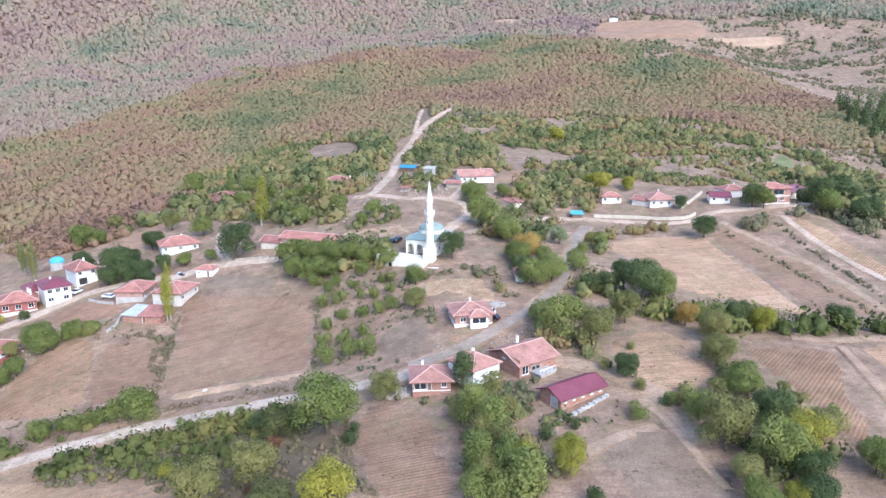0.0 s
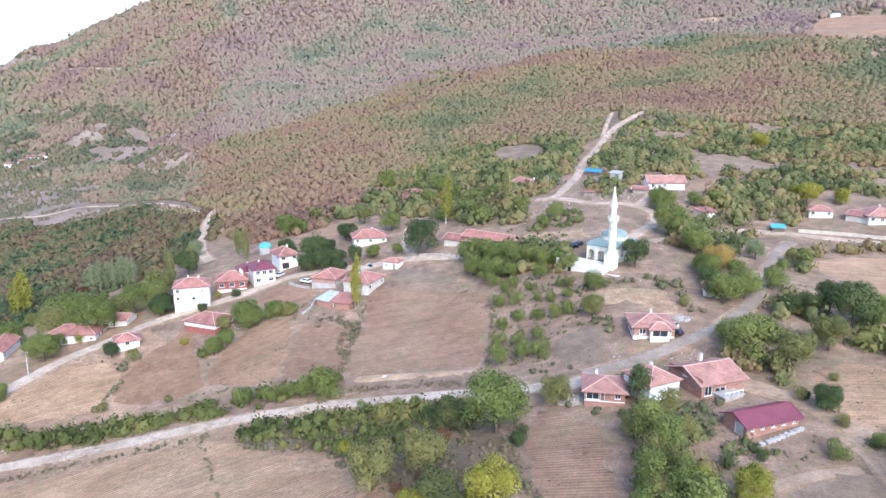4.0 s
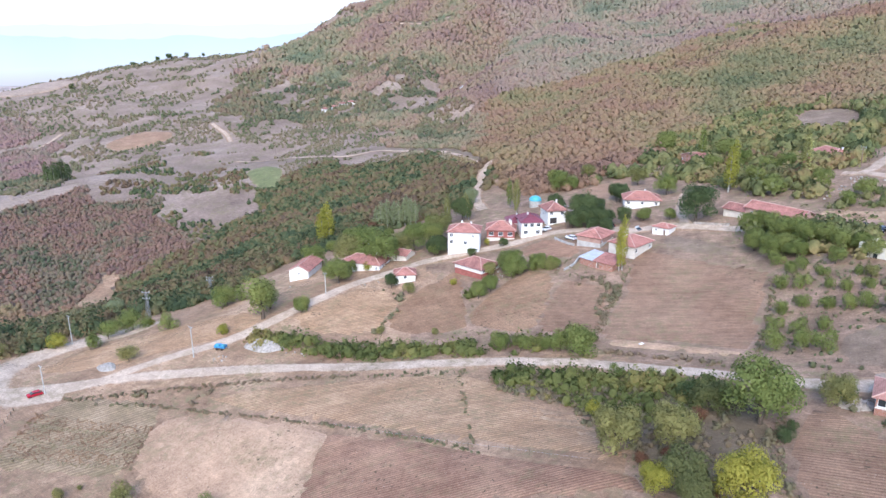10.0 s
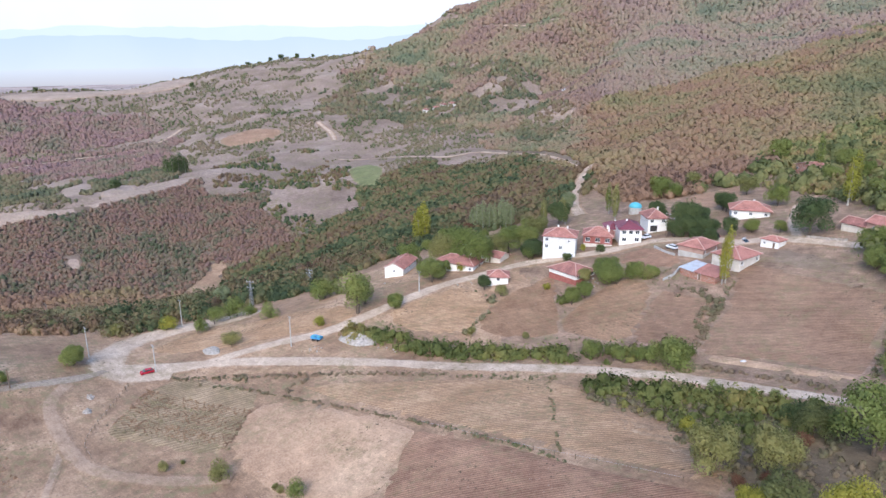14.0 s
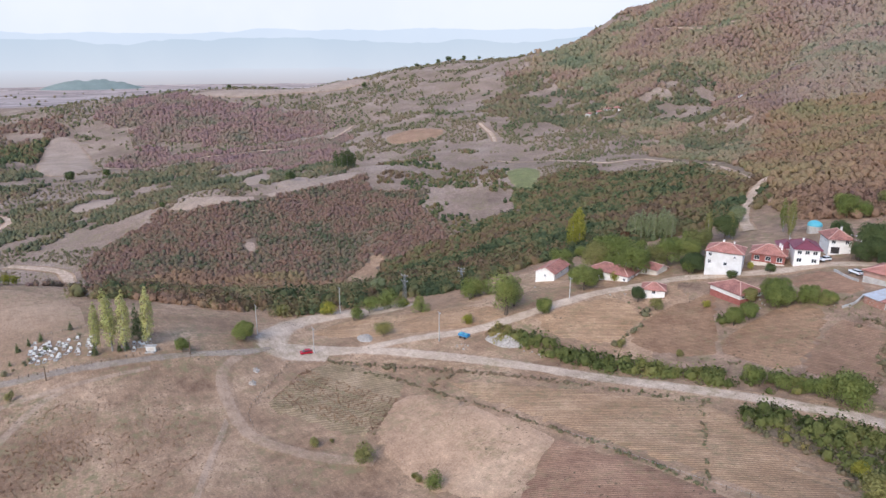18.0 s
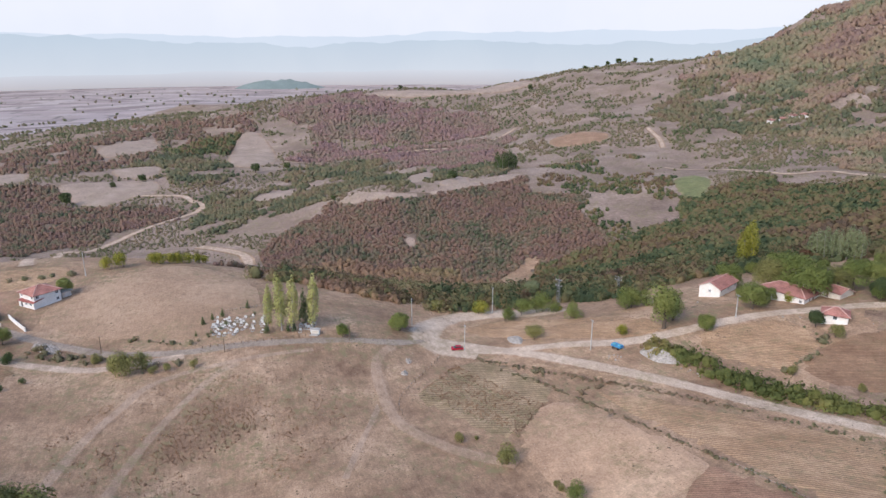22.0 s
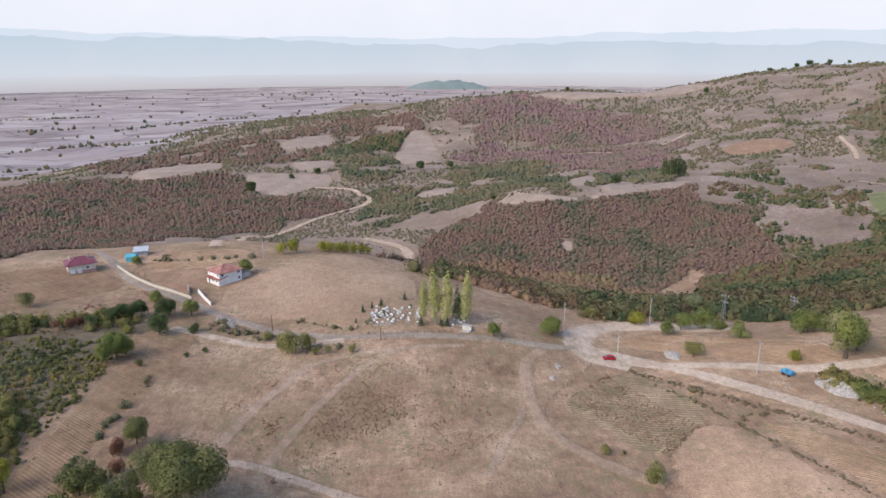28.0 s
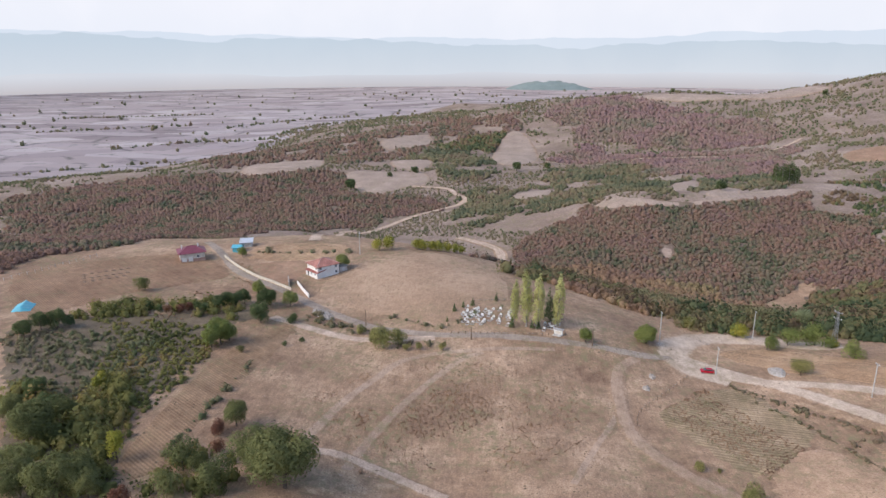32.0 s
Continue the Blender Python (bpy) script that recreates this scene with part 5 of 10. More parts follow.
def wood(seed, poly, material, label, gap=4.2, grow=0.0045, gaps=0.0, size=0.62, name="woodland", fine=460, anywhere=False):
    """Woodland or rubble (fine=0) that nobody could count: one object of crowns or stones."""
    x, y, local, rng = scatter(seed, poly, gap, grow, anywhere)
    if gaps:
        open_ = wave_noise(x, y, 38, seed + 3) + 0.5 * wave_noise(x, y, 15, seed + 4)
        k = open_ > gaps * 2 - 1.2
        x, y, local = x[k], y[k], local[k]
    if not len(x):
        return
    z = height(x, y)
    far = np.hypot(x, y)
    r = local * size * rng.uniform(0.4, 1.6, len(x)) ** 1.15
    near = far < min(fine, 300 if size > 0.4 else 0)
    mid = ~near & (far < fine)
    vs, fs, ns, tones, base = [], [], [], [], 0
    for sel, shapes in ((near, CLUMPS[52]), (mid, CLUMPS[36] if size > 0.25 else CLUMPS[10]), (far >= fine, CLUMPS[10] if fine else RUBBLE)):
        ids = np.nonzero(sel)[0]
        pick = rng.integers(0, len(shapes), len(ids))
        for s, (v, f, o) in enumerate(shapes):
            k = ids[pick == s]
            if not len(k):
                continue
            a = rng.uniform(0, 6.283, len(k))
            ca, sa = np.cos(a)[:, None], np.sin(a)[:, None]
            wide = r[k][:, None]
            high = (r[k] * rng.uniform(0.85, 1.3, len(k)))[:, None]
            vs.append(np.stack([(v[None, :, 0] * ca - v[None, :, 1] * sa) * wide + x[k][:, None], (v[None, :, 0] * sa + v[None, :, 1] * ca) * wide + y[k][:, None], v[None, :, 2] * high + z[k][:, None] + 0.05 * wide], -1).reshape(-1, 3))
            if fine:
                ns.append(np.stack([o[None, :, 0] * ca - o[None, :, 1] * sa, o[None, :, 0] * sa + o[None, :, 1] * ca, np.repeat(o[None, :, 2], len(k), 0)], -1).reshape(-1, 3))
            tones.append(np.repeat(rng.uniform(0, 1, len(k)), len(v)))
            fs.append((f[None] + (np.arange(len(k)) * len(v))[:, None, None] + base).reshape(-1, f.shape[1]))
            base += len(k) * len(v)
    me = mesh_of(name, np.concatenate(vs), np.concatenate(fs), material, not fine, np.concatenate(ns) if fine else None)
    me.attributes.new("tone", "FLOAT", "POINT").data.foreach_set("value", np.concatenate(tones).astype(np.float32))
    tagged(new(name, me), label, "woodland", kind="stuff")


def hedge(seed, points, wide, material, label, gap, size):
    """A line of weeds or bushes."""
    line = eased(points, 6.0)
    way = np.gradient(line, axis=0)
    way /= np.linalg.norm(way, axis=1)[:, None]
    side = np.stack([-way[:, 1], way[:, 0]], 1) * wide / 2
    ring = [tuple(p) for p in np.concatenate([line + side, (line - side)[::-1]])]
    wood(seed, ring, material, label, gap, 0.0, 0.0, size, "hedge", 400, True)



# ---- building materials ----
WHITE = paint("white_plaster", (0.80, 0.775, 0.73), (0.74, 0.70, 0.65), 0.45, 1.6)
MOSQUEWHITE = paint("creamy_white_render", (0.745, 0.705, 0.615), (0.75, 0.71, 0.64), 0.5, 1.8)
CREAM = paint("cream_plaster", (0.66, 0.60, 0.52), (0.7, 0.66, 0.6), 0.55, 1.6)
PINK = paint("pinkish_plaster", (0.42, 0.27, 0.22), (0.65, 0.6, 0.55), 0.6, 1.4)
REDWALL = paint("red_painted_wall", (0.34, 0.12, 0.10), (0.6, 0.55, 0.5), 0.6, 1.2)
CONCRETE = paint("grey_concrete", (0.46, 0.44, 0.41), (0.6, 0.58, 0.55), 0.6, 1.5)
BRICK = brickwork("red_hollow_brick", (0.30, 0.12, 0.08), (0.42, 0.19, 0.13), (0.42, 0.36, 0.31))
CLAY = tiles("clay_tiles", (0.35, 0.145, 0.115), (0.43, 0.195, 0.16), (0.50, 0.255, 0.21))
CLAY_PALE = tiles("faded_clay_tiles", (0.345, 0.170, 0.138), (0.43, 0.225, 0.182), (0.50, 0.29, 0.24))
CLAY_BROWN = tiles("brown_clay_tiles", (0.29, 0.125, 0.105), (0.355, 0.165, 0.14), (0.41, 0.21, 0.175))
RIDGE = paint("pale_ridge_tiles", (0.56, 0.37, 0.31), (0.7, 0.65, 0.6), 0.5, 0.9)
GREYWHITE = paint("greyish_plaster", (0.67, 0.655, 0.63), (0.72, 0.70, 0.66), 0.5, 2.2)
PURPLE = paint("maroon_tin", (0.22, 0.065, 0.085), (0.7, 0.65, 0.65), 0.5, 2.5, 0.5, 0.1)
TIN = paint("pale_tin", (0.62, 0.63, 0.64), (0.7, 0.6, 0.5), 0.5, 1.5, 0.45, 0.4)
TIMBER = paint("weathered_timber", (0.20, 0.14, 0.10), (0.6, 0.55, 0.5), 0.6, 0.7)
# near-black door panel: the shade inside an opening put into its colour
DARKOPENING = paint("dark_opening", (0.045, 0.04, 0.038), (0.6, 0.6, 0.6), 0.5, 0.7)
FRAME = paint("white_frame", (0.75, 0.75, 0.74), (0.8, 0.8, 0.8), 0.3, 0.6, 0.5)
METAL = paint("grey_metal", (0.36, 0.37, 0.38), (0.6, 0.5, 0.4), 0.5, 0.8, 0.5, 0.6)
GREENROOF = paint("pale_green_lead", (0.27, 0.335, 0.29), (0.7, 0.7, 0.65), 0.5, 1.6, 0.5, 0.1)
MARBLE = paint("white_marble", (0.70, 0.69, 0.65), (0.7, 0.68, 0.62), 0.5, 0.8, 0.5)
STONE = paint("rubble_stone", (0.42, 0.37, 0.32), (0.5, 0.47, 0.44), 0.8, 0.8, 0.9, 0.0, None, 0.08)
CREAMWALL = paint("cream_wall", (0.58, 0.52, 0.42), (0.65, 0.6, 0.52), 0.6, 1.2)
GLASS = nodes_of("window_glass", 0.08)[0]
GLASS.node_tree.nodes["Principled BSDF"].inputs["Base Color"].default_value = (0.035, 0.04, 0.045, 1)
GLASS.node_tree.nodes["Principled BSDF"].inputs["Specular IOR Level"].default_value = 0.6
BLUE = paint("blue_tarpaulin", (0.06, 0.25, 0.45), (0.7, 0.7, 0.7), 0.4, 0.8, 0.5)
TEAL = paint("turquoise_sheet", (0.10, 0.40, 0.48), (0.75, 0.75, 0.75), 0.4, 0.9, 0.45)
RED = paint("red_car_paint", (0.38, 0.015, 0.03), (0.8, 0.8, 0.8), 0.2, 0.6, 0.25)
BLACK = paint("black_rubber", (0.03, 0.03, 0.03), (0.8, 0.8, 0.8), 0.3, 0.4, 0.7)
NAVY = paint("dark_car_paint", (0.025, 0.03, 0.045), (0.8, 0.8, 0.8), 0.2, 0.6, 0.2)
CARWHITE = paint("white_car_paint", (0.75, 0.76, 0.77), (0.85, 0.85, 0.85), 0.2, 0.6, 0.25)
GRAVEL = paint("pale_gravel", (0.40, 0.365, 0.325), (0.53, 0.485, 0.435), 0.7, 0.7, 0.95, 0.0, None, 0.1)
LIGHTGLASS = paint("lamp_glass", (0.7, 0.68, 0.62), (0.9, 0.9, 0.9), 0.2, 0.4, 0.15)


def part(name, bm, material, parent, label=""):
    """Link a bmesh as one part under a thing."""
    me = bpy.data.meshes.new(name)
    bm.to_mesh(me)
    bm.free()
    for m in material if isinstance(material, (list, tuple)) else [material]:
        me.materials.append(m)
    ob = new(name, me)
    ob.parent = parent
    if label:
        ob["label"] = label
    return ob


def box(bm, x0, y0, z0, x1, y1, z1, mat=0, bevel=0.0):
    c = bmesh.ops.create_cube(bm, size=1.0, matrix=Matrix.Translation(((x0 + x1) / 2, (y0 + y1) / 2, (z0 + z1) / 2)) @ Matrix.Diagonal((abs(x1 - x0), abs(y1 - y0), abs(z1 - z0), 1)))
    if bevel:
        bmesh.ops.bevel(bm, geom=list({e for v in c["verts"] for e in v.link_edges}), offset=bevel, segments=1, affect="EDGES", profile=0.5)
    else:
        for v in c["verts"]:
            for f in v.link_faces:
                f.material_index = mat
    return bm


def tube(bm, x, y, z0, z1, r0, r1, n=8):
    bmesh.ops.create_cone(bm, cap_ends=True, segments=n, radius1=r0, radius2=r1, depth=z1 - z0, matrix=Matrix.Translation((x, y, (z0 + z1) / 2)))
    return bm


def quad(bm, pts, mat=0, uv=None):
    f = bm.faces.new([bm.verts.new(p) for p in pts])
    f.material_index = mat
    if uv:
        layer = bm.loops.layers.uv.verify()
        for lp, c in zip(f.loops, uv):
            lp[layer].uv = c
    return f


SIDES = {"front": (-1, -1, (1, 0), (0, -1)), "right": (1, -1, (0, 1), (1, 0)), "back": (1, 1, (-1, 0), (0, 1)), "left": (-1, 1, (0, -1), (-1, 0))}


def facade(bm, w, d, side, h, holes, bands, foot):
    """One outer wall with its openings cut through, and their reveals."""
    sx, sy, (ux, uy), (nx, ny) = SIDES[side]
    length = w if ux else d
    ox, oy = sx * w / 2, sy * d / 2
    us = sorted({0.0, length, *(e for o in holes for e in (o[0], o[0] + o[2]))})
    vs = sorted({-foot, h, *(b[0] for b in bands if b[0] < h), *(e for o in holes for e in (o[1], o[1] + o[3]))})

    def at(u, v, deep=0.0):
        return (ox + ux * u - nx * deep, oy + uy * u - ny * deep, v)
    for u0, u1 in zip(us, us[1:]):
        for v0, v1 in zip(vs, vs[1:]):
            cu, cv = (u0 + u1) / 2, (v0 + v1) / 2
            if any(o[0] < cu < o[0] + o[2] and o[1] < cv < o[1] + o[3] for o in holes):
                continue
            m = next((k for k, b in enumerate(bands) if cv < b[0]), len(bands) - 1)
            quad(bm, [at(u0, v0), at(u1, v0), at(u1, v1), at(u0, v1)], m, [(u0, v0), (u1, v0), (u1, v1), (u0, v1)])
    for u, v, a, b in (o[:4] for o in holes):
        for p, q in (((u, v), (u + a, v)), ((u + a, v), (u + a, v + b)), ((u + a, v + b), (u, v + b)), ((u, v + b), (u, v))):
            quad(bm, [at(*p), at(*p, 0.22), at(*q, 0.22), at(*q)], len(bands) - 1)


def opening_parts(root, w, d, side, holes, frame, door_material):
    sx, sy, (ux, uy), (nx, ny) = SIDES[side]
    turn = {"front": 0, "right": 90, "back": 180, "left": 270}[side]
    for o in holes:
        u, v, a, b = o[:4]
        kind = o[4] if len(o) > 4 else "window"
        x, y = sx * w / 2 + ux * (u + a / 2) - nx * 0.12, sy * d / 2 + uy * (u + a / 2) - ny * 0.12
        bm = bmesh.new()
        t = 0.09
        box(bm, -a / 2, -0.05, 0, -a / 2 + t, 0.06, b)
        box(bm, a / 2 - t, -0.05, 0, a / 2, 0.06, b)
        box(bm, -a / 2 + t, -0.05, b - t, a / 2 - t, 0.06, b)
        if kind == "window":
            box(bm, -a / 2 - 0.08, -0.22, -0.06, a / 2 + 0.08, 0.05, t)
            box(bm, -t / 2, -0.04, t, t / 2, 0.05, b - t)
        f = part(kind, bm, frame, root)
        f.matrix_basis = pose(x, y, v, 0, 0, turn)
        bm = bmesh.new()
        box(bm, -a / 2 + t, 0.0, t if kind == "window" else 0, a / 2 - t, 0.03, b - t)
        if kind != "window":
            box(bm, -a / 2 + 0.2, -0.02, 0.15, a / 2 - 0.2, 0.0, b * 0.45)
        part("pane" if kind == "window" else "leaf", bm, GLASS if kind == "window" else door_material, f)


def roof_planes(w, d, h, rise, over, kind):
    """Corner points of the roof's planes, each with its eave first."""
    a, b = w / 2 + over, d / 2 + over
    run = (d / 2) if kind in ("hip", "gable_x") else (w / 2)
    z0 = h - rise * over / run
    z1 = h + rise
    e = [(-a, -b, z0), (a, -b, z0), (a, b, z0), (-a, b, z0)]
    if kind == "hip":
        s = max(0.1, w / 2 - d / 2 * 0.95)
        r0, r1 = (-s, 0, z1), (s, 0, z1)
        if d > w:
            s = max(0.1, d / 2 - w / 2 * 0.95)
            z0 = h - rise * over / (w / 2)
            e = [(x, y, z0) for x, y, _ in e]
            r0, r1 = (0, -s, z1), (0, s, z1)
            return [(e[0], e[1], r0), (e[1], e[2], r1, r0), (e[2], e[3], r1), (e[3], e[0], r0, r1)]
        return [(e[0], e[1], r1, r0), (e[1], e[2], r1), (e[2], e[3], r0, r1), (e[3], e[0], r0)]
    if kind == "gable_x":
        return [(e[0], e[1], (a, 0, z1), (-a, 0, z1)), (e[2], e[3], (-a, 0, z1), (a, 0, z1))]
    if kind == "gable_y":
        return [(e[1], e[2], (0, b, z1), (0, -b, z1)), (e[3], e[0], (0, -b, z1), (0, b, z1))]
    s = rise / d
    return [((-a, -b, h - over * s), (a, -b, h - over * s), (a, b, h + rise + over * s), (-a, b, h + rise + over * s))]


def roof_mesh(planes, thick=0.16):
    bm = bmesh.new()
    for pl in planes:
        p = [Vector(q) for q in pl]
        u = (p[1] - p[0]).normalized()
        n = u.cross(p[-1] - p[0]).normalized()
        v = n.cross(u)
        uv = [((q - p[0]).dot(u), (q - p[0]).dot(v)) for q in p]
        quad(bm, p, 0, uv)
        low = [q - Vector((0, 0, thick)) for q in p]
        quad(bm, low[::-1], 0, uv[::-1])
        quad(bm, [low[0], low[1], p[1], p[0]], 0)
        if len(planes) < 4:
            quad(bm, [low[1], low[2], p[2], p[1]], 0)
            quad(bm, [low[-1], low[0], p[0], p[-1]][::-1], 0)
            if len(planes) == 1:
                quad(bm, [low[2], low[3], p[3], p[2]], 0)
    return bm


def ridge_mesh(planes):
    """Capping tiles along the ridges and hips."""
    bm = bmesh.new()
    seen = set()
    for pl in planes:
        for a, b in zip(pl[1:], pl[2:] + (pl[0],)):
            key = tuple(sorted((tuple(round(c, 2) for c in a), tuple(round(c, 2) for c in b))))
            if key in seen or (abs(a[2] - b[2]) < 0.01 and a[2] < max(q[2] for q in pl) - 0.01):
                continue
            seen.add(key)
            p, q = Vector(a), Vector(b)
            if (q - p).length < 0.3:
                continue
            m = (q - p).to_track_quat("Z", "Y").to_matrix().to_4x4()
            bmesh.ops.create_cone(bm, cap_ends=True, segments=6, radius1=0.13, radius2=0.13, depth=(q - p).length, matrix=Matrix.Translation((p + q) / 2) @ m)
    return bm


def house(x, y, z, turn, w, d, h, label, wall=None, roof=None, kind="hip", rise=1.6, over=0.5, openings=None, bands=None, chimneys=((0.25, 0.2),), foot=2.5, door=None, gable=None, name="house", category="house", cap=None):
    """A house on its base point: walls with openings, roof, capping, chimneys, windows and doors."""
    root = tagged(new(name), label, category)
    root.matrix_basis = pose(x, y, z, 0, 0, turn)
    openings = openings or {}
    bands = bands or [(99.0, wall)]
    bm = bmesh.new()
    for side in SIDES:
        facade(bm, w, d, side, h, openings.get(side, []), bands, foot)
    planes = roof_planes(w, d, h, rise, over, kind)
    g = len(bands) - 1
    top = h + rise
    if kind == "gable_x":
        for s in (-1, 1):
            quad(bm, [(s * w / 2, -d / 2, h), (s * w / 2, d / 2, h), (s * w / 2, 0, top - 0.05)][::s], g, [(0, h), (d, h), (d / 2, top)][::s])
    elif kind == "gable_y":
        for s in (-1, 1):
            quad(bm, [(-w / 2, s * d / 2, h), (w / 2, s * d / 2, h), (0, s * d / 2, top - 0.05)][::-s], g, [(0, h), (w, h), (w / 2, top)][::-s])
    elif kind == "shed":
        quad(bm, [(w / 2, d / 2, h), (-w / 2, d / 2, h), (-w / 2, d / 2, top - 0.05), (w / 2, d / 2, top - 0.05)], g, [(0, h), (w, h), (w, top), (0, top)])
        for s in (-1, 1):
            quad(bm, [(s * w / 2, -d / 2, h), (s * w / 2, d / 2, h), (s * w / 2, d / 2, top - 0.05)][::s], g, [(0, h), (d, h), (d, top)][::s])
    part("wall", bm, [b[1] for b in bands], root)
    part("roof", roof_mesh(planes), roof, root)
    if kind != "shed":
        part("ridge", ridge_mesh(planes), cap or (RIDGE if roof.name.endswith("clay_tiles") else roof), root)
    for side, holes in openings.items():
        opening_parts(root, w, d, side, holes, FRAME, door or TIMBER)
    for cx, cy in chimneys:
        bm = bmesh.new()
        box(bm, cx * w - 0.25, cy * d - 0.25, h + 0.2, cx * w + 0.25, cy * d + 0.25, top + 0.35)
        ch = part("chimney", bm, WHITE, root)
        bm = bmesh.new()
        box(bm, cx * w - 0.34, cy * d - 0.34, top + 0.35, cx * w + 0.34, cy * d + 0.34, top + 0.45)
        part("cap", bm, CONCRETE, ch)
    r = math.hypot(w, d) / 2
    gx, gy = np.meshgrid(np.arange(-r, r, 2.0), np.arange(-r, r, 2.0))
    k = np.hypot(gx, gy) < r + 1
    take(x + gx[k], y + gy[k])
    return root


def row(n, length, v, a=1.1, b=1.2, margin=0.8):
    """n windows evenly along a wall."""
    gap = (length - 2 * margin - n * a) / max(1, n - 1) if n > 1 else 0
    return [(margin + k * (a + gap) if n > 1 else (length - a) / 2, v, a, b) for k in range(n)]


def stake(p, q):
    """The pose of a bar from p to q, along its own z."""
    p, q = Vector(p), Vector(q)
    return Matrix.Translation((p + q) / 2) @ (q - p).to_track_quat("Z", "Y").to_matrix().to_4x4()


def low_wall(points, high, thick, material, label, name="boundary_wall"):
    """A boundary wall that follows the ground."""
    line = eased(points, 1.5)
    way = np.gradient(line, axis=0)
    way /= np.linalg.norm(way, axis=1)[:, None]
    side = np.stack([-way[:, 1], way[:, 0]], 1) * thick / 2
    z = height(line[:, 0], line[:, 1])
    v = []
    for s, up in ((-1, -0.5), (-1, high), (1, high), (1, -0.5)):
        v.append(np.concatenate([line + s * side, (z + up)[:, None]], 1))
    n, v = len(line), np.stack(v, 1).reshape(-1, 3)
    i, j = np.meshgrid(np.arange(n - 1), np.arange(3), indexing="ij")
    q = np.stack([i * 4 + j, (i + 1) * 4 + j, (i + 1) * 4 + j + 1, i * 4 + j + 1], -1).reshape(-1, 4)
    q = np.concatenate([q, [[0, 1, 2, 3], [n * 4 - 1, n * 4 - 2, n * 4 - 3, n * 4 - 4]]])
    return tagged(new(name, mesh_of(name, v, q, material)), label, "wall", kind="structure")


def car(x, y, turn, body, label, tall=1.0):
    root = tagged(new("car"), label, "car", "parked cars")
    root.matrix_basis = pose(x, y, float(height(x, y)[0]) + 0.22, 0, 0, turn)
    bm = bmesh.new()
    prof = [(-2.05, 0.35), (-2.1, 0.75), (-1.95, 0.95), (-0.95, 1.02), (0.95, 1.02), (1.75, 0.98), (2.05, 0.8), (2.1, 0.35)]
    for s in (0,):
        a = [bm.verts.new((px, -0.85, pz * tall)) for px, pz in prof]
        b = [bm.verts.new((px, 0.85, pz * tall)) for px, pz in prof]
        bm.faces.new(a)
        bm.faces.new(b[::-1])
        for k in range(len(prof)):
            q = (k + 1) % len(prof)
            bm.faces.new((a[q], a[k], b[k], b[q]))
    bmesh.ops.bevel(bm, geom=list(bm.edges), offset=0.07, segments=2, affect="EDGES", profile=0.6)
    part("body", bm, body, root)
    bm = bmesh.new()
    a = [bm.verts.new(p) for p in ((-1.2, -0.78, 1.0 * tall), (1.75, -0.78, 1.0 * tall), (1.35, -0.66, 1.42 * tall), (-0.55, -0.66, 1.45 * tall))]
    b = [bm.verts.new((v.co.x, -v.co.y, v.co.z)) for v in a]
    bm.faces.new(a)
    bm.faces.new(b[::-1])
    for k in range(4):
        q = (k + 1) % 4
        bm.faces.new((a[q], a[k], b[k], b[q]))
    part("window_band", bm, GLASS, root, "dark tinted car windows")
    bm = bmesh.new()
    box(bm, -0.55, -0.68, 1.42 * tall, 1.36, 0.68, 1.49 * tall, 0, 0.03)
    part("car_roof", bm, body, root)
    for sx in (-1.3, 1.3):
        for sy in (-0.78, 0.78):
            bm = bmesh.new()
            bmesh.ops.create_cone(bm, cap_ends=True, segments=14, radius1=0.33, radius2=0.33, depth=0.22)
            wh = part("wheel", bm, BLACK, root)
            wh.matrix_basis = pose(sx, sy, 0.12, 90, 0, 0)
            bm = bmesh.new()
            bmesh.ops.create_cone(bm, cap_ends=True, segments=10, radius1=0.19, radius2=0.19, depth=0.25)
            part("rim", bm, METAL, wh)
    for sy in (-0.6, 0.6):
        bm = bmesh.new()
        box(bm, -2.12, sy - 0.17, 0.62 * tall, -2.02, sy + 0.17, 0.8 * tall, 0, 0.02)
        part("headlight", bm, LIGHTGLASS, root, "clear headlight")
        bm = bmesh.new()
        box(bm, 2.0, sy - 0.17, 0.62 * tall, 2.12, sy + 0.17, 0.82 * tall, 0, 0.02)
        part("tail_light", bm, RED, root, "red tail light")
    return root


def utility_pole(x, y, high, label, arms=1, material=None, turn=0.0):
    root = tagged(new("utility_pole"), label, "pole", "power line poles")
    root.matrix_basis = pose(x, y, float(height(x, y)[0]), 0, 0, turn)
    part("pole", tube(bmesh.new(), 0, 0, -0.6, high, 0.2, 0.13, 8), material or CONCRETE, root)
    for k in range(arms):
        z = high - 0.35 - k * 0.8
        bm = bmesh.new()
        box(bm, -0.95, -0.07, z, 0.95, 0.07, z + 0.12)
        part("crossarm", bm, METAL, root)
        for sx in (-0.8, 0.0, 0.8):
            part("insulator", tube(bmesh.new(), sx, 0, z + 0.12, z + 0.38, 0.07, 0.05, 6), WHITE, root)
    return root


def cable(p, q, sag, label="thin black power cable between the poles"):
    cu = bpy.data.curves.new("power_cable", "CURVE")
    cu.dimensions, cu.bevel_depth, cu.bevel_resolution = "3D", 0.022, 0
    sp = cu.splines.new("POLY")
    n = 13
    sp.points.add(n - 1)
    for k in range(n):
        s = k / (n - 1)
        c = Vector(p).lerp(Vector(q), s)
        sp.points[k].co = (c.x, c.y, c.z - sag * 4 * s * (1 - s), 1)
    cu.materials.append(BLACK)
    tagged(new("power_cable", cu), label, "cable", "power cables")


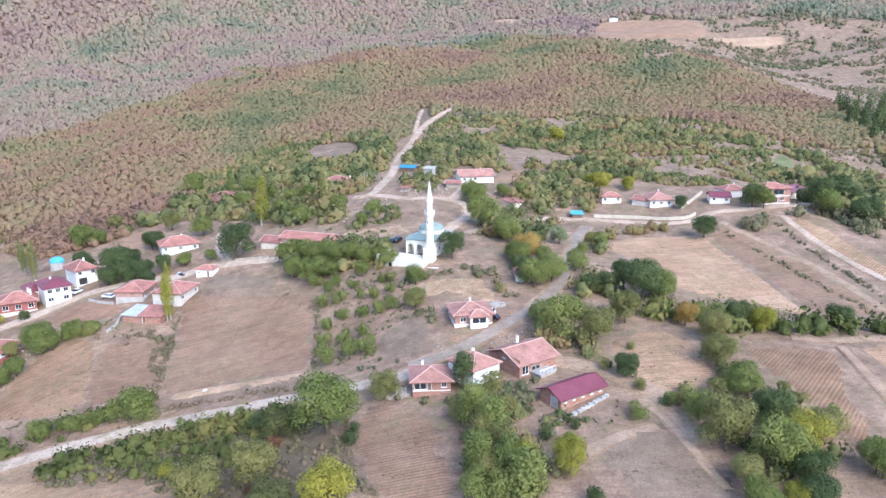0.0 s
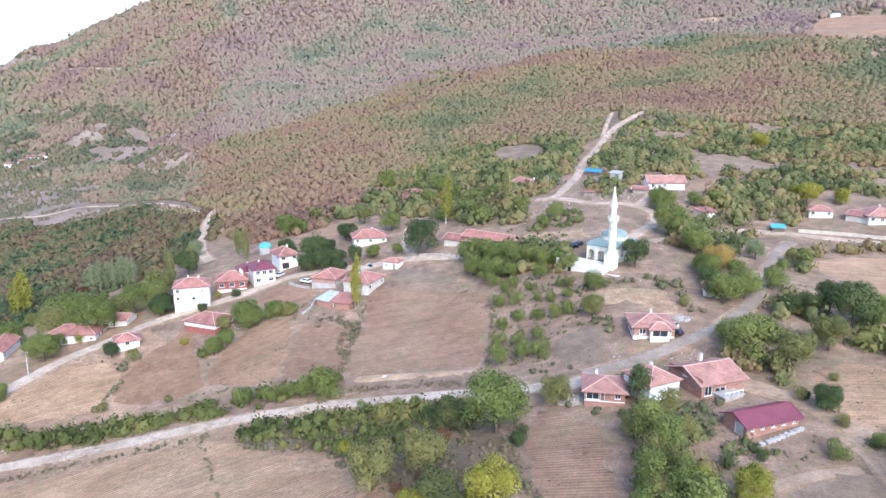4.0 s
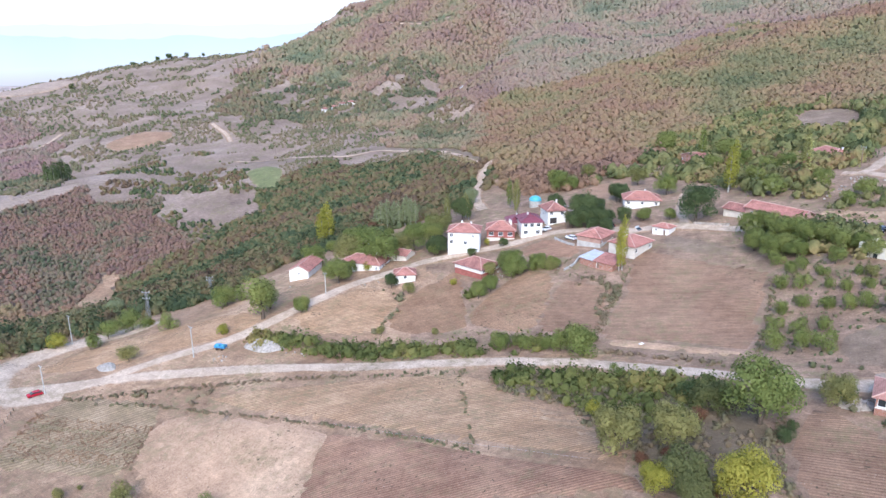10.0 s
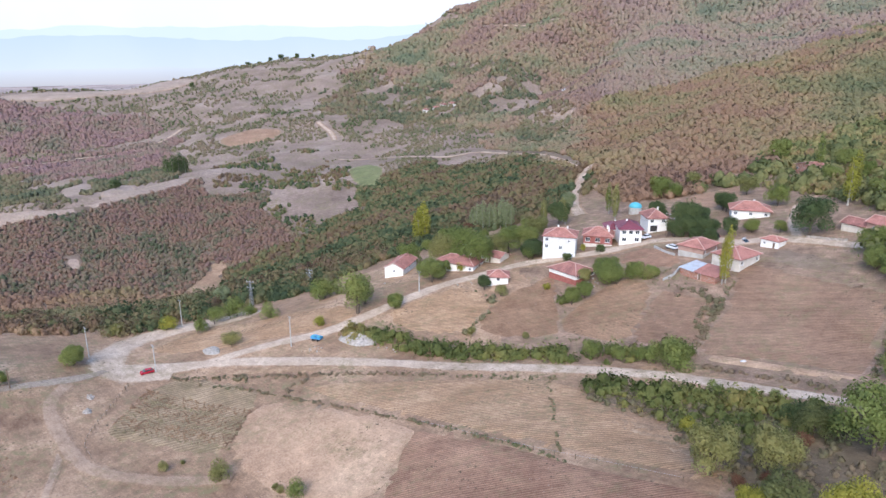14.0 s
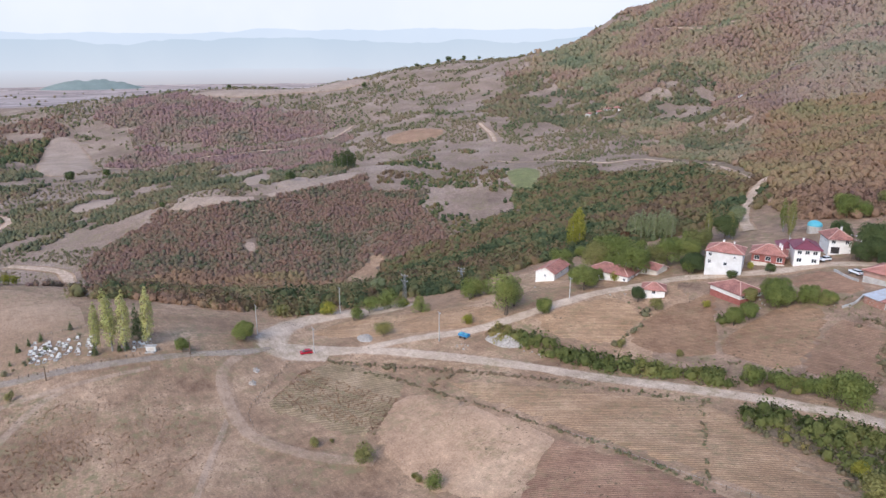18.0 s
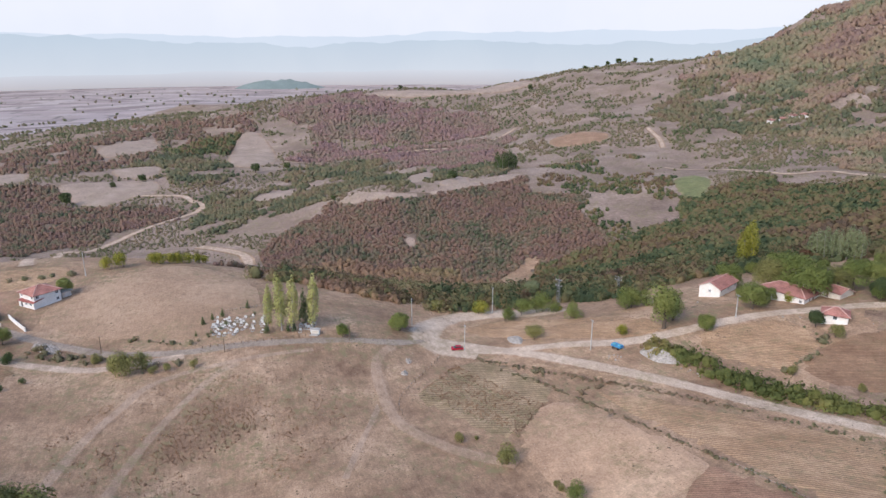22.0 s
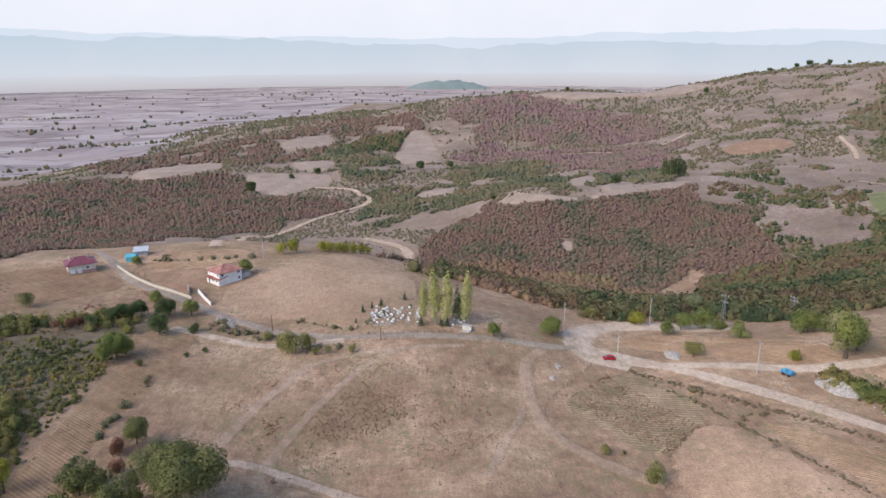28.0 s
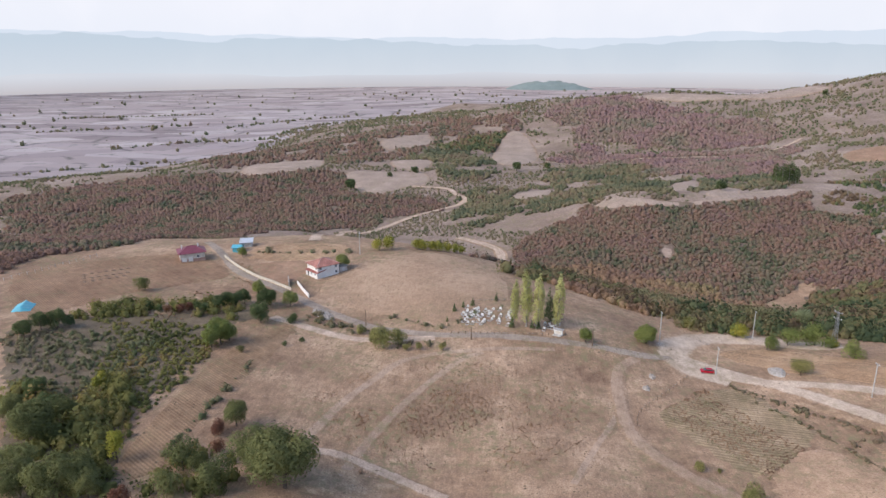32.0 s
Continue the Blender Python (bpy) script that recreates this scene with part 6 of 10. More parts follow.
def heap(x, y, w, d, h, material, label, name, seed=0, turn=0.0, stones=0):
    """A loose heap: a rough mound, with single stones over it."""
    n, k = 9, 20
    v, rng = [], np.random.default_rng(seed + 100)
    z0 = float(height(x, y)[0])
    for i in range(n):
        r = 1 - i / (n - 1)
        for j in range(k):
            a = 2 * math.pi * j / k
            px, py = math.cos(a) * r * w / 2 * (1 + 0.12 * math.sin(3 * a + seed)), math.sin(a) * r * d / 2 * (1 + 0.12 * math.cos(2 * a + seed))
            c, s = math.cos(radians(turn)), math.sin(radians(turn))
            wx, wy = x + px * c - py * s, y + px * s + py * c
            up = h * (1 - r ** 1.6) * rng.uniform(0.75, 1.15) - (0.3 if i == 0 else 0)
            v.append((wx, wy, float(height(wx, wy)[0]) + up))
    f = [(i * k + j, i * k + (j + 1) % k, (i + 1) * k + (j + 1) % k, (i + 1) * k + j) for i in range(n - 1) for j in range(k)]
    ob = tagged(new(name, mesh_of(name, v, f, material)), label, "heap")
    for _ in range(stones):
        a, r = rng.uniform(0, 6.28), math.sqrt(rng.uniform(0, 1)) * 1.05
        px, py = math.cos(a) * r * w / 2, math.sin(a) * r * d / 2
        c, s = math.cos(radians(turn)), math.sin(radians(turn))
        wx, wy = x + px * c - py * s, y + px * s + py * c
        st = new("stone", STONE_MESHES[int(rng.integers(0, 4))])
        st.parent = ob
        q = rng.uniform(0.25, 0.6)
        st.matrix_basis = pose(wx, wy, float(height(wx, wy)[0]) + h * max(0, 1 - r ** 1.6) * 0.9 + 0.05, *rng.uniform(0, 360, 3)) @ Matrix.Diagonal((q, q * 0.8, q * 0.7, 1))
    return ob


def stone_mesh(seed):
    v, f, _ = lump(np.random.default_rng(seed), 0.3, ROUND_V, ROUND_F)
    me = mesh_of("stone", v * 0.8, f, STONE)
    return me


STONE_MESHES = [stone_mesh(300 + k) for k in range(4)]



def pylon(x, y, high):
    """A slim lattice mast with two arms."""
    root = tagged(new("power_pylon"), "grey lattice power mast with short arms", "pylon", "power masts")
    root.matrix_basis = pose(x, y, float(height(x, y)[0]), 0, 0, 30)
    for sx in (-1, 1):
        for sy in (-1, 1):
            bm = bmesh.new()
            bmesh.ops.create_cone(bm, cap_ends=True, segments=5, radius1=0.09, radius2=0.06, depth=high + 0.6, matrix=stake((sx * 0.7, sy * 0.7, -0.6), (sx * 0.25, sy * 0.25, high)))
            part("leg", bm, METAL, root)
    n = 9
    for k in range(n):
        z0, z1 = high * k / n, high * (k + 1) / n
        r0, r1 = 0.7 - 0.45 * k / n, 0.7 - 0.45 * (k + 1) / n
        bm = bmesh.new()
        for a, b in (((-1, -1), (1, -1)), ((1, -1), (1, 1)), ((1, 1), (-1, 1)), ((-1, 1), (-1, -1))):
            p, q = (a[0] * r0, a[1] * r0, z0), (b[0] * r1, b[1] * r1, z1)
            bmesh.ops.create_cone(bm, cap_ends=True, segments=4, radius1=0.045, radius2=0.045, depth=(Vector(q) - Vector(p)).length, matrix=stake(p, q))
        part("bracing", bm, METAL, root)
    for z in (high - 0.3, high * 0.78):
        bm = bmesh.new()
        box(bm, -1.5, -0.1, z, 1.5, 0.1, z + 0.22)
        arm = part("arm", bm, METAL, root)
        for sx in (-1.35, 0.0, 1.35):
            part("insulator", tube(bmesh.new(), sx, 0, z + 0.22, z + 0.7, 0.1, 0.07, 6), WHITE, arm)


def fence(points, gap, high, label):
    root = tagged(new("fence"), label, "fence")
    line = eased(points, gap)
    bm = bmesh.new()
    box(bm, -0.07, -0.07, -0.3, 0.07, 0.07, high)
    me = bpy.data.meshes.new("post")
    bm.to_mesh(me)
    bm.free()
    me.materials.append(CONCRETE if "concrete" in label else TIMBER)
    rng = np.random.default_rng(len(line))
    tops = []
    for x, y in line:
        o = new("post", me)
        o.parent = root
        z = float(height(x, y)[0])
        o.matrix_basis = pose(x, y, z, rng.uniform(-6, 6), rng.uniform(-6, 6), rng.uniform(0, 90))
        tops.append((x, y, z + high * 0.8))
    bm = bmesh.new()
    for p, q in zip(tops, tops[1:]):
        bmesh.ops.create_cone(bm, cap_ends=True, segments=4, radius1=0.02, radius2=0.02, depth=(Vector(q) - Vector(p)).length, matrix=stake(p, q))
    part("wire", bm, METAL, root)


def graves(places):
    """White headstones, each with its kerb."""
    rng = np.random.default_rng(int(abs(places[0][0]) * 10))
    for x, y, h in places:
        root = tagged(new("gravestone"), "white marble gravestone with a low kerb in dry grass", "gravestone", "cemetery graves")
        root.matrix_basis = pose(x, y, float(height(x, y)[0]), 0, 0, rng.uniform(-15, 15) + 70)
        bm = bmesh.new()
        w = 0.42
        pts = [(-w, -0.1), (w, -0.1), (w, h * 0.75), (w * 0.6, h * 0.95), (0, h * 1.02), (-w * 0.6, h * 0.95), (-w, h * 0.75)]
        a = [bm.verts.new((px, -0.09, pz)) for px, pz in pts]
        b = [bm.verts.new((px, 0.09, pz)) for px, pz in pts]
        bm.faces.new(a)
        bm.faces.new(b[::-1])
        for k in range(len(pts)):
            q = (k + 1) % len(pts)
            bm.faces.new((a[q], a[k], b[k], b[q]))
        part("headstone", bm, MARBLE, root)
        bm = bmesh.new()
        for x0, y0, x1, y1 in ((-0.55, -2.1, -0.42, 0.2), (0.42, -2.1, 0.55, 0.2), (-0.42, -2.1, 0.42, -1.97)):
            box(bm, x0, y0, -0.1, x1, y1, 0.16)
        part("kerb", bm, CONCRETE, root)


def arch_wall(bm, x0, x1, y, z0, z1, arches, wide, spring, mat=0, thick=0.5):
    """A wall along x with round-headed openings through it."""
    n = 10
    xs = [x0 + (x1 - x0) * (k + 0.5) / arches for k in range(arches)]
    for s, yy in ((1, y), (-1, y + thick)):
        left = x0
        for c in xs:
            edge = [(c - wide / 2, z0)] + [(c - wide / 2 * math.cos(math.pi * k / n), spring + wide / 2 * math.sin(math.pi * k / n)) for k in range(n + 1)] + [(c + wide / 2, z0)]
            quad(bm, [(left, yy, z0), (c - wide / 2, yy, z0), (c - wide / 2, yy, z1), (left, yy, z1)][::s], mat)
            for p, q in zip(edge[1:], edge[2:-1]):
                quad(bm, [(p[0], yy, p[1]), (q[0], yy, q[1]), (q[0], yy, z1), (p[0], yy, z1)][::s], mat)
            left = c + wide / 2
            if s == 1:
                for p, q in zip(edge, edge[1:]):
                    quad(bm, [(p[0], y, p[1]), (p[0], y + thick, p[1]), (q[0], y + thick, q[1]), (q[0], y, q[1])], mat)
        quad(bm, [(left, yy, z0), (x1, yy, z0), (x1, yy, z1), (left, yy, z1)][::s], mat)
    quad(bm, [(x0, y, z1), (x1, y, z1), (x1, y + thick, z1), (x0, y + thick, z1)], mat)


def lathe(rings, n=24):
    """A turned body of (radius, height) rings."""
    bm = bmesh.new()
    last = None
    for r, z in rings:
        cur = [bm.verts.new((math.cos(2 * math.pi * k / n) * max(r, 0.002), math.sin(2 * math.pi * k / n) * max(r, 0.002), z)) for k in range(n)]
        if last:
            for k in range(n):
                bm.faces.new((last[k], last[(k + 1) % n], cur[(k + 1) % n], cur[k]))
        last = cur
    return bm


def mosque(x, y, mx, my):
    """The village mosque: prayer hall with a porch of three arches, green roof and dome, terrace and minaret."""
    z = float(height(x, y)[0]) + 0.75
    root = tagged(new("mosque"), "white village mosque with green dome, arched porch and tall minaret", "mosque")
    turn = -26.0
    root.matrix_basis = pose(x, y, z, 0, 0, turn)
    w, d, h = 9.6, 11.0, 5.2
    back_y = 2.6
    bm = bmesh.new()
    hb = bmesh.new()
    holes = {"right": row(3, d, 1.0, 1.1, 1.4, 1.2) + row(3, d, 3.4, 1.0, 1.1, 1.2), "back": row(3, w, 1.0), "left": row(3, d, 1.0, 1.1, 1.4, 1.2), "front": [(4.4, 0, 1.6, 2.5, "door"), (1.5, 1.0, 1.2, 1.6), (7.6, 1.0, 1.2, 1.6)]}
    for side in SIDES:
        facade(hb, w, d, side, h, holes[side], [(99.0, MOSQUEWHITE)], 5.0)
    hall = part("prayer_hall", hb, MOSQUEWHITE, root)
    hall.matrix_basis = pose(w / 2, back_y + d / 2, 0)
    for side, hs in holes.items():
        opening_parts(hall, w, d, side, hs, FRAME, TIMBER)
    arch_wall(bm, 0, w, 0, 0, 4.4, 3, 2.2, 2.1)
    box(bm, 0, 0.5, 0, 0.35, back_y, 4.4)
    box(bm, w - 0.35, 0.5, 0, w, back_y, 4.4)
    part("porch", bm, MOSQUEWHITE, root)
    bm = bmesh.new()
    box(bm, -0.3, -0.3, 4.4, w + 0.3, back_y, 4.62)
    quad(bm, [(-0.3, -0.3, 4.66), (w + 0.3, -0.3, 4.66), (w + 0.3, back_y, 5.25), (-0.3, back_y, 5.25)])
    part("porch_roof", bm, GREENROOF, root)
    bm = roof_mesh(roof_planes(w, d, h, 1.0, 0.45, "hip"))
    rf = part("roof", bm, GREENROOF, root)
    rf.matrix_basis = pose(w / 2, back_y + d / 2, 0)
    dome = part("drum", lathe([(4.1, h - 0.2), (4.1, h + 1.3), (4.25, h + 1.35), (4.25, h + 1.5)], 8), MOSQUEWHITE, root)
    dome.matrix_basis = pose(w / 2, back_y + d / 2, 0, 0, 0, 22.5)
    cup = part("dome", lathe([(4.0 * math.cos(a), h + 1.5 + 2.0 * math.sin(a)) for a in np.linspace(0, math.pi / 2, 9)], 24), GREENROOF, root)
    cup.matrix_basis = pose(w / 2, back_y + d / 2, 0)
    # terrace in front, with a parapet and an arched undercroft
    bm = bmesh.new()
    box(bm, -5.6, -8.2, -7.0, w + 0.6, 0.0, -0.05)
    box(bm, -5.6, -8.2, -0.05, w + 0.6, -7.95, 0.85)
    box(bm, -5.6, -7.95, -0.05, -5.35, 0.0, 0.85)
    part("terrace", bm, MOSQUEWHITE, root)
    for u in (-4.0, -1.5):
        bm = bmesh.new()
        box(bm, u, -8.24, -2.4, u + 1.1, -8.2, -1.1)
        part("terrace_window", bm, GLASS, root)
    bm = bmesh.new()
    box(bm, w + 0.6, -7.0, -7.0, w + 4.8, -2.4, -1.6)
    part("lower_wall", bm, MOSQUEWHITE, root)
    # minaret
    v = Matrix.Rotation(-radians(turn), 3, "Z") @ Vector((mx - x, my - y, 0))
    px, py = v.x, v.y
    mroot = tagged(new("minaret"), "slender white minaret with one balcony and a pointed cone", "minaret")
    mroot.matrix_basis = pose(mx, my, z, 0, 0, turn)
    bm = bmesh.new()
    box(bm, -1.5, -1.5, -6.0, 1.5, 1.5, 3.2)
    part("base", bm, MOSQUEWHITE, mroot)
    part("shaft", lathe([(1.55, 3.2), (1.25, 4.4), (1.18, 4.4), (1.1, 12.6)], 16), MOSQUEWHITE, mroot)
    part("balcony", lathe([(1.0, 12.3), (1.25, 12.7), (1.28, 13.0), (1.55, 13.4), (1.6, 13.8), (1.6, 14.7), (1.45, 14.7), (1.45, 13.85), (0.9, 13.85)], 16), MOSQUEWHITE, mroot)
    part("upper_shaft", lathe([(0.9, 13.8), (0.86, 17.2), (1.05, 17.3), (1.05, 17.6)], 16), MOSQUEWHITE, mroot)
    part("spire", lathe([(1.05, 17.6), (0.55, 20.4), (0.12, 23.2), (0.0, 23.4)], 16), MARBLE, mroot)
    part("finial", lathe([(0.03, 23.3), (0.03, 23.9), (0.14, 24.05), (0.03, 24.2), (0.02, 24.8)], 8), METAL, mroot)
    for k in range(3):
        bm = bmesh.new()
        box(bm, -0.12, -1.12, 6.0 + 2.4 * k, 0.12, -0.95, 6.9 + 2.4 * k)
        part("slit_window", bm, GLASS, mroot)
    take([x + a for a in range(-6, 18, 2) for b in range(-6, 16, 2)], [y + b for a in range(-6, 18, 2) for b in range(-6, 16, 2)])


def trailer(x, y, turn):
    """A small blue farm trailer with a load."""
    root = tagged(new("farm_trailer"), "small blue farm trailer loaded with sacks at the road edge", "trailer")
    root.matrix_basis = pose(x, y, float(height(x, y)[0]) + 0.2, 0, 0, turn)
    bm = bmesh.new()
    box(bm, -1.7, -0.9, 0.5, 1.7, 0.9, 0.65)
    for x0, y0, x1, y1 in ((-1.7, -0.9, 1.7, -0.82), (-1.7, 0.82, 1.7, 0.9), (-1.7, -0.82, -1.62, 0.82), (1.62, -0.82, 1.7, 0.82)):
        box(bm, x0, y0, 0.65, x1, y1, 1.25)
    part("bed", bm, BLUE, root)
    for k, (sx, sy) in enumerate(((-0.9, -0.3), (0.1, 0.2), (0.9, -0.2), (-0.3, 0.4))):
        bm = bmesh.new()
        bmesh.ops.create_icosphere(bm, subdivisions=2, radius=0.55, matrix=Matrix.Translation((sx, sy, 1.25)) @ Matrix.Diagonal((1, 0.75, 0.6, 1)))
        part("sack", bm, BLUE if k % 2 else TEAL, root)
    for sx in (-0.9, 0.9):
        for sy in (-0.95, 0.95):
            bm = bmesh.new()
            bmesh.ops.create_cone(bm, cap_ends=True, segments=14, radius1=0.36, radius2=0.36, depth=0.22)
            wh = part("wheel", bm, BLACK, root)
            wh.matrix_basis = pose(sx, sy, 0.2, 90, 0, 0)
    bm = bmesh.new()
    box(bm, 1.7, -0.06, 0.5, 2.9, 0.06, 0.62)
    part("drawbar", bm, METAL, root)


def tarpaulin(x, y, w, d, turn):
    """A blue sheet over a low store."""
    n = 12
    v, z = [], float(height(x, y)[0])
    for i in range(n + 1):
        for j in range(n + 1):
            a, b = (i / n - 0.5) * w, (j / n - 0.5) * d
            up = 1.5 * (1 - abs(2 * j / n - 1)) + 0.25 + 0.12 * math.sin(i * 1.7 + j)
            c, s = math.cos(radians(turn)), math.sin(radians(turn))
            wx, wy = x + a * c - b * s, y + a * s + b * c
            v.append((wx, wy, float(height(wx, wy)[0]) + (up if 0 < i < n else -0.2)))
    f = [(i * (n + 1) + j, (i + 1) * (n + 1) + j, (i + 1) * (n + 1) + j + 1, i * (n + 1) + j + 1) for i in range(n) for j in range(n)]
    tagged(new("tarpaulin", mesh_of("tarpaulin", v, f, TEAL, True)), "bright blue tarpaulin draped over a low stack in the field", "tarpaulin")


def barrel_hut(x, y, z):
    """A rounded turquoise roof behind the houses."""
    root = tagged(new("water_tank"), "rounded turquoise tank roof behind the village houses", "tank")
    root.matrix_basis = pose(x, y, z - 0.3, 0, 0, 20)
    part("tank_wall", lathe([(2.6, -0.5), (2.6, 3.0)], 20), CONCRETE, root)
    part("tank_roof", lathe([(2.7 * math.cos(a), 3.0 + 2.0 * math.sin(a)) for a in np.linspace(0, math.pi / 2, 8)], 20), TEAL, root)


def gatehouse(x, y):
    """The small white gate block of the cemetery."""
    root = tagged(new("fountain_block"), "small white stone fountain block beside the cemetery fence", "fountain")
    root.matrix_basis = pose(x, y, float(height(x, y)[0]), 0, 0, 65)
    bm = bmesh.new()
    box(bm, -1.5, -0.5, -0.4, 1.5, 0.5, 1.9)
    part("block", bm, MARBLE, root)
    bm = bmesh.new()
    box(bm, -1.75, -0.75, 1.9, 1.75, 0.75, 2.1)
    part("slab", bm, CONCRETE, root)
    bm = bmesh.new()
    box(bm, -1.0, -0.56, 0.2, 1.0, -0.5, 1.5)
    part("niche", bm, CREAM, root)
    bm = bmesh.new()
    box(bm, -1.3, -1.5, -0.3, 1.3, -0.56, 0.45)
    part("trough", bm, CONCRETE, root)


def solar_panel(x, y, z, turn, tilt):
    """A roof-top water heater: a panel and its tank."""
    root = tagged(new("solar_panel"), "dark solar water heater panel on the clay roof", "solar panel")
    root.matrix_basis = pose(x, y, z, 0, 0, turn)
    bm = bmesh.new()
    box(bm, -1.0, -0.7, 0.0, 1.0, 0.7, 0.1)
    pn = part("panel", bm, GLASS, root)
    pn.matrix_basis = pose(0, 0, 0.45, tilt, 0, 0)
    for sx in (-0.8, 0.8):
        part("leg", tube(bmesh.new(), sx, 0.5, -0.3, 0.8, 0.04, 0.04, 5), METAL, root)
    bm = bmesh.new()
    bmesh.ops.create_cone(bm, cap_ends=True, segments=12, radius1=0.3, radius2=0.3, depth=1.7, matrix=Matrix.Rotation(radians(90), 4, "Y"))
    tk = part("tank", bm, TIN, root)
    tk.matrix_basis = pose(0, 0.75, 1.05)


def terrace(x, y, z, turn, w, d, label):
    """A raised concrete terrace with a parapet of posts and a white rail."""
    root = tagged(new("terrace"), label, "terrace")
    root.matrix_basis = pose(x, y, z, 0, 0, turn)
    bm = bmesh.new()
    box(bm, -w / 2, -d / 2, -2.5, w / 2, d / 2, 0.9)
    part("base", bm, BRICK, root)
    bm = bmesh.new()
    box(bm, -w / 2 - 0.15, -d / 2 - 0.15, 0.9, w / 2 + 0.15, d / 2 + 0.15, 1.08)
    part("slab", bm, CONCRETE, root)
    for k in range(5):
        part("post", tube(bmesh.new(), -w / 2 + 0.1 + (w - 0.2) * k / 4, -d / 2 + 0.1, 1.08, 1.9, 0.06, 0.06, 6), WHITE, root)
    bm = bmesh.new()
    box(bm, -w / 2, -d / 2 + 0.03, 1.85, w / 2, -d / 2 + 0.17, 2.0)
    part("rail", bm, WHITE, root)


def blocks(points):
    """A row of loose concrete blocks."""
    line = eased(points, 1.15)
    bm = bmesh.new()
    box(bm, -0.5, -0.4, -0.1, 0.5, 0.4, 0.5, 0, 0.04)
    me = bpy.data.meshes.new("concrete_block")
    bm.to_mesh(me)
    bm.free()
    me.materials.append(CONCRETE)
    rng = np.random.default_rng(31)
    for x, y in line:
        ob = tagged(new("concrete_block", me), "pale concrete block lying in a row beside the barn", "block", "concrete blocks")
        ob.matrix_basis = pose(x, y, float(height(x, y)[0]), 0, 0, rng.uniform(-25, 25) + 30)


def garden_bed(x, y, turn, w, d):
    """A small dug bed: a low dark mound."""
    n, k = 4, 12
    v = []
    for i in range(n):
        r = 1 - i / n
        for j in range(k):
            a = 2 * math.pi * j / k
            px, py = math.cos(a) * w / 2 * r, math.sin(a) * d / 2 * r
            c, s = math.cos(radians(turn)), math.sin(radians(turn))
            wx, wy = x + px * c - py * s, y + px * s + py * c
            v.append((wx, wy, float(height(wx, wy)[0]) + 0.34 - 0.4 * (i == 0) + 0.15 * (1 - r)))
    f = [(i * k + j, i * k + (j + 1) % k, (i + 1) * k + (j + 1) % k, (i + 1) * k + j) for i in range(n - 1) for j in range(k)]
    tagged(new("garden_bed", mesh_of("garden_bed", v, f, TIMBER)), "small dug garden bed of dark soil", "garden bed", "garden beds")

# ---- houses and things ----
house(-142.2, 197.8, 26.3, 31, 11.3, 9, 8.2, "white three-storey house with a clay-tiled hip roof", wall=GREYWHITE, roof=CLAY, rise=2.0, chimneys=((0.2, 0.1), (-0.1, 0.2)), openings={"front": [(0.7, 3.6, 1.1, 1.3), (0.7, 6.1, 1.1, 1.3), (5.6, 3.4, 1.2, 1.2), (8.6, 6.0, 0.8, 0.9)], "left": row(2, 9.0, 3.9) + row(2, 9.0, 6.4)})
house(-137.1, 214.2, 28.5, 31, 10.3, 9, 4.2, "red-painted house with white windows and clay roof", bands=[(0.9, CREAM), (99.0, REDWALL)], roof=CLAY, rise=2.2, over=0.7, chimneys=((0.3, 0.1), (0.36, -0.1)), openings={"front": row(3, 10.3, 1.6, 1.7, 1.5)})
house(-128.6, 220.5, 30.1, 42, 7.7, 10, 5.8, "white two-storey house with a maroon tin roof", wall=WHITE, roof=PURPLE, rise=1.8, over=0.7, chimneys=((-0.1, 0.0),), openings={"front": row(2, 7.7, 0.9, 1.6, 1.4) + row(3, 7.7, 3.6, 1.4, 1.3)})
house(-137.1, 223.3, 29.5, 42, 5.1, 8, 4, "low annexe with a maroon tin roof", wall=WHITE, roof=PURPLE, rise=1.4)
house(-127.0, 235.7, 32.0, 48, 7.2, 9, 5.6, "white house with an old brown tiled roof and maroon eaves", wall=WHITE, roof=CLAY_BROWN, rise=2.2, over=0.8, chimneys=((0.2, 0.1),), door=DARKOPENING, openings={"front": [(0.8, 0, 7.2 * 0.4, 2.4, "garage")] + row(2, 7.2, 3.4, 1.3, 1.3)})
house(-99.8, 216.7, 32.4, 91, 10.8, 8.6, 3.4, "brown-pink plastered house with a low clay roof", bands=[(1.3, CONCRETE), (99.0, PINK)], roof=CLAY, rise=1.8, over=0.6, chimneys=(), openings={"front": row(2, 10.8, 1.2, 1.0, 1.1), "right": row(2, 8.6, 1.2, 0.9, 1.0)})
house(-84.7, 211.1, 32.8, 82, 11.1, 9.4, 4.2, "cream house with a clay roof and a roof-top solar heater", wall=CREAM, roof=CLAY, rise=2.0, over=0.6, chimneys=((0.1, 0.25),), openings={"front": row(2, 11.1, 1.8, 1.2, 1.2), "right": row(2, 9.4, 1.6, 1.2, 1.2)})
house(-92.1, 199.8, 30.5, -15, 5.8, 7, 2.3, "small brick shed with a pale tin roof", wall=BRICK, roof=TIN, kind="shed", rise=0.9, over=0.4, chimneys=(), name="shed", category="shed")
house(-86.4, 198.7, 30.6, -7, 6.8, 7, 2.3, "small brick shed with a sloping clay roof", wall=BRICK, roof=CLAY, kind="shed", rise=1.1, over=0.4, chimneys=(), name="shed", category="shed", openings={"front": [(1.0, 0, 1.0, 1.9, "door")]})
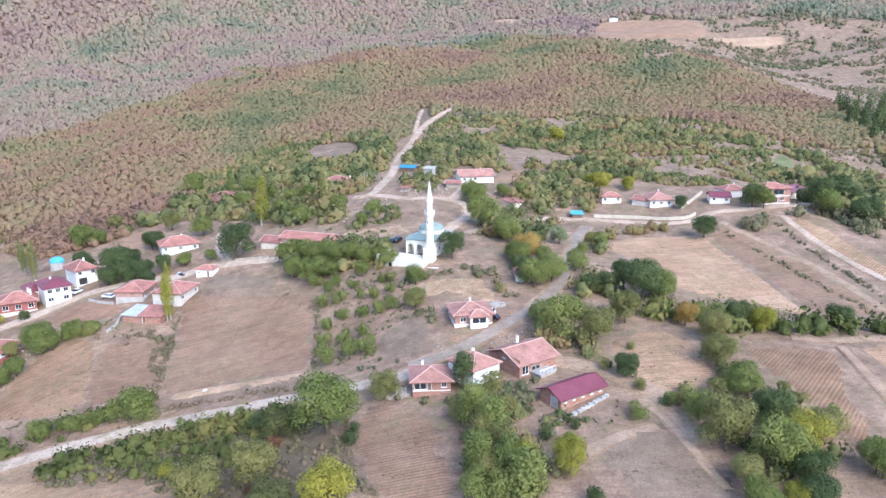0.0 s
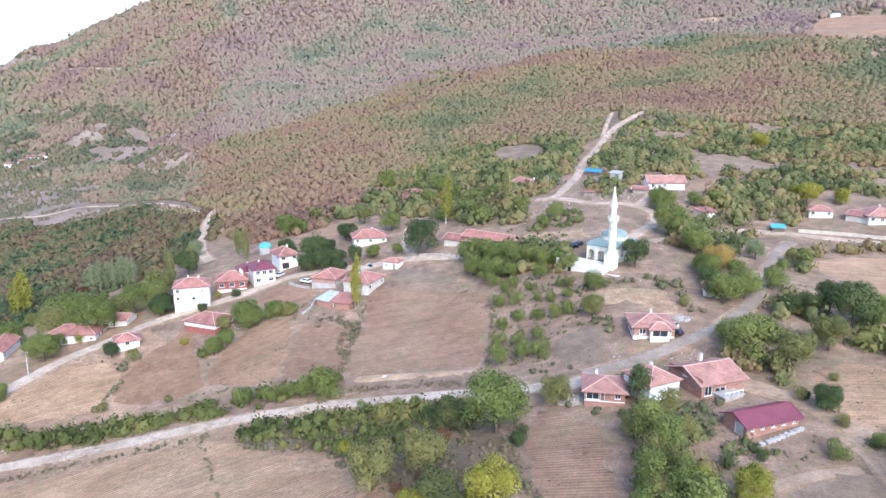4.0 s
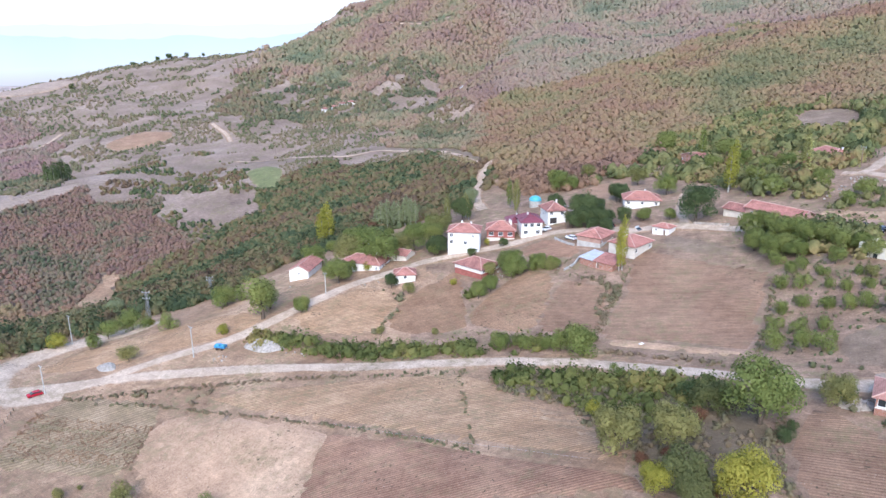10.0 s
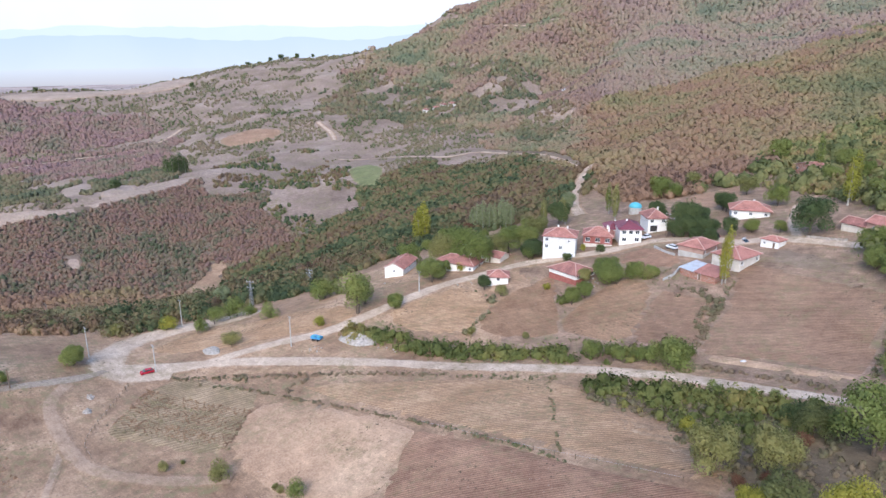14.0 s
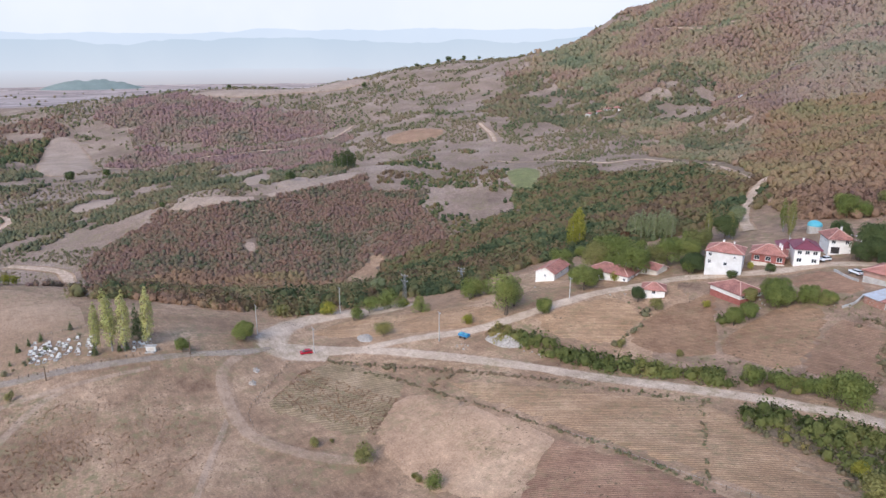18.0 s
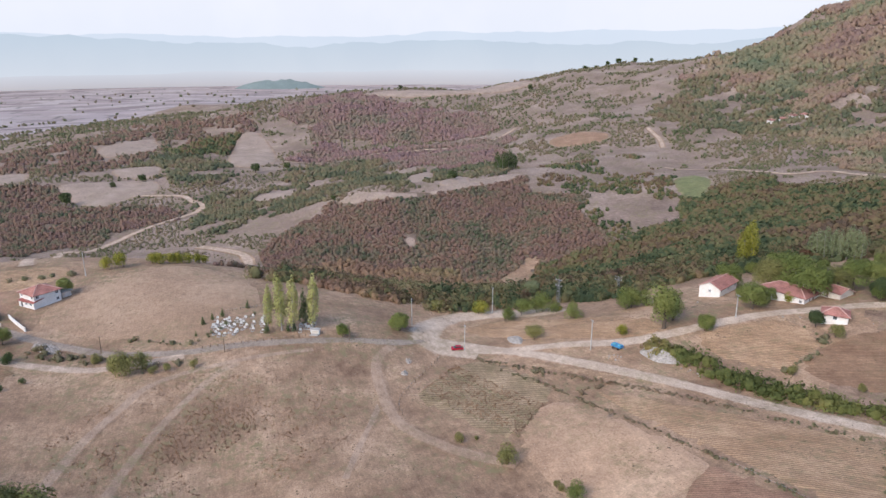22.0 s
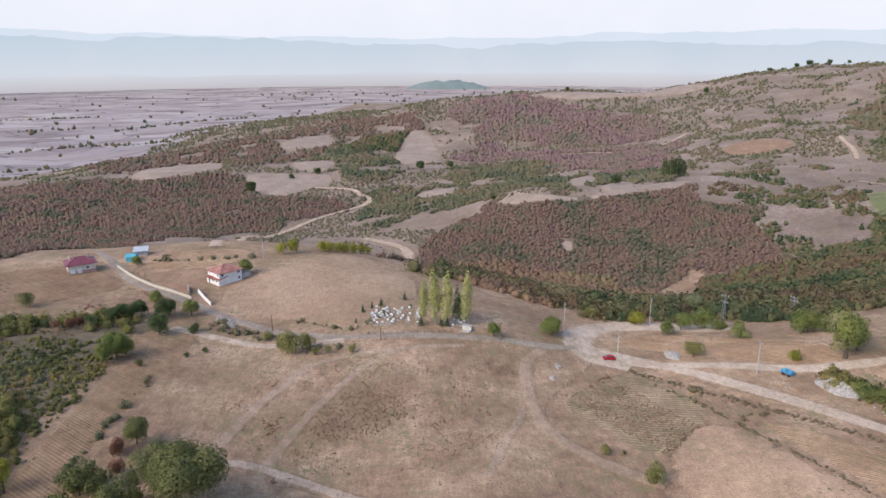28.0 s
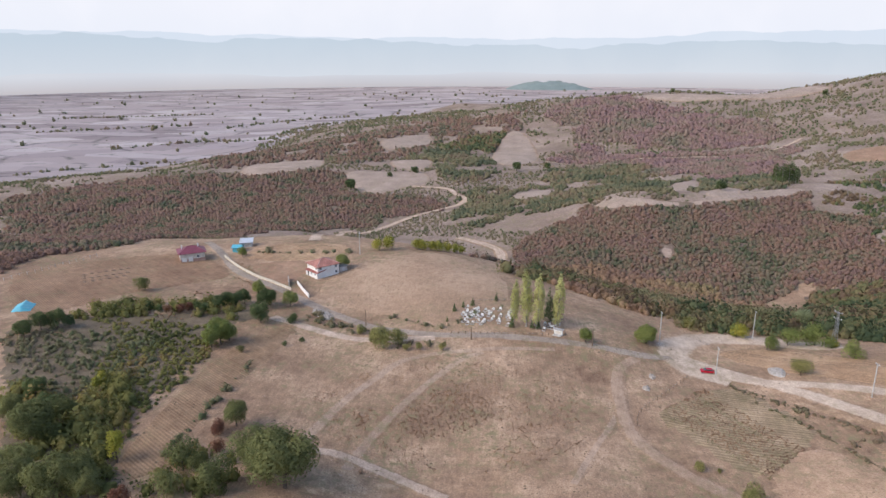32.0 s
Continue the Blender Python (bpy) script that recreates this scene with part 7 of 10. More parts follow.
house(-80.9, 230.3, 35.8, -7, 5.9, 5, 2.7, "small white hut with a faded clay roof", wall=WHITE, roof=CLAY, rise=1.0, over=0.4, chimneys=(), openings={"front": [(0.8, 0.9, 0.8, 0.8), (5.9 - 2.0, 0, 0.9, 2.0, "door")]})
house(-101.4, 259.8, 37.5, 28, 13.1, 9, 3.4, "white house with a broad clay hip roof among trees", wall=WHITE, roof=CLAY, rise=2.2, over=0.9, chimneys=((0.1, 0.1),), openings={"front": row(3, 13.1, 1.0)})
house(-61.1, 247.4, 41.7, -19, 7.9, 7, 2.6, "long low outbuilding with a cracked clay roof", wall=CREAM, roof=CLAY_BROWN, kind="gable_x", rise=1.5, over=0.5, chimneys=(), name="outbuilding", category="outbuilding")
house(-47.8, 243.2, 43.4, -20, 19.4, 8, 2.8, "long low stable with a faded clay roof", wall=PINK, roof=CLAY, kind="gable_x", rise=1.7, over=0.5, chimneys=(), name="stable", category="outbuilding", openings={"front": [(2.0, 0.9, 0.9, 0.8), (6.0, 0, 1.2, 2.0, "door"), (10.0, 0.9, 0.9, 0.8), (13.5, 0.9, 0.9, 0.8)]})
house(-105.8, 335.4, 43.3, -36, 12.9, 7, 3.4, "small brick house with a clay gable roof", wall=BRICK, roof=CLAY_BROWN, kind="gable_y", rise=1.8, chimneys=(), openings={"front": row(2, 12.9, 1.2, 0.9, 0.9)})
house(-47.5, 326.2, 52.2, -45, 15.8, 8, 3, "brick house with a clay roof by the track", wall=BRICK, roof=CLAY, rise=2.0, openings={"front": row(2, 15.8, 1.0)})
house(-127.3, 184.4, 24.4, 84, 9.4, 11.7, 3.5, "red and white low house with a clay hip roof", bands=[(1.7, REDWALL), (99.0, WHITE)], roof=CLAY_BROWN, rise=2.0, over=0.6, chimneys=(), openings={"front": row(3, 9.4, 1.9, 1.2, 1.0), "right": [(2.5, 0, 1.6, 2.3, "door")]})
house(-194.8, 167.5, 15.3, 117, 14.0, 7.5, 2.9, "white cottage with a patched red tin roof", wall=WHITE, roof=CLAY, kind="gable_x", rise=1.9, over=0.5, chimneys=(), openings={"front": row(3, 14.0, 1.0, 0.9, 0.9), "left": row(1, 7.5, 1.0, 0.9, 0.9)})
house(-171.6, 176.2, 19.5, 18, 15.4, 9, 3.2, "long white house with a faded red tiled roof", wall=WHITE, roof=CLAY_BROWN, rise=1.9, over=0.6, chimneys=((0.25, 0.2),), openings={"front": row(4, 15.4, 1.0, 1.0, 1.0), "right": [(3.0, 0, 1.0, 2.1, "door")]})
house(-163.8, 186.7, 21.8, 7, 9.3, 6, 2.6, "small whitewashed house with a faded clay roof", wall=CREAM, roof=CLAY_BROWN, kind="gable_x", rise=1.3, chimneys=(), openings={"front": [(1.2, 0.9, 0.9, 0.9), (4.2, 0, 1.0, 2.0, "door")]})
house(-148.1, 171.1, 21.1, 42, 6.9, 6, 2.9, "little pinkish-white house with a clay roof", wall=WHITE, roof=CLAY, rise=1.5, chimneys=(), openings={"front": row(1, 6.9, 1.2)})
house(6.8, 168.8, 40.7, 10, 9.6, 9.4, 3.4, "single-storey brick and white house with a hip roof", bands=[(0.9, WHITE), (2.9, BRICK), (99.0, WHITE)], roof=CLAY_PALE, rise=1.6, over=0.7, chimneys=((0.05, 0.25),), openings={"front": [(1.4, 1.3, 1.5, 1.3), (3.8, 0.9, 1.0, 2.1, "door"), (9.6 * 0.55, 1.3, 1.3, 1.4), (9.6 * 0.78, 1.3, 1.3, 1.4)], "left": row(2, 9.4, 1.3, 1.2, 1.3)})
house(8.7, 164.3, 40.8, 9, 4.4, 3.2, 3.3, "white porch bay of the single-storey house", wall=WHITE, roof=CLAY_PALE, rise=1.1, over=0.5, chimneys=(), name="porch", category="porch", openings={"front": [(0.4, 1.2, 4.4 - 0.8, 1.5)]})
house(-2.7, 138.2, 36.0, 4, 8.0, 8.2, 3.8, "brick house with a white balcony and clay hip roof", bands=[(1.3, BRICK), (1.55, WHITE), (99.0, BRICK)], roof=CLAY_PALE, rise=1.4, over=0.7, chimneys=((-0.2, 0.3),), openings={"front": [(0.3, 1.7, 2.6, 1.6), (3.1, 1.6, 0.9, 2.0, "door"), (8.0 - 2.0, 2.1, 1.1, 1.1)], "left": row(2, 8.2, 2.1, 1.0, 1.1)})
house(6.6, 140.2, 37.2, 40, 7.6, 8.0, 4.6, "tall white house with a clay roof behind a tree", wall=WHITE, roof=CLAY_PALE, rise=1.9, over=0.5, chimneys=((0.05, 0.1),), openings={"front": [(1.0, 1.4, 0.9, 0.7), (4.6, 1.4, 0.9, 0.7)]})
house(17.7, 145.9, 38.0, 35, 10.6, 10.5, 3.3, "unfinished brick house with a large clay gable roof", wall=BRICK, roof=CLAY_PALE, kind="gable_x", rise=2.0, over=0.7, chimneys=((0.15, 0.35),), openings={"front": [(0.8, 0.6, 1.8, 2.2), (3.4, 0.6, 2.6, 1.4)], "left": row(1, 10.5, 3.0, 1.0, 1.2)})
house(26.2, 130.5, 37.5, 34, 12.0, 6.0, 2.6, "brick barn with a maroon tin gable roof", wall=BRICK, roof=PURPLE, kind="gable_x", rise=1.3, over=0.6, chimneys=(), name="barn", category="barn", door=TIN, openings={"front": row(5, 12.0, 1.3, 0.8, 0.6), "left": [(3.0, 0, 2.2, 2.3, "door")]})
house(22.8, 192.9, 44.7, -3, 4.0, 5, 2.5, "small white hut with a dark tiled roof", wall=WHITE, roof=CLAY_BROWN, kind="gable_y", rise=1.6, chimneys=(), name="hut", category="hut", openings={"front": row(1, 4.0, 1.0, 0.8, 0.8)})
house(13.9, 307.1, 57.1, 14, 15.0, 9, 3.2, "white farmhouse with an orange clay roof and open gable", wall=WHITE, roof=CLAY_PALE, kind="gable_x", rise=2.3, over=0.7, chimneys=((0.2, 0.1),), openings={"front": [(1.2, 1.1, 1.2, 1.2), (4.0, 0, 1.1, 2.1, "door"), (6.0, 1.1, 1.3, 1.2)]})
house(28.2, 276.5, 51.1, 40, 6.7, 5, 2.3, "low yellow hut with a flat brown roof", wall=CREAM, roof=CLAY_BROWN, kind="shed", rise=0.8, chimneys=(), name="hut", category="hut")
house(69.7, 286.8, 51.2, -1, 7.9, 6, 2.9, "small white house with a red tiled roof", wall=WHITE, roof=CLAY, rise=1.4, chimneys=(), openings={"front": row(2, 7.9, 1.0)})
house(87.4, 280.3, 51.1, 2, 8.9, 10, 3.4, "white house with a broad pink-red hip roof", wall=WHITE, roof=CLAY_PALE, rise=2.4, over=0.9, chimneys=((0.05, 0.1),), openings={"front": row(3, 8.9, 1.0)})
house(82.7, 281.9, 51.1, -36, 7.6, 8, 2.4, "low shed roofed with old clay tiles", wall=CREAM, roof=CLAY_BROWN, kind="gable_x", rise=1.2, chimneys=(), name="shed", category="shed")
house(129.8, 273.6, 53.3, 13, 11.8, 9, 6.4, "unfinished two-storey brick house with white floor bands", bands=[(0.4, WHITE), (2.9, BRICK), (3.3, WHITE), (5.9, BRICK), (99.0, WHITE)], roof=CLAY, rise=1.6, over=0.8, chimneys=(), openings={"front": [(1.0, 1.2, 1.6, 1.4), (4.0, 0.6, 2.2, 2.0), (7.6, 1.2, 1.6, 1.4), (1.0, 4.0, 1.6, 1.4), (4.0, 3.6, 4.8, 2.0)], "left": row(2, 9.0, 4.0)})
house(111.0, 277.1, 52.8, -11, 7.4, 7, 2.8, "white house with a maroon tin roof", wall=WHITE, roof=PURPLE, kind="gable_x", rise=1.4, chimneys=(), openings={"front": row(2, 7.4, 1.0)})
house(119.2, 286.1, 54.0, 12, 9.6, 8, 3, "whitewashed house with a dark tiled roof", wall=WHITE, roof=CLAY_BROWN, rise=1.6, openings={"front": row(2, 9.6, 1.0)})
house(147.2, 293.6, 52.5, 46, 19.7, 8, 3, "pale house with a maroon roof beside the brick house", wall=CREAM, roof=PURPLE, rise=1.5, chimneys=(), openings={"front": row(2, 19.7, 1.0)})
house(182.9, 302.2, 48.9, 33, 17.8, 9, 2.9, "farmhouse with a faded red roof among trees", wall=CREAM, roof=CLAY_PALE, rise=1.7, openings={"front": row(2, 17.8, 1.0)})
house(185.4, 297.0, 48.6, 32, 11.7, 6, 2.4, "whitewashed farm shed with a tin roof", wall=WHITE, roof=TIN, kind="shed", rise=0.8, chimneys=(), name="shed", category="shed")
house(-6.1, 320.5, 57.6, -21, 4.2, 4, 4, "small pale concrete hut above the mosque", wall=CONCRETE, roof=CONCRETE, kind="shed", rise=0.5, chimneys=(), name="hut", category="hut", openings={"front": [(0.7, 1.2, 0.7, 0.9), (2.0, 1.2, 0.7, 0.9)]})
house(-15.8, 291.3, 55.4, -19, 3.9, 4, 1.6, "low ruined wall of pale stone", wall=STONE, roof=CLAY_BROWN, kind="shed", rise=0.4, chimneys=(), name="hut", category="hut")
house(4.4, 296.1, 56.5, 0, 6.1, 5, 1.8, "old low outbuilding of grey stone", wall=STONE, roof=CLAY_BROWN, kind="gable_x", rise=0.9, chimneys=(), name="outbuilding", category="outbuilding")
house(-282.4, -68.5, 6.3, 131, 10.2, 9.4, 5.2, "white two-storey house with a red hip roof", wall=WHITE, roof=CLAY, rise=2.0, over=0.6, chimneys=(), openings={"front": row(2, 10.2, 0.9, 1.1, 1.2) + row(2, 10.2, 3.4, 1.2, 1.2), "left": [(1.0, 0, 1.1, 2.1, "door")] + row(2, 9.4, 3.4, 1.2, 1.2)})
house(-279.1, -71.1, 6.5, 48, 8.2, 4, 2.4, "porch with a dark red awning roof", wall=WHITE, roof=REDWALL, kind="shed", rise=0.7, over=0.4, chimneys=(), name="porch", category="porch", door=DARKOPENING, openings={"front": [(1.0, 0, 1.1, 2.0, "door"), (3.4, 0.9, 1.2, 1.0), (5.8, 0.9, 1.2, 1.0)]})
house(-286.3, -61.4, 7.0, 130, 3.6, 4, 2.2, "grey tin garden shed behind the white house", wall=TIN, roof=METAL, kind="shed", rise=0.6, chimneys=(), name="shed", category="shed")
house(-298.1, -132.9, 7.4, 119, 10.6, 8.5, 4.3, "pinkish farmhouse with a maroon hip roof and two white chimneys", bands=[(1.2, PINK), (99.0, CREAM)], roof=PURPLE, rise=1.9, over=0.9, chimneys=((-0.38, 0.1), (0.3, 0.2)), door=WHITE, openings={"front": [(0.6, 0, 2.0, 2.0, "garage"), (3.4, 0, 1.8, 2.2, "door"), (7.0, 1.5, 1.2, 1.2)]})
house(-313.0, -116.5, 7.1, 89, 3.7, 5, 2.2, "turquoise sheet-metal shelter beside the road", wall=TEAL, roof=TEAL, kind="gable_x", rise=0.7, chimneys=(), name="shed", category="shed")
house(-321.9, -115.4, 7.1, 104, 5.6, 6, 2.4, "pale tin shelter by the road", wall=CONCRETE, roof=TIN, kind="shed", rise=0.6, chimneys=(), name="shed", category="shed")
house(-16.8, 345.6, 57.1, -23, 7.5, 5, 2, "small store under a blue tarpaulin roof", wall=TIMBER, roof=BLUE, kind="gable_x", rise=0.9, over=0.5, chimneys=(), name="shed", category="shed")
house(52.6, 269.2, 48.1, -5, 3.9, 4, 1.8, "small shed under a turquoise sheet", wall=TIMBER, roof=TEAL, kind="shed", rise=0.5, chimneys=(), name="shed", category="shed")
house(-731.5, 700.2, 5.3, -22, 13.0, 8, 4.5, "far white hamlet house with a clay roof", wall=WHITE, roof=CLAY, rise=2.0, chimneys=(), foot=4.0, openings={"front": row(2, 13.0, 1.4)})
house(-714.2, 717.7, 11.5, -19, 14.0, 8, 4.5, "far hamlet house with a long red roof", wall=WHITE, roof=CLAY, rise=2.0, chimneys=(), foot=4.0, openings={"front": row(2, 14.0, 1.4)})
house(-741.5, 691.4, 2.3, -19, 10.0, 8, 4.5, "far whitewashed hamlet house", wall=WHITE, roof=CLAY_BROWN, rise=2.0, chimneys=(), foot=4.0, openings={"front": row(2, 10.0, 1.4)})
house(-731.7, 716.5, 8.6, -22, 11.0, 8, 4.5, "far pale hamlet house", wall=WHITE, roof=CLAY_BROWN, rise=2.0, chimneys=(), foot=4.0, openings={"front": row(2, 11.0, 1.4)})
house(-605.5, 835.3, 29.6, 1, 5.6, 8, 4.5, "far white hut on the mountain", wall=WHITE, roof=TIN, rise=2.0, chimneys=(), foot=4.0, openings={"front": row(2, 5.6, 1.4)})
house(327.2, 1396.8, 212.5, -12, 15.7, 8, 4.5, "far white farm shed by the reddish field", wall=WHITE, roof=TIN, rise=2.0, chimneys=(), foot=4.0, openings={"front": row(2, 15.7, 1.4)})
plant("pollard", DARKLEAF, [(4.1, 135.0, 8.8)], "beside the white house", "")
plant("broad", LEAF, [(-7.8, 189.7, 6.7)], "below the mosque terrace", "")
plant("broad", OLIVE, [(-7.6, 177.1, 6.5), (-15.3, 193.2, 3.4)], "on the cut bank", "")
plant("broad", DARKLEAF, [(2.9, 205.7, 9.3), (-73.6, 240.1, 14.1)], "beside the lane", "", 1.1)
plant("broad", LEAF, [(27.3, 156.9, 11.6), (24.5, 166.7, 6.7), (33.0, 170.0, 6.2)], "beside the asphalt street", "")
plant("broad", OLIVE, [(35.1, 153.4, 10.4), (45.8, 166.0, 8.8), (63.7, 154.7, 8.5), (62.1, 145.1, 6.4)], "in the hedge", "")
plant("broad", DARKLEAF, [(54.3, 181.6, 12.7), (50.9, 188.5, 9.7), (45.9, 185.6, 6.8), (40.3, 184.9, 6.0)], "at the field edge", "")
plant("broad", LEAF, [(60.5, 183.0, 7.6), (59.6, 183.7, 9.1)], "at the field edge", "")
plant("broad", DARKLEAF, [(39.0, 137.8, 5.4), (92.6, 240.9, 9.0), (72.9, 164.2, 7.9), (97.9, 163.4, 7.1), (35.9, 141.2, 2.4)], "on the field edge", "")
plant("broad", ORANGE, [(60.8, 165.3, 6.7)], "in the hedge", "")
plant("broad", YELLOW, [(77.9, 161.1, 7.4), (68.1, 300.7, 9.4), (81.4, 304.8, 6.5), (31.3, 232.7, 3.6)], "in the hedge", "")
plant("bush", DARKLEAF, [(-34.3, 127.0, 6.3), (-31.7, 128.0, 6.3), (-38.5, 129.7, 4.9), (-28.2, 130.6, 3.6)], "below the track", "")
plant("bush", LEAF, [(-72.5, 147.2, 8.8), (-68.7, 146.6, 7.3), (-75.6, 147.3, 6.7), (-85.2, 144.0, 5.0), (-93.3, 143.3, 5.8), (-89.5, 143.4, 5.3), (-80.2, 147.2, 5.2), (-55.5, 137.6, 4.0), (-46.8, 135.6, 4.6), (-44.2, 137.0, 3.9)], "along the field edge", "")
plant("broad", OLIVE, [(-12.3, 135.2, 6.6), (12.8, 122.9, 5.2), (8.1, 102.5, 7.3), (2.9, 122.9, 4.7)], "beside the house", "")
plant("bush", LEAF, [(22.7, 111.4, 3.7), (37.6, 122.1, 4.0), (44.3, 126.2, 3.6), (75.8, 123.4, 3.2), (74.5, 105.6, 8.2), (77.2, 111.7, 4.9)], "on the dry slope", "")
plant("bush", LEAF, [(-34.5, 190.2, 5.2), (-32.2, 179.0, 5.0), (-31.5, 171.6, 4.6), (-28.1, 159.7, 6.0), (-22.9, 159.7, 5.6), (-18.3, 160.5, 5.8), (-25.3, 170.0, 4.6), (-20.4, 171.0, 4.2), (-27.7, 181.5, 4.6), (-22.5, 180.6, 4.4), (-17.6, 180.6, 4.7), (-26.3, 195.7, 3.8), (-19.8, 187.6, 4.1), (-14.6, 187.9, 3.7), (-30.1, 190.9, 4.9), (-31.3, 199.3, 4.4), (-14.1, 180.6, 5.0), (-17.6, 194.2, 3.3), (-23.1, 189.2, 3.7), (-38.8, 205.1, 5.6), (-35.0, 197.9, 4.9)], "in the orchard", "orchard trees")
plant("broad", LEAF, [(-52.1, 226.6, 8.8), (-48.0, 227.3, 8.6), (-42.9, 220.7, 9.0), (-38.7, 221.2, 8.3), (-33.6, 215.5, 8.3), (-29.0, 213.7, 7.8), (-24.2, 208.3, 7.6), (-20.1, 207.3, 6.3), (-16.3, 203.6, 6.1), (-48.0, 216.0, 7.8), (-42.3, 209.9, 7.8), (-38.8, 210.8, 7.6), (-24.3, 200.8, 5.6), (-34.8, 207.9, 6.4)], "in the orchard below the mosque", "orchard trees", 1.05)
plant("poplar", YELLOW, [(-81.2, 197.0, 18.6), (-81.9, 196.1, 16.0)], "beside the old house", "", 0.8)
plant("poplar", OLIVE, [(-73.3, 279.5, 20.1), (-48.6, 279.6, 20.1)], "beside the old house", "", 0.85)
plant("poplar", LEAF, [(-104.1, 337.5, 17.4), (-158.5, 254.6, 14.3)], "among the houses", "", 1.1)
plant("broad", LEAF, [(-92.6, 338.5, 10.7), (-78.0, 312.2, 9.9), (-64.6, 297.7, 9.3), (-58.4, 297.7, 9.3), (-65.7, 280.4, 8.9), (-56.0, 266.6, 8.4), (-90.6, 310.9, 8.7), (-41.3, 272.6, 7.4), (-29.7, 249.9, 5.8), (-26.7, 261.4, 7.1), (-130.9, 363.9, 13.3)], "above the old houses", "")
plant("broad", DARKLEAF, [(-104.9, 230.8, 7.9), (-112.4, 243.6, 6.3), (-99.4, 224.3, 6.7), (-121.2, 249.2, 6.5), (-98.4, 236.9, 7.0), (-113.7, 265.0, 7.8), (-130.0, 243.5, 9.7)], "behind the village houses", "")
plant("broad", LEAF, [(11.7, 276.5, 8.5), (13.5, 245.0, 11.4), (21.0, 225.6, 10.5), (17.2, 238.9, 9.3), (10.8, 283.8, 7.2), (23.3, 203.2, 8.0), (25.6, 187.0, 8.9), (31.0, 191.6, 6.9), (30.3, 204.5, 6.5), (21.2, 207.9, 6.5), (52.8, 228.4, 6.4), (45.3, 219.6, 4.4), (24.9, 285.0, 6.6), (33.4, 287.9, 7.8)], "beside the upper lane", "")
plant("broad", ORANGE, [(26.6, 209.1, 9.0)], "beside the upper lane", "")
plant("broad", DARKLEAF, [(23.6, 190.5, 6.8), (19.6, 232.2, 5.4), (147.1, 267.8, 12.9), (155.0, 262.0, 11.6), (161.0, 280.7, 13.6), (150.9, 247.2, 10.0), (168.1, 336.4, 5.7), (119.3, 264.9, 10.0), (157.8, 251.9, 10.3)], "round the upper farms", "")
plant("broad", LEAF, [(122.8, 263.0, 9.3), (143.9, 255.5, 11.2), (159.3, 273.7, 9.7), (124.6, 272.1, 9.2)], "round the upper farms", "")
plant("conifer", DARKLEAF, [(297.3, 523.3, 19.6), (300.0, 513.0, 20.3), (306.0, 508.9, 19.3), (305.5, 494.0, 18.9), (285.3, 493.5, 18.6), (290.9, 486.9, 18.5), (290.5, 471.5, 18.0), (291.2, 463.1, 17.8), (305.5, 546.5, 17.9), (320.1, 515.8, 19.8), (278.7, 454.4, 15.2)], "on the hillside", "", 0.9)
plant("bush", LEAF, [(-112.9, 183.8, 8.5), (-110.0, 184.3, 6.3), (-108.5, 190.0, 4.9), (-104.9, 190.8, 6.3), (-102.5, 192.7, 4.5), (-115.1, 175.1, 5.1), (-115.3, 170.0, 3.9)], "beside the garden plots", "")
plant("broad", LEAF, [(-171.4, 162.9, 7.6), (-178.5, 164.0, 5.2), (-171.5, 168.6, 5.4), (-150.0, 190.0, 5.7), (-164.7, 139.1, 6.3)], "beside the village road", "")
plant("bush", YELLOW, [(-167.7, 173.3, 4.1), (-128.7, 172.7, 3.0), (-135.8, 203.7, 3.1)], "beside the village road", "")
plant("broad", DARKLEAF, [(-147.9, 163.9, 5.7), (-135.5, 192.6, 3.7), (-129.6, 204.4, 3.8), (-153.0, 192.2, 5.2), (-151.3, 194.6, 6.2), (-114.8, 228.8, 7.0), (-110.2, 231.0, 8.0), (-116.3, 238.9, 6.2), (-104.1, 233.8, 7.0), (-105.7, 226.0, 5.9)], "beside the house", "")
plant("bush", OLIVE, [(-139.6, 162.8, 5.0), (-130.7, 139.8, 3.4), (-115.5, 145.4, 2.8)], "beside the small house", "")
plant("pollard", LEAF, [(-174.8, 130.9, 14.9), (-177.9, 136.6, 10.9)], "with a whitewashed trunk beside the road", "", 1.15)
plant("broad", LEAF, [(-202.4, 137.0, 8.5), (-164.7, 138.5, 5.6), (-224.6, 56.3, 7.6), (-239.1, 92.3, 5.4)], "beside the dirt road", "")
plant("bush", YELLOW, [(-179.7, 118.5, 4.7), (-223.0, 119.3, 3.1), (-239.9, 92.6, 5.6)], "beside the dirt road", "")
plant("bush", OLIVE, [(-199.6, 96.9, 5.1), (-131.0, 58.7, 6.0), (-145.4, 52.1, 3.0), (-145.3, 55.9, 1.5), (-148.4, 51.7, 1.5), (-117.0, 64.0, 2.0), (-115.1, 64.3, 2.2)], "on dry ground", "")
plant("bush", LEAF, [(-109.6, 65.1, 5.1)], "on the bare field", "")
plant("poplar", YELLOW, [(-241.9, 219.6, 19.1), (-240.8, 223.2, 20.5), (-246.2, 225.6, 19.2)], "in the valley", "", 1.5)
plant("poplar", SILVER, [(-221.0, 235.4, 12.2), (-217.0, 235.0, 14.0), (-213.2, 234.8, 14.9), (-209.5, 234.6, 13.8), (-206.0, 234.4, 13.1), (-204.5, 236.8, 15.3), (-201.0, 236.6, 13.6), (-197.6, 236.4, 11.9)], "in a row in the valley", "poplar row", 1.5)
plant("poplar", OLIVE, [(-181.8, 239.7, 11.4), (-172.7, 241.1, 11.7), (-153.6, 252.1, 14.3)], "behind the houses", "", 1.4)
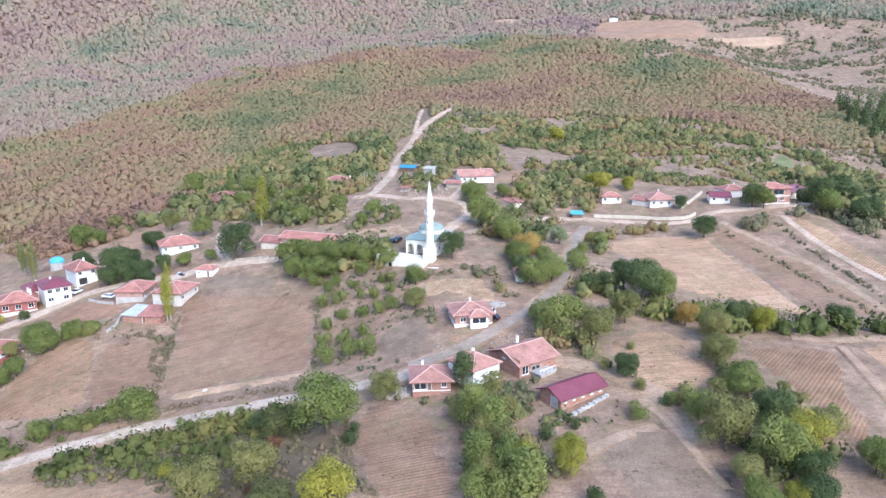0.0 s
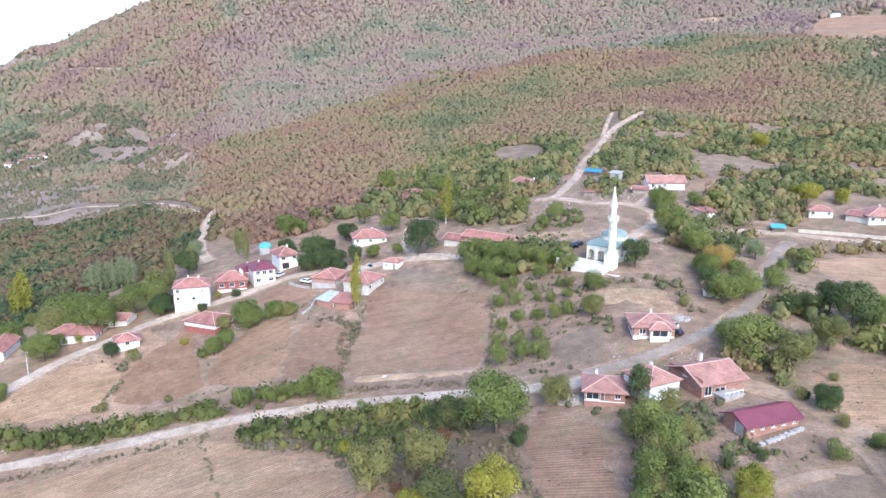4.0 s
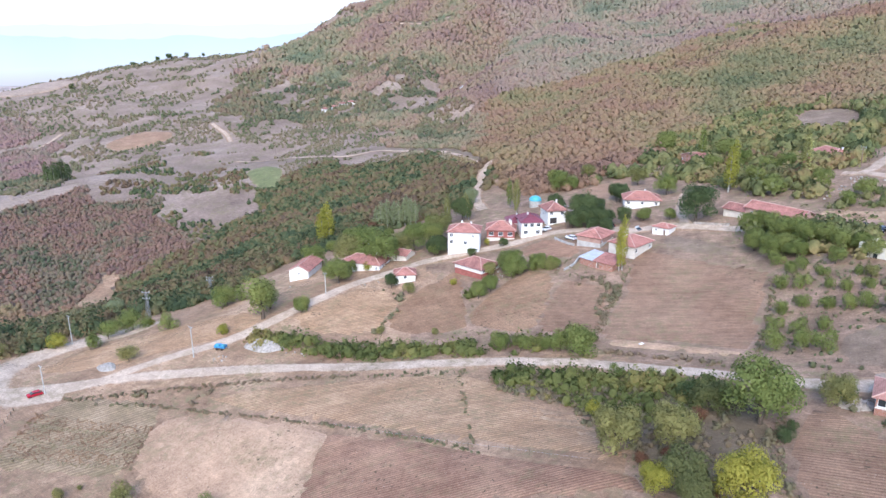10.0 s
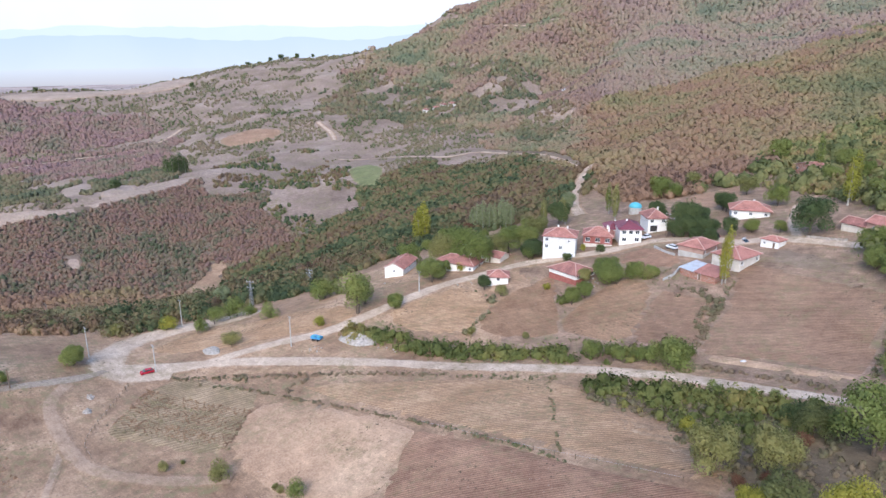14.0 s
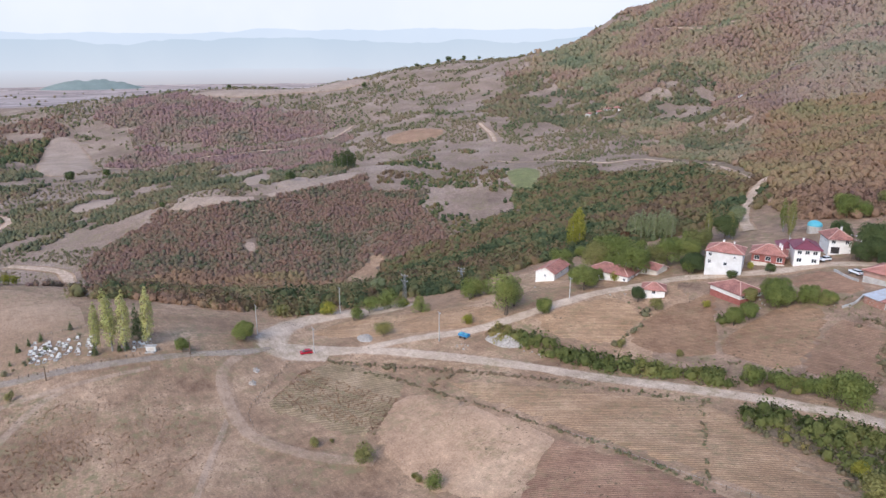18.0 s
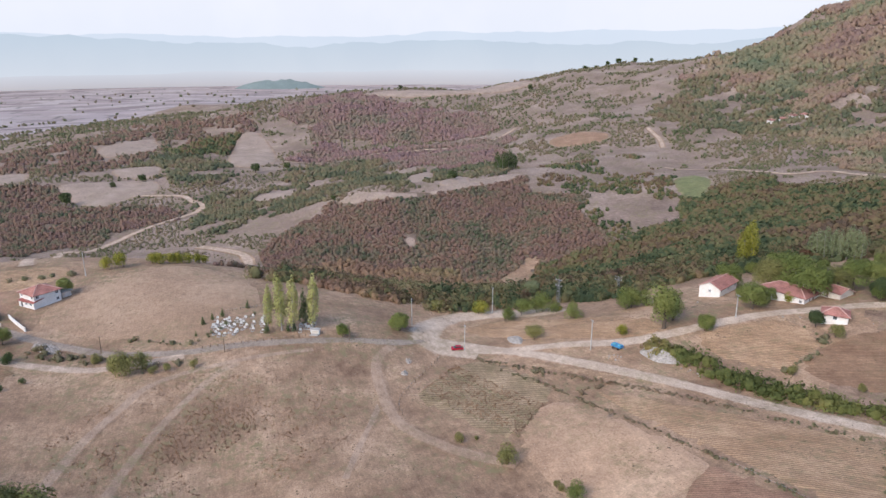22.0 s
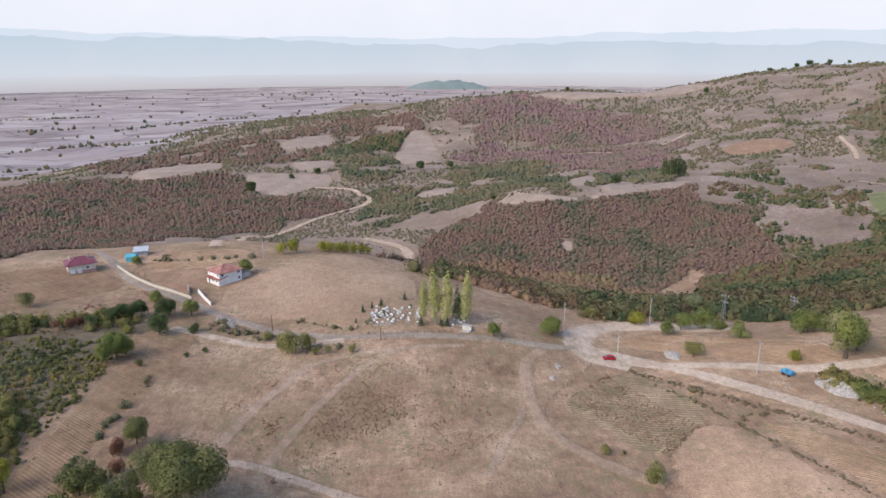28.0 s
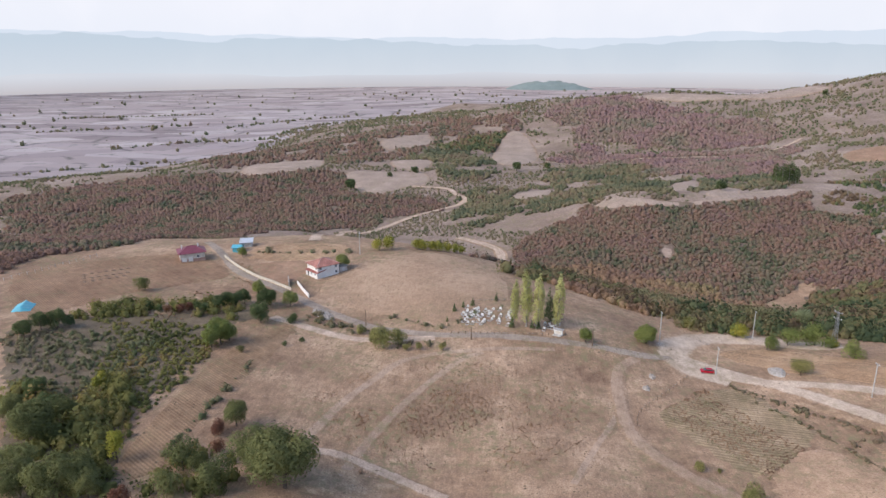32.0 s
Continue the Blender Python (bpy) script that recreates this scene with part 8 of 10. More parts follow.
plant("bush", REDLEAF, [(-221.5, 232.8, 6.0)], "in the valley", "")
plant("broad", SILVER, [(-263.2, 126.6, 8.0)], "below the plateau edge", "")
plant("broad", LEAF, [(-208.0, 205.9, 9.2), (-202.5, 209.9, 7.3), (-192.5, 212.0, 5.6), (-171.4, 215.8, 8.6), (-177.9, 214.3, 6.6), (-170.7, 221.0, 6.6), (-215.4, 200.4, 5.8)], "behind the white houses", "")
plant("poplar", PALELEAF, [(-227.0, 11.1, 16.7), (-225.9, 15.5, 21.4), (-224.8, 18.9, 20.5), (-225.9, 26.1, 20.6)], "beside the cemetery", "cemetery poplars", 1.05)
plant("conifer", DARKLEAF, [(-233.3, 24.4, 12.7), (-250.5, 16.9, 7.6), (-224.7, 10.4, 4.9), (-225.0, 19.5, 4.4), (-224.6, 17.5, 3.6), (-237.6, -9.9, 3.7), (-242.4, -3.4, 4.0), (-249.7, 5.4, 3.7), (-241.0, -6.9, 3.1), (-228.8, -12.2, 2.4)], "in the cemetery", "cemetery conifers", 0.8)
plant("broad", LEAF, [(-217.4, 34.8, 5.3), (-224.9, 56.8, 7.0)], "beside the plateau road", "")
plant("bush", OLIVE, [(-247.7, 77.5, 6.1), (-196.8, 96.2, 6.2), (-209.5, -32.0, 9.4), (-212.0, -27.6, 7.0), (-213.1, -35.3, 5.7), (-206.7, -12.4, 3.1), (-207.3, -20.7, 3.2), (-206.6, -24.3, 3.0), (-221.1, -41.3, 4.0)], "beside the plateau road", "")
plant("bush", YELLOW, [(-237.9, 91.8, 6.7), (-314.8, -48.8, 6.5), (-318.3, -43.4, 7.6), (-324.6, -32.4, 6.6), (-325.0, -28.9, 6.4), (-326.2, -25.2, 6.1), (-327.9, -21.4, 6.4), (-332.1, -17.2, 6.2), (-335.2, -12.8, 5.7), (-339.9, -10.1, 4.9)], "at the plateau edge", "")
plant("broad", LEAF, [(-202.5, -83.9, 9.7), (-206.6, -82.6, 6.7), (-199.7, -85.9, 7.1), (-243.7, -72.4, 6.6), (-254.5, -88.3, 6.0), (-288.2, -60.9, 7.0), (-304.0, -111.5, 5.1)], "beside the plateau road", "")
plant("broad", DARKLEAF, [(-239.9, -80.6, 8.0), (-225.2, -78.1, 7.4), (-238.6, -91.5, 6.2), (-242.2, -89.6, 6.2), (-234.6, -96.2, 6.1), (-238.0, -94.9, 6.2), (-244.2, -79.8, 6.2)], "along the bank", "")
plant("bush", REDLEAF, [(-226.4, -107.7, 4.3), (-229.7, -106.1, 4.4), (-225.6, -112.2, 3.7)], "along the bank", "")
plant("bush", DARKLEAF, [(-226.1, -67.1, 4.1), (-229.0, -66.5, 3.5), (-210.7, -59.9, 2.3), (-227.5, -118.9, 4.4), (-226.8, -115.7, 3.7), (-230.1, -103.4, 4.4), (-229.5, -100.2, 4.8), (-205.9, -64.0, 2.3)], "along the bank", "")
plant("broad", DARKOLIVE, [(-129.1, -42.4, 14.9), (-134.3, -50.3, 10.9), (-130.5, -46.5, 11.3), (-152.3, -61.2, 7.7)], "on the near slope", "", 1.0)
plant("bush", DARKOLIVE, [(-131.1, -65.8, 9.1), (-130.5, -62.3, 6.2), (-123.0, -54.4, 9.2), (-122.6, -64.5, 6.7), (-198.2, -75.6, 2.8), (-249.2, -131.3, 6.5)], "on the near slope", "")
plant("bush", REDLEAF, [(-149.2, -63.6, 3.8), (-146.2, -64.6, 3.7), (-118.0, -73.6, 5.4), (-139.2, -61.2, 4.3)], "on the near slope", "")
plant("pollard", YELLOW, [(-133.1, -81.9, 8.2), (-167.1, -103.3, 4.9), (-163.7, -103.0, 4.8)], "in the gully", "")
plant("broad", DARKOLIVE, [(-122.5, -97.7, 10.9), (-119.3, -88.2, 10.5), (-123.4, -85.8, 9.3), (-138.7, -104.3, 11.8), (-146.7, -115.1, 7.8), (-148.8, -103.5, 7.6), (-119.6, -81.1, 7.7), (-118.6, -96.3, 6.7)], "in the gully", "")
plant("broad", DARKLEAF, [(-201.2, -142.4, 6.9), (-204.7, -139.0, 6.9), (-195.5, -144.3, 5.9), (-205.5, -135.7, 4.9), (-158.1, -116.6, 6.5), (-148.0, -108.1, 7.7)], "on the bank", "")
plant("broad", DARKLEAF, [(-4162.4, 1009.1, 11.5), (-1669.8, 432.9, 12.5), (-3890.5, 592.0, 13.7), (-3972.5, 668.6, 13.3), (-999.5, 47.9, 15.3), (-1017.0, 93.1, 11.7), (-614.3, 208.4, 9.8), (-619.0, 96.0, 5.9), (-944.8, -128.5, 8.8), (-870.1, -169.3, 17.1), (-975.2, -97.0, 11.3), (-1398.8, 649.6, 11.5), (-1602.8, 893.8, 13.9), (-1608.6, 928.1, 14.0), (-1489.0, 918.2, 15.9), (-1473.6, 952.7, 13.3), (-1467.9, 993.5, 10.7), (-1506.6, 899.8, 12.6)], "on the far ridge", "")
plant("poplar", DARKLEAF, [(-706.2, 291.8, 22.3), (-648.5, 274.2, 20.9), (-657.4, 284.1, 22.5), (-651.3, 287.7, 17.5)], "in the valley", "", 2.0)
plant("broad", LEAF, [(-22.3, 122.4, 13.5)], "beside the field track", "", 1.0)
plant("broad", OLIVE, [(-40.2, 101.0, 10.1), (-32.0, 105.3, 9.7)], "on the bank below the track", "", 0.95)
plant("broad", DARKOLIVE, [(-26.9, 94.9, 8.0), (-32.3, 124.5, 7.0), (-24.0, 91.6, 7.1)], "on the bank below the track", "", 1.0)
plant("broad", YELLOW, [(-17.9, 95.3, 10.7), (-30.0, 92.0, 6.7), (-51.6, 116.8, 3.8)], "on the bank below the track", "", 0.95)
plant("bush", REDLEAF, [(-35.6, 99.1, 2.8), (-32.1, 120.6, 3.0), (-22.0, 94.7, 2.3), (-32.0, 102.7, 2.3)], "on the bank below the track", "")
plant("bush", DARKLEAF, [(-37.7, 129.7, 3.7), (-17.7, 118.2, 3.7), (-17.4, 123.1, 2.7), (-10.9, 137.2, 4.9)], "below the field track", "")
plant("broad", OLIVE, [(65.1, 156.9, 7.7), (60.1, 142.7, 7.8), (50.4, 112.2, 11.6), (50.1, 102.8, 6.3), (69.8, 116.3, 6.8)], "beside the round field", "")
plant("broad", LEAF, [(57.0, 106.7, 10.9), (60.5, 130.2, 8.4), (49.9, 96.9, 6.5), (74.2, 107.0, 7.0), (48.8, 121.9, 6.2)], "beside the round field", "")
plant("broad", DARKLEAF, [(62.0, 120.7, 8.0), (61.0, 103.4, 7.7), (59.4, 97.2, 6.7), (38.9, 137.6, 5.9)], "beside the round field", "")
plant("broad", YELLOW, [(63.7, 111.7, 9.2), (56.1, 97.7, 4.9)], "beside the round field", "")
plant("bush", OLIVE, [(46.1, 125.6, 3.8), (68.5, 130.7, 3.9), (69.9, 126.3, 3.8), (73.4, 118.2, 6.2), (55.8, 130.5, 4.9), (35.7, 141.0, 3.3), (40.2, 132.5, 3.5), (43.0, 150.3, 2.7)], "by the round field", "")
plant("pollard", LEAF, [(5.7, 119.5, 10.1), (8.7, 113.6, 9.9), (11.2, 102.3, 8.7), (5.7, 104.0, 9.1), (12.4, 96.1, 10.7), (8.4, 96.3, 7.4), (4.9, 96.5, 7.4)], "in the overgrown tree row", "", 1.15)
plant("pollard", OLIVE, [(9.8, 126.4, 8.4), (14.2, 96.7, 6.9), (7.1, 112.0, 7.7), (10.7, 107.6, 8.5)], "in the overgrown tree row", "", 1.1)
plant("broad", YELLOW, [(13.2, 103.7, 7.2), (21.5, 105.6, 7.3)], "in the overgrown tree row", "", 0.9)
plant("bush", DARKLEAF, [(19.1, 115.1, 3.7), (23.1, 96.7, 4.4), (24.8, 118.3, 2.9), (44.0, 126.0, 3.0)], "on the slope below the barn", "")
plant("broad", LEAF, [(-178.2, 182.7, 13.9), (-165.2, 180.0, 14.0), (-163.5, 194.6, 11.1), (-160.0, 200.3, 10.0), (-168.9, 159.7, 9.4), (-199.9, 176.6, 9.5), (-114.1, 173.1, 5.9)], "behind the white houses", "", 1.05)
plant("broad", OLIVE, [(-180.5, 176.7, 13.8), (-165.0, 189.8, 9.5), (-160.5, 207.9, 11.3)], "behind the white houses", "")
plant("poplar", OLIVE, [(-172.1, 227.2, 14.0), (-168.1, 236.6, 11.2), (-149.5, 245.1, 14.6)], "behind the white houses", "", 1.0)
plant("poplar", PALELEAF, [(-107.4, 351.1, 14.2), (-49.8, 287.4, 17.7)], "among the upper houses", "", 0.9)
plant("poplar", YELLOW, [(-72.6, 273.1, 20.9)], "above the long house", "", 1.3)
plant("broad", LEAF, [(-116.5, 186.5, 8.0), (-153.6, 286.3, 9.7), (-96.4, 273.3, 10.0), (13.2, 270.9, 9.3), (31.7, 195.0, 8.2), (-7.4, 178.4, 5.8), (60.3, 185.2, 6.6), (39.9, 202.2, 7.3)], "among the houses", "", 1.0)
plant("broad", OLIVE, [(-115.7, 291.3, 8.7), (-144.1, 300.8, 8.0), (-120.4, 182.1, 5.3), (28.9, 218.9, 6.9), (-115.0, 267.0, 7.3), (50.2, 230.2, 5.5)], "among the houses", "", 1.0)
plant("broad", DARKLEAF, [(-122.7, 249.0, 7.4), (-111.2, 233.8, 8.1), (-170.7, 235.6, 11.2), (22.5, 197.4, 5.7), (94.1, 272.2, 5.8), (63.8, 289.5, 5.1)], "between the houses", "", 1.0)
plant("broad", SILVER, [(39.1, 228.5, 7.0), (-185.7, 262.9, 9.2)], "beside the village road", "", 1.0)
plant("broad", YELLOW, [(65.2, 308.6, 6.1), (72.3, 309.2, 7.0), (80.8, 301.1, 5.2), (67.4, 418.6, 10.7), (46.1, 170.7, 6.5)], "above the upper houses", "", 1.0)
plant("bush", OLIVE, [(-94.3, 242.8, 4.8), (-108.7, 192.8, 4.6), (-102.8, 191.9, 4.4), (15.9, 183.0, 3.6)], "beside a garden wall", "", 1.3)
plant("broad", DARKLEAF, [(-149.0, 190.7, 8.0), (-115.1, 237.3, 11.9), (-115.2, 249.8, 6.6), (-111.7, 263.4, 8.2)], "among the village houses", "")
plant("broad", LEAF, [(-113.3, 185.0, 9.4), (-107.9, 190.1, 5.6), (-102.9, 191.8, 4.8), (-115.2, 167.9, 6.4), (-92.4, 240.9, 6.0), (-83.6, 242.6, 4.7), (-148.3, 280.1, 10.1), (-143.1, 282.7, 8.0)], "among the village houses", "")
plant("bush", LEAF, [(-202.6, 135.8, 9.2), (-200.1, 141.6, 6.6), (-208.0, 117.5, 6.8), (-226.2, 104.7, 7.6), (-221.9, 116.1, 5.5), (-226.3, 113.8, 9.3), (-224.2, 97.2, 6.4)], "at the plateau edge", "")
car(-205.6, 71.7, 80, RED, "red hatchback parked at the dirt junction")
car(-108.9, 216.4, -15, CARWHITE, "white saloon car parked on the village road")
car(-123.1, 223.9, 80, CARWHITE, "white car parked beside the white house")
car(-136.2, 195.6, 100, CARWHITE, "white car parked behind the three-storey house")
car(12.4, 166.9, -35, NAVY, "dark car parked beside the brick house")
car(11.4, 169.8, -20, CARWHITE, "white car parked behind the brick house")
car(-22.0, 228.6, 80, NAVY, "dark car parked in the mosque yard")
car(-19.5, 226.2, 80, NAVY, "dark car parked in the mosque yard")
car(-17.2, 225.7, 80, NAVY, "dark car parked in the mosque yard")
car(-15.2, 226.7, 65, NAVY, "dark car parked in the mosque yard")
car(-101.5, 231.4, 0, NAVY, "dark van parked behind the cream house", 1.25)
utility_pole(-166.1, 150.9, 7.7, "concrete power pole beside the village road", 1, CONCRETE, 0)
utility_pole(-164.1, 179.0, 8.6, "wooden power pole between the low houses", 1, TIMBER, 0)
utility_pole(-176.6, 106.0, 10.1, "concrete lamp pole between the road branches", 1, CONCRETE, 0)
utility_pole(-235.5, 96.6, 10.9, "concrete power pole on the plateau", 1, CONCRETE, 0)
utility_pole(-229.8, 62.5, 10.9, "concrete power pole beside the junction", 1, CONCRETE, 0)
utility_pole(-203.9, 73.8, 9.5, "thin concrete pole at the junction", 1, CONCRETE, 0)
utility_pole(-117.1, 227.6, 9.0, "wooden power pole beside the white house", 1, TIMBER, 0)
utility_pole(-307.7, -56.9, 10.5, "white power pole on the dome field edge", 1, CONCRETE, 0)
utility_pole(-214.3, -3.4, 4.7, "short wooden pole beside the asphalt road", 0, TIMBER, 0)
utility_pole(-214.9, 36.7, 6.0, "short wooden pole beside the asphalt road", 0, TIMBER, 0)
utility_pole(-229.0, -41.2, 6.0, "short wooden pole beside the asphalt road", 0, TIMBER, 0)
utility_pole(-35.4, 311.7, 4.0, "wooden power pole beside the track", 2, TIMBER, 0)
utility_pole(6.5, 508.8, 15.1, "power pole on the hill crest", 1, CONCRETE, 0)
utility_pole(-33.9, 303.9, 7.3, "double power pole beside the earth track", 2, TIMBER, 0)
utility_pole(-116.5, 229.9, 6.8, "wooden power pole by the village road", 1, TIMBER, 0)
utility_pole(176.3, 610.6, 9.1, "distant power pole on the wooded hill", 1, TIMBER, 0)
cable((-166.1, 150.9, 25.0), (-164.1, 179.0, 29.4), 1.2)
cable((-166.1, 150.9, 25.0), (-176.6, 106.0, 18.1), 1.2)
cable((-164.1, 179.0, 29.4), (-117.1, 227.6, 40.8), 1.2)
cable((-176.6, 106.0, 18.1), (-203.9, 73.8, 9.7), 1.2)
cable((-235.5, 96.6, 10.0), (-229.8, 62.5, 11.3), 1.2)
cable((-117.1, 227.6, 40.8), (-116.5, 229.9, 38.8), 1.2)
cable((-203.9, 73.8, 9.7), (-229.8, 62.5, 11.3), 1.2)
cable((-116.5, 229.9, 38.8), (-33.9, 303.9, 61.1), 1.2)
cable((-166.1, 150.9, 24.5), (-164.1, 179.0, 28.9), 1.2)
cable((-166.1, 150.9, 24.5), (-176.6, 106.0, 17.6), 1.2)
cable((-164.1, 179.0, 28.9), (-117.1, 227.6, 40.3), 1.2)
cable((-176.6, 106.0, 17.6), (-203.9, 73.8, 9.2), 1.2)
cable((-235.5, 96.6, 9.5), (-229.8, 62.5, 10.8), 1.2)
cable((-117.1, 227.6, 40.3), (-116.5, 229.9, 38.3), 1.2)
cable((-203.9, 73.8, 9.2), (-229.8, 62.5, 10.8), 1.2)
cable((-116.5, 229.9, 38.3), (-33.9, 303.9, 60.6), 1.2)
pylon(-228.8, 121.4, 11.9)
pylon(-235.8, 152.4, 7.2)
heap(-160.6, 119.6, 16, 8, 2.1, GRAVEL, "long heap of pale grey gravel beside the road", "gravel_heap", 1, 9, 14)
heap(-202.5, 91.8, 10, 5, 0.9, GRAVEL, "low heap of pale gravel on the road edge", "gravel_heap", 2, 0, 6)
heap(-167.5, 108.6, 5, 4, 0.4, BANK, "scattered boulders on bare earth", "boulder_group", 3, 0, 14)
heap(-237.9, -58.5, 14, 6, 0.8, STONE, "bank of loose grey rubble beside the road", "rubble_bank", 4, 40, 60)
heap(-9.4, 136.5, 7, 5, 0.9, STONE, "heap of rubble and scrap beside the brick house", "rubble_heap", 5, 0, 30)
heap(14.4, 175.4, 5, 4, 0.6, GRAVEL, "pale rubble heap behind the car", "rubble_heap", 6, 0, 14)
heap(-57.9, 156.3, 1.8, 1.2, 0.45, TIN, "crumpled pale plastic sheeting on the field", "plastic_heap", 7, 30, 0)
heap(-191.8, 49.5, 3, 2.5, 0.7, STONE, "dark heap of dung and stones", "dung_heap", 8, 0, 6)
heap(-199.6, 53.0, 3.5, 2, 0.5, STONE, "low grey heap beside the track", "rubble_heap", 9, 0, 6)
heap(3.1, 341.1, 6, 4, 0.5, STONE, "rubble beside the upper farmhouse", "rubble_heap", 10, 0, 16)
heap(21.8, 121.5, 5, 3, 0.6, BANK, "heap of sandy earth beside the barn", "earth_heap", 11, 0, 4)
low_wall([(-301.9, -119.0), (-289.2, -109.0), (-275.3, -96.0), (-267.3, -85.5), (-260.5, -76.8)], 1.3, 0.35, CREAMWALL, "cream rendered wall along the asphalt road", "boundary_wall")
low_wall([(-268.5, -76.2), (-261.0, -72.1), (-253.9, -67.9)], 1.5, 0.3, WHITE, "white wall of the driveway", "boundary_wall")
low_wall([(59.1, 268.2), (71.8, 265.9), (81.8, 262.7), (91.9, 260.6), (97.1, 263.1)], 1.2, 0.35, CREAMWALL, "pale concrete retaining wall along the lane", "boundary_wall")
low_wall([(94.2, 271.2), (101.6, 280.0), (109.2, 290.6)], 1.4, 0.35, CREAMWALL, "pale wall climbing beside the farm lane", "boundary_wall")
low_wall([(-73.5, 237.7), (-66.0, 236.1), (-61.0, 235.8)], 1.0, 0.4, STONE, "grey stone wall beside the village road", "boundary_wall")
low_wall([(-115.2, 215.7), (-109.4, 212.2), (-104.7, 210.5)], 0.9, 0.3, CONCRETE, "concrete wall below the parked car", "boundary_wall")
low_wall([(-98.2, 191.3), (-97.0, 195.2), (-97.8, 200.5)], 0.7, 0.4, CONCRETE, "concrete yard edge", "boundary_wall")
blocks([(22.3, 121.1), (26.6, 124.3), (33.0, 129.8)])
low_wall([(-273.4, -81.4), (-265.5, -78.9)], 1.8, 0.5, STONE, "stone gate pier of the driveway", "boundary_wall")
fence([(-200.8, 64.1), (-190.7, 56.1), (-179.9, 46.8), (-173.2, 42.9), (-166.8, 42.3)], 2.2, 1.3, "rough wooden stake fence of the vegetable plot")
fence([(-251.6, -189.8), (-265.9, -186.5), (-280.2, -183.1), (-296.9, -177.2)], 3.5, 1.6, "row of pale concrete fence posts")
fence([(-219.0, -10.2), (-218.4, -2.5), (-218.5, 9.0), (-219.4, 18.7), (-221.8, 28.6)], 2.0, 1.1, "low stake fence of the cemetery")
fence([(-247.0, -2.8), (-249.1, 5.8), (-251.2, 14.5)], 2.5, 1.1, "stake fence behind the cemetery")
fence([(-104.9, 95.3), (-78.6, 96.0), (-59.8, 97.9), (-43.0, 97.3)], 4.0, 1.1, "low stake fence along the ditch")
graves([(-235.1, -2.8, 0.94), (-238.9, 1.5, 0.67), (-234.3, -2.7, 0.89), (-234.1, 0.2, 0.71), (-233.4, 0.4, 0.94), (-240.3, 6.9, 0.92), (-236.8, -1.7, 0.82), (-233.8, -2.8, 0.56), (-239.7, 4.3, 0.73), (-232.8, -3.5, 0.60), (-234.1, -1.7, 0.92), (-234.3, 2.6, 0.92), (-237.2, 2.5, 0.71), (-232.8, -1.3, 0.71), (-236.2, -6.6, 0.60), (-235.4, -6.5, 0.67), (-235.7, -3.2, 0.91), (-236.8, -5.2, 0.62), (-233.3, -5.7, 0.94), (-235.4, -4.1, 0.68), (-230.9, 6.2, 0.55), (-232.4, 4.3, 0.91), (-229.4, 1.0, 0.85), (-227.5, 0.3, 0.73), (-228.0, 0.5, 0.74), (-234.6, 6.9, 0.79), (-236.8, -1.0, 0.65), (-230.4, 3.6, 0.78), (-229.8, 0.9, 0.53), (-235.9, 3.4, 0.55)])
graves([(-231.2, -5.1, 0.73), (-227.6, -4.8, 0.76), (-229.3, -5.9, 0.81), (-229.3, -1.0, 0.73), (-227.8, -3.0, 0.58), (-231.9, 10.1, 0.69), (-239.9, 10.7, 0.87), (-233.9, 9.7, 0.63), (-235.4, 9.6, 0.66), (-237.8, 9.9, 0.65), (-228.8, 6.3, 0.74), (-227.2, 9.4, 0.55), (-227.6, 24.1, 0.87), (-230.5, 27.2, 0.85), (-229.0, 26.2, 0.54), (-233.7, 25.6, 0.93), (-229.6, 19.3, 0.87), (-225.4, 21.7, 0.88), (-229.5, 23.9, 0.67), (-230.2, 22.5, 0.67), (-227.3, 24.9, 0.92), (-225.1, 27.1, 0.79), (-223.9, 26.4, 0.90), (-224.6, 26.3, 0.67), (-222.3, 25.5, 0.84), (-239.7, -1.2, 0.94), (-238.0, -5.1, 0.78), (-241.4, -5.1, 0.95), (-239.1, -2.7, 0.51), (-238.9, -2.0, 0.88)])
mosque(-11.5, 209.9, -4.0, 203.3)
solar_panel(-84.4, 216.4, 39.2, 80, 30)
solar_panel(-176.7, 184.3, 24.3, 60, 30)
terrace(21.6, 140.9, 38.1, 39, 5.0, 3.4, "brick terrace with a white rail before the unfinished house")
garden_bed(-262.3, -163.3, 60, 2.2, 1.3)
garden_bed(-265.7, -165.3, 60, 2.2, 1.3)
garden_bed(-267.7, -163.2, 67, 2.2, 1.3)
garden_bed(-269.4, -161.1, 74, 2.2, 1.3)
garden_bed(-271.3, -158.9, 81, 2.2, 1.3)
garden_bed(-273.5, -156.9, 88, 2.2, 1.3)
garden_bed(-275.7, -154.8, 95, 2.2, 1.3)
garden_bed(-277.6, -152.6, 102, 2.2, 1.3)
garden_bed(-259.8, -161.8, 60, 2.2, 1.3)
garden_bed(-261.6, -159.8, 67, 2.2, 1.3)
garden_bed(-263.3, -157.7, 74, 2.2, 1.3)
garden_bed(-265.2, -155.7, 81, 2.2, 1.3)
garden_bed(-267.2, -153.7, 88, 2.2, 1.3)
garden_bed(-269.4, -151.7, 95, 2.2, 1.3)
garden_bed(-271.4, -149.7, 102, 2.2, 1.3)
garden_bed(-255.1, -158.9, 60, 2.2, 1.3)
garden_bed(-257.1, -156.8, 67, 2.2, 1.3)
garden_bed(-259.3, -154.7, 74, 2.2, 1.3)
garden_bed(-261.5, -152.6, 81, 2.2, 1.3)
garden_bed(-263.8, -150.5, 88, 2.2, 1.3)
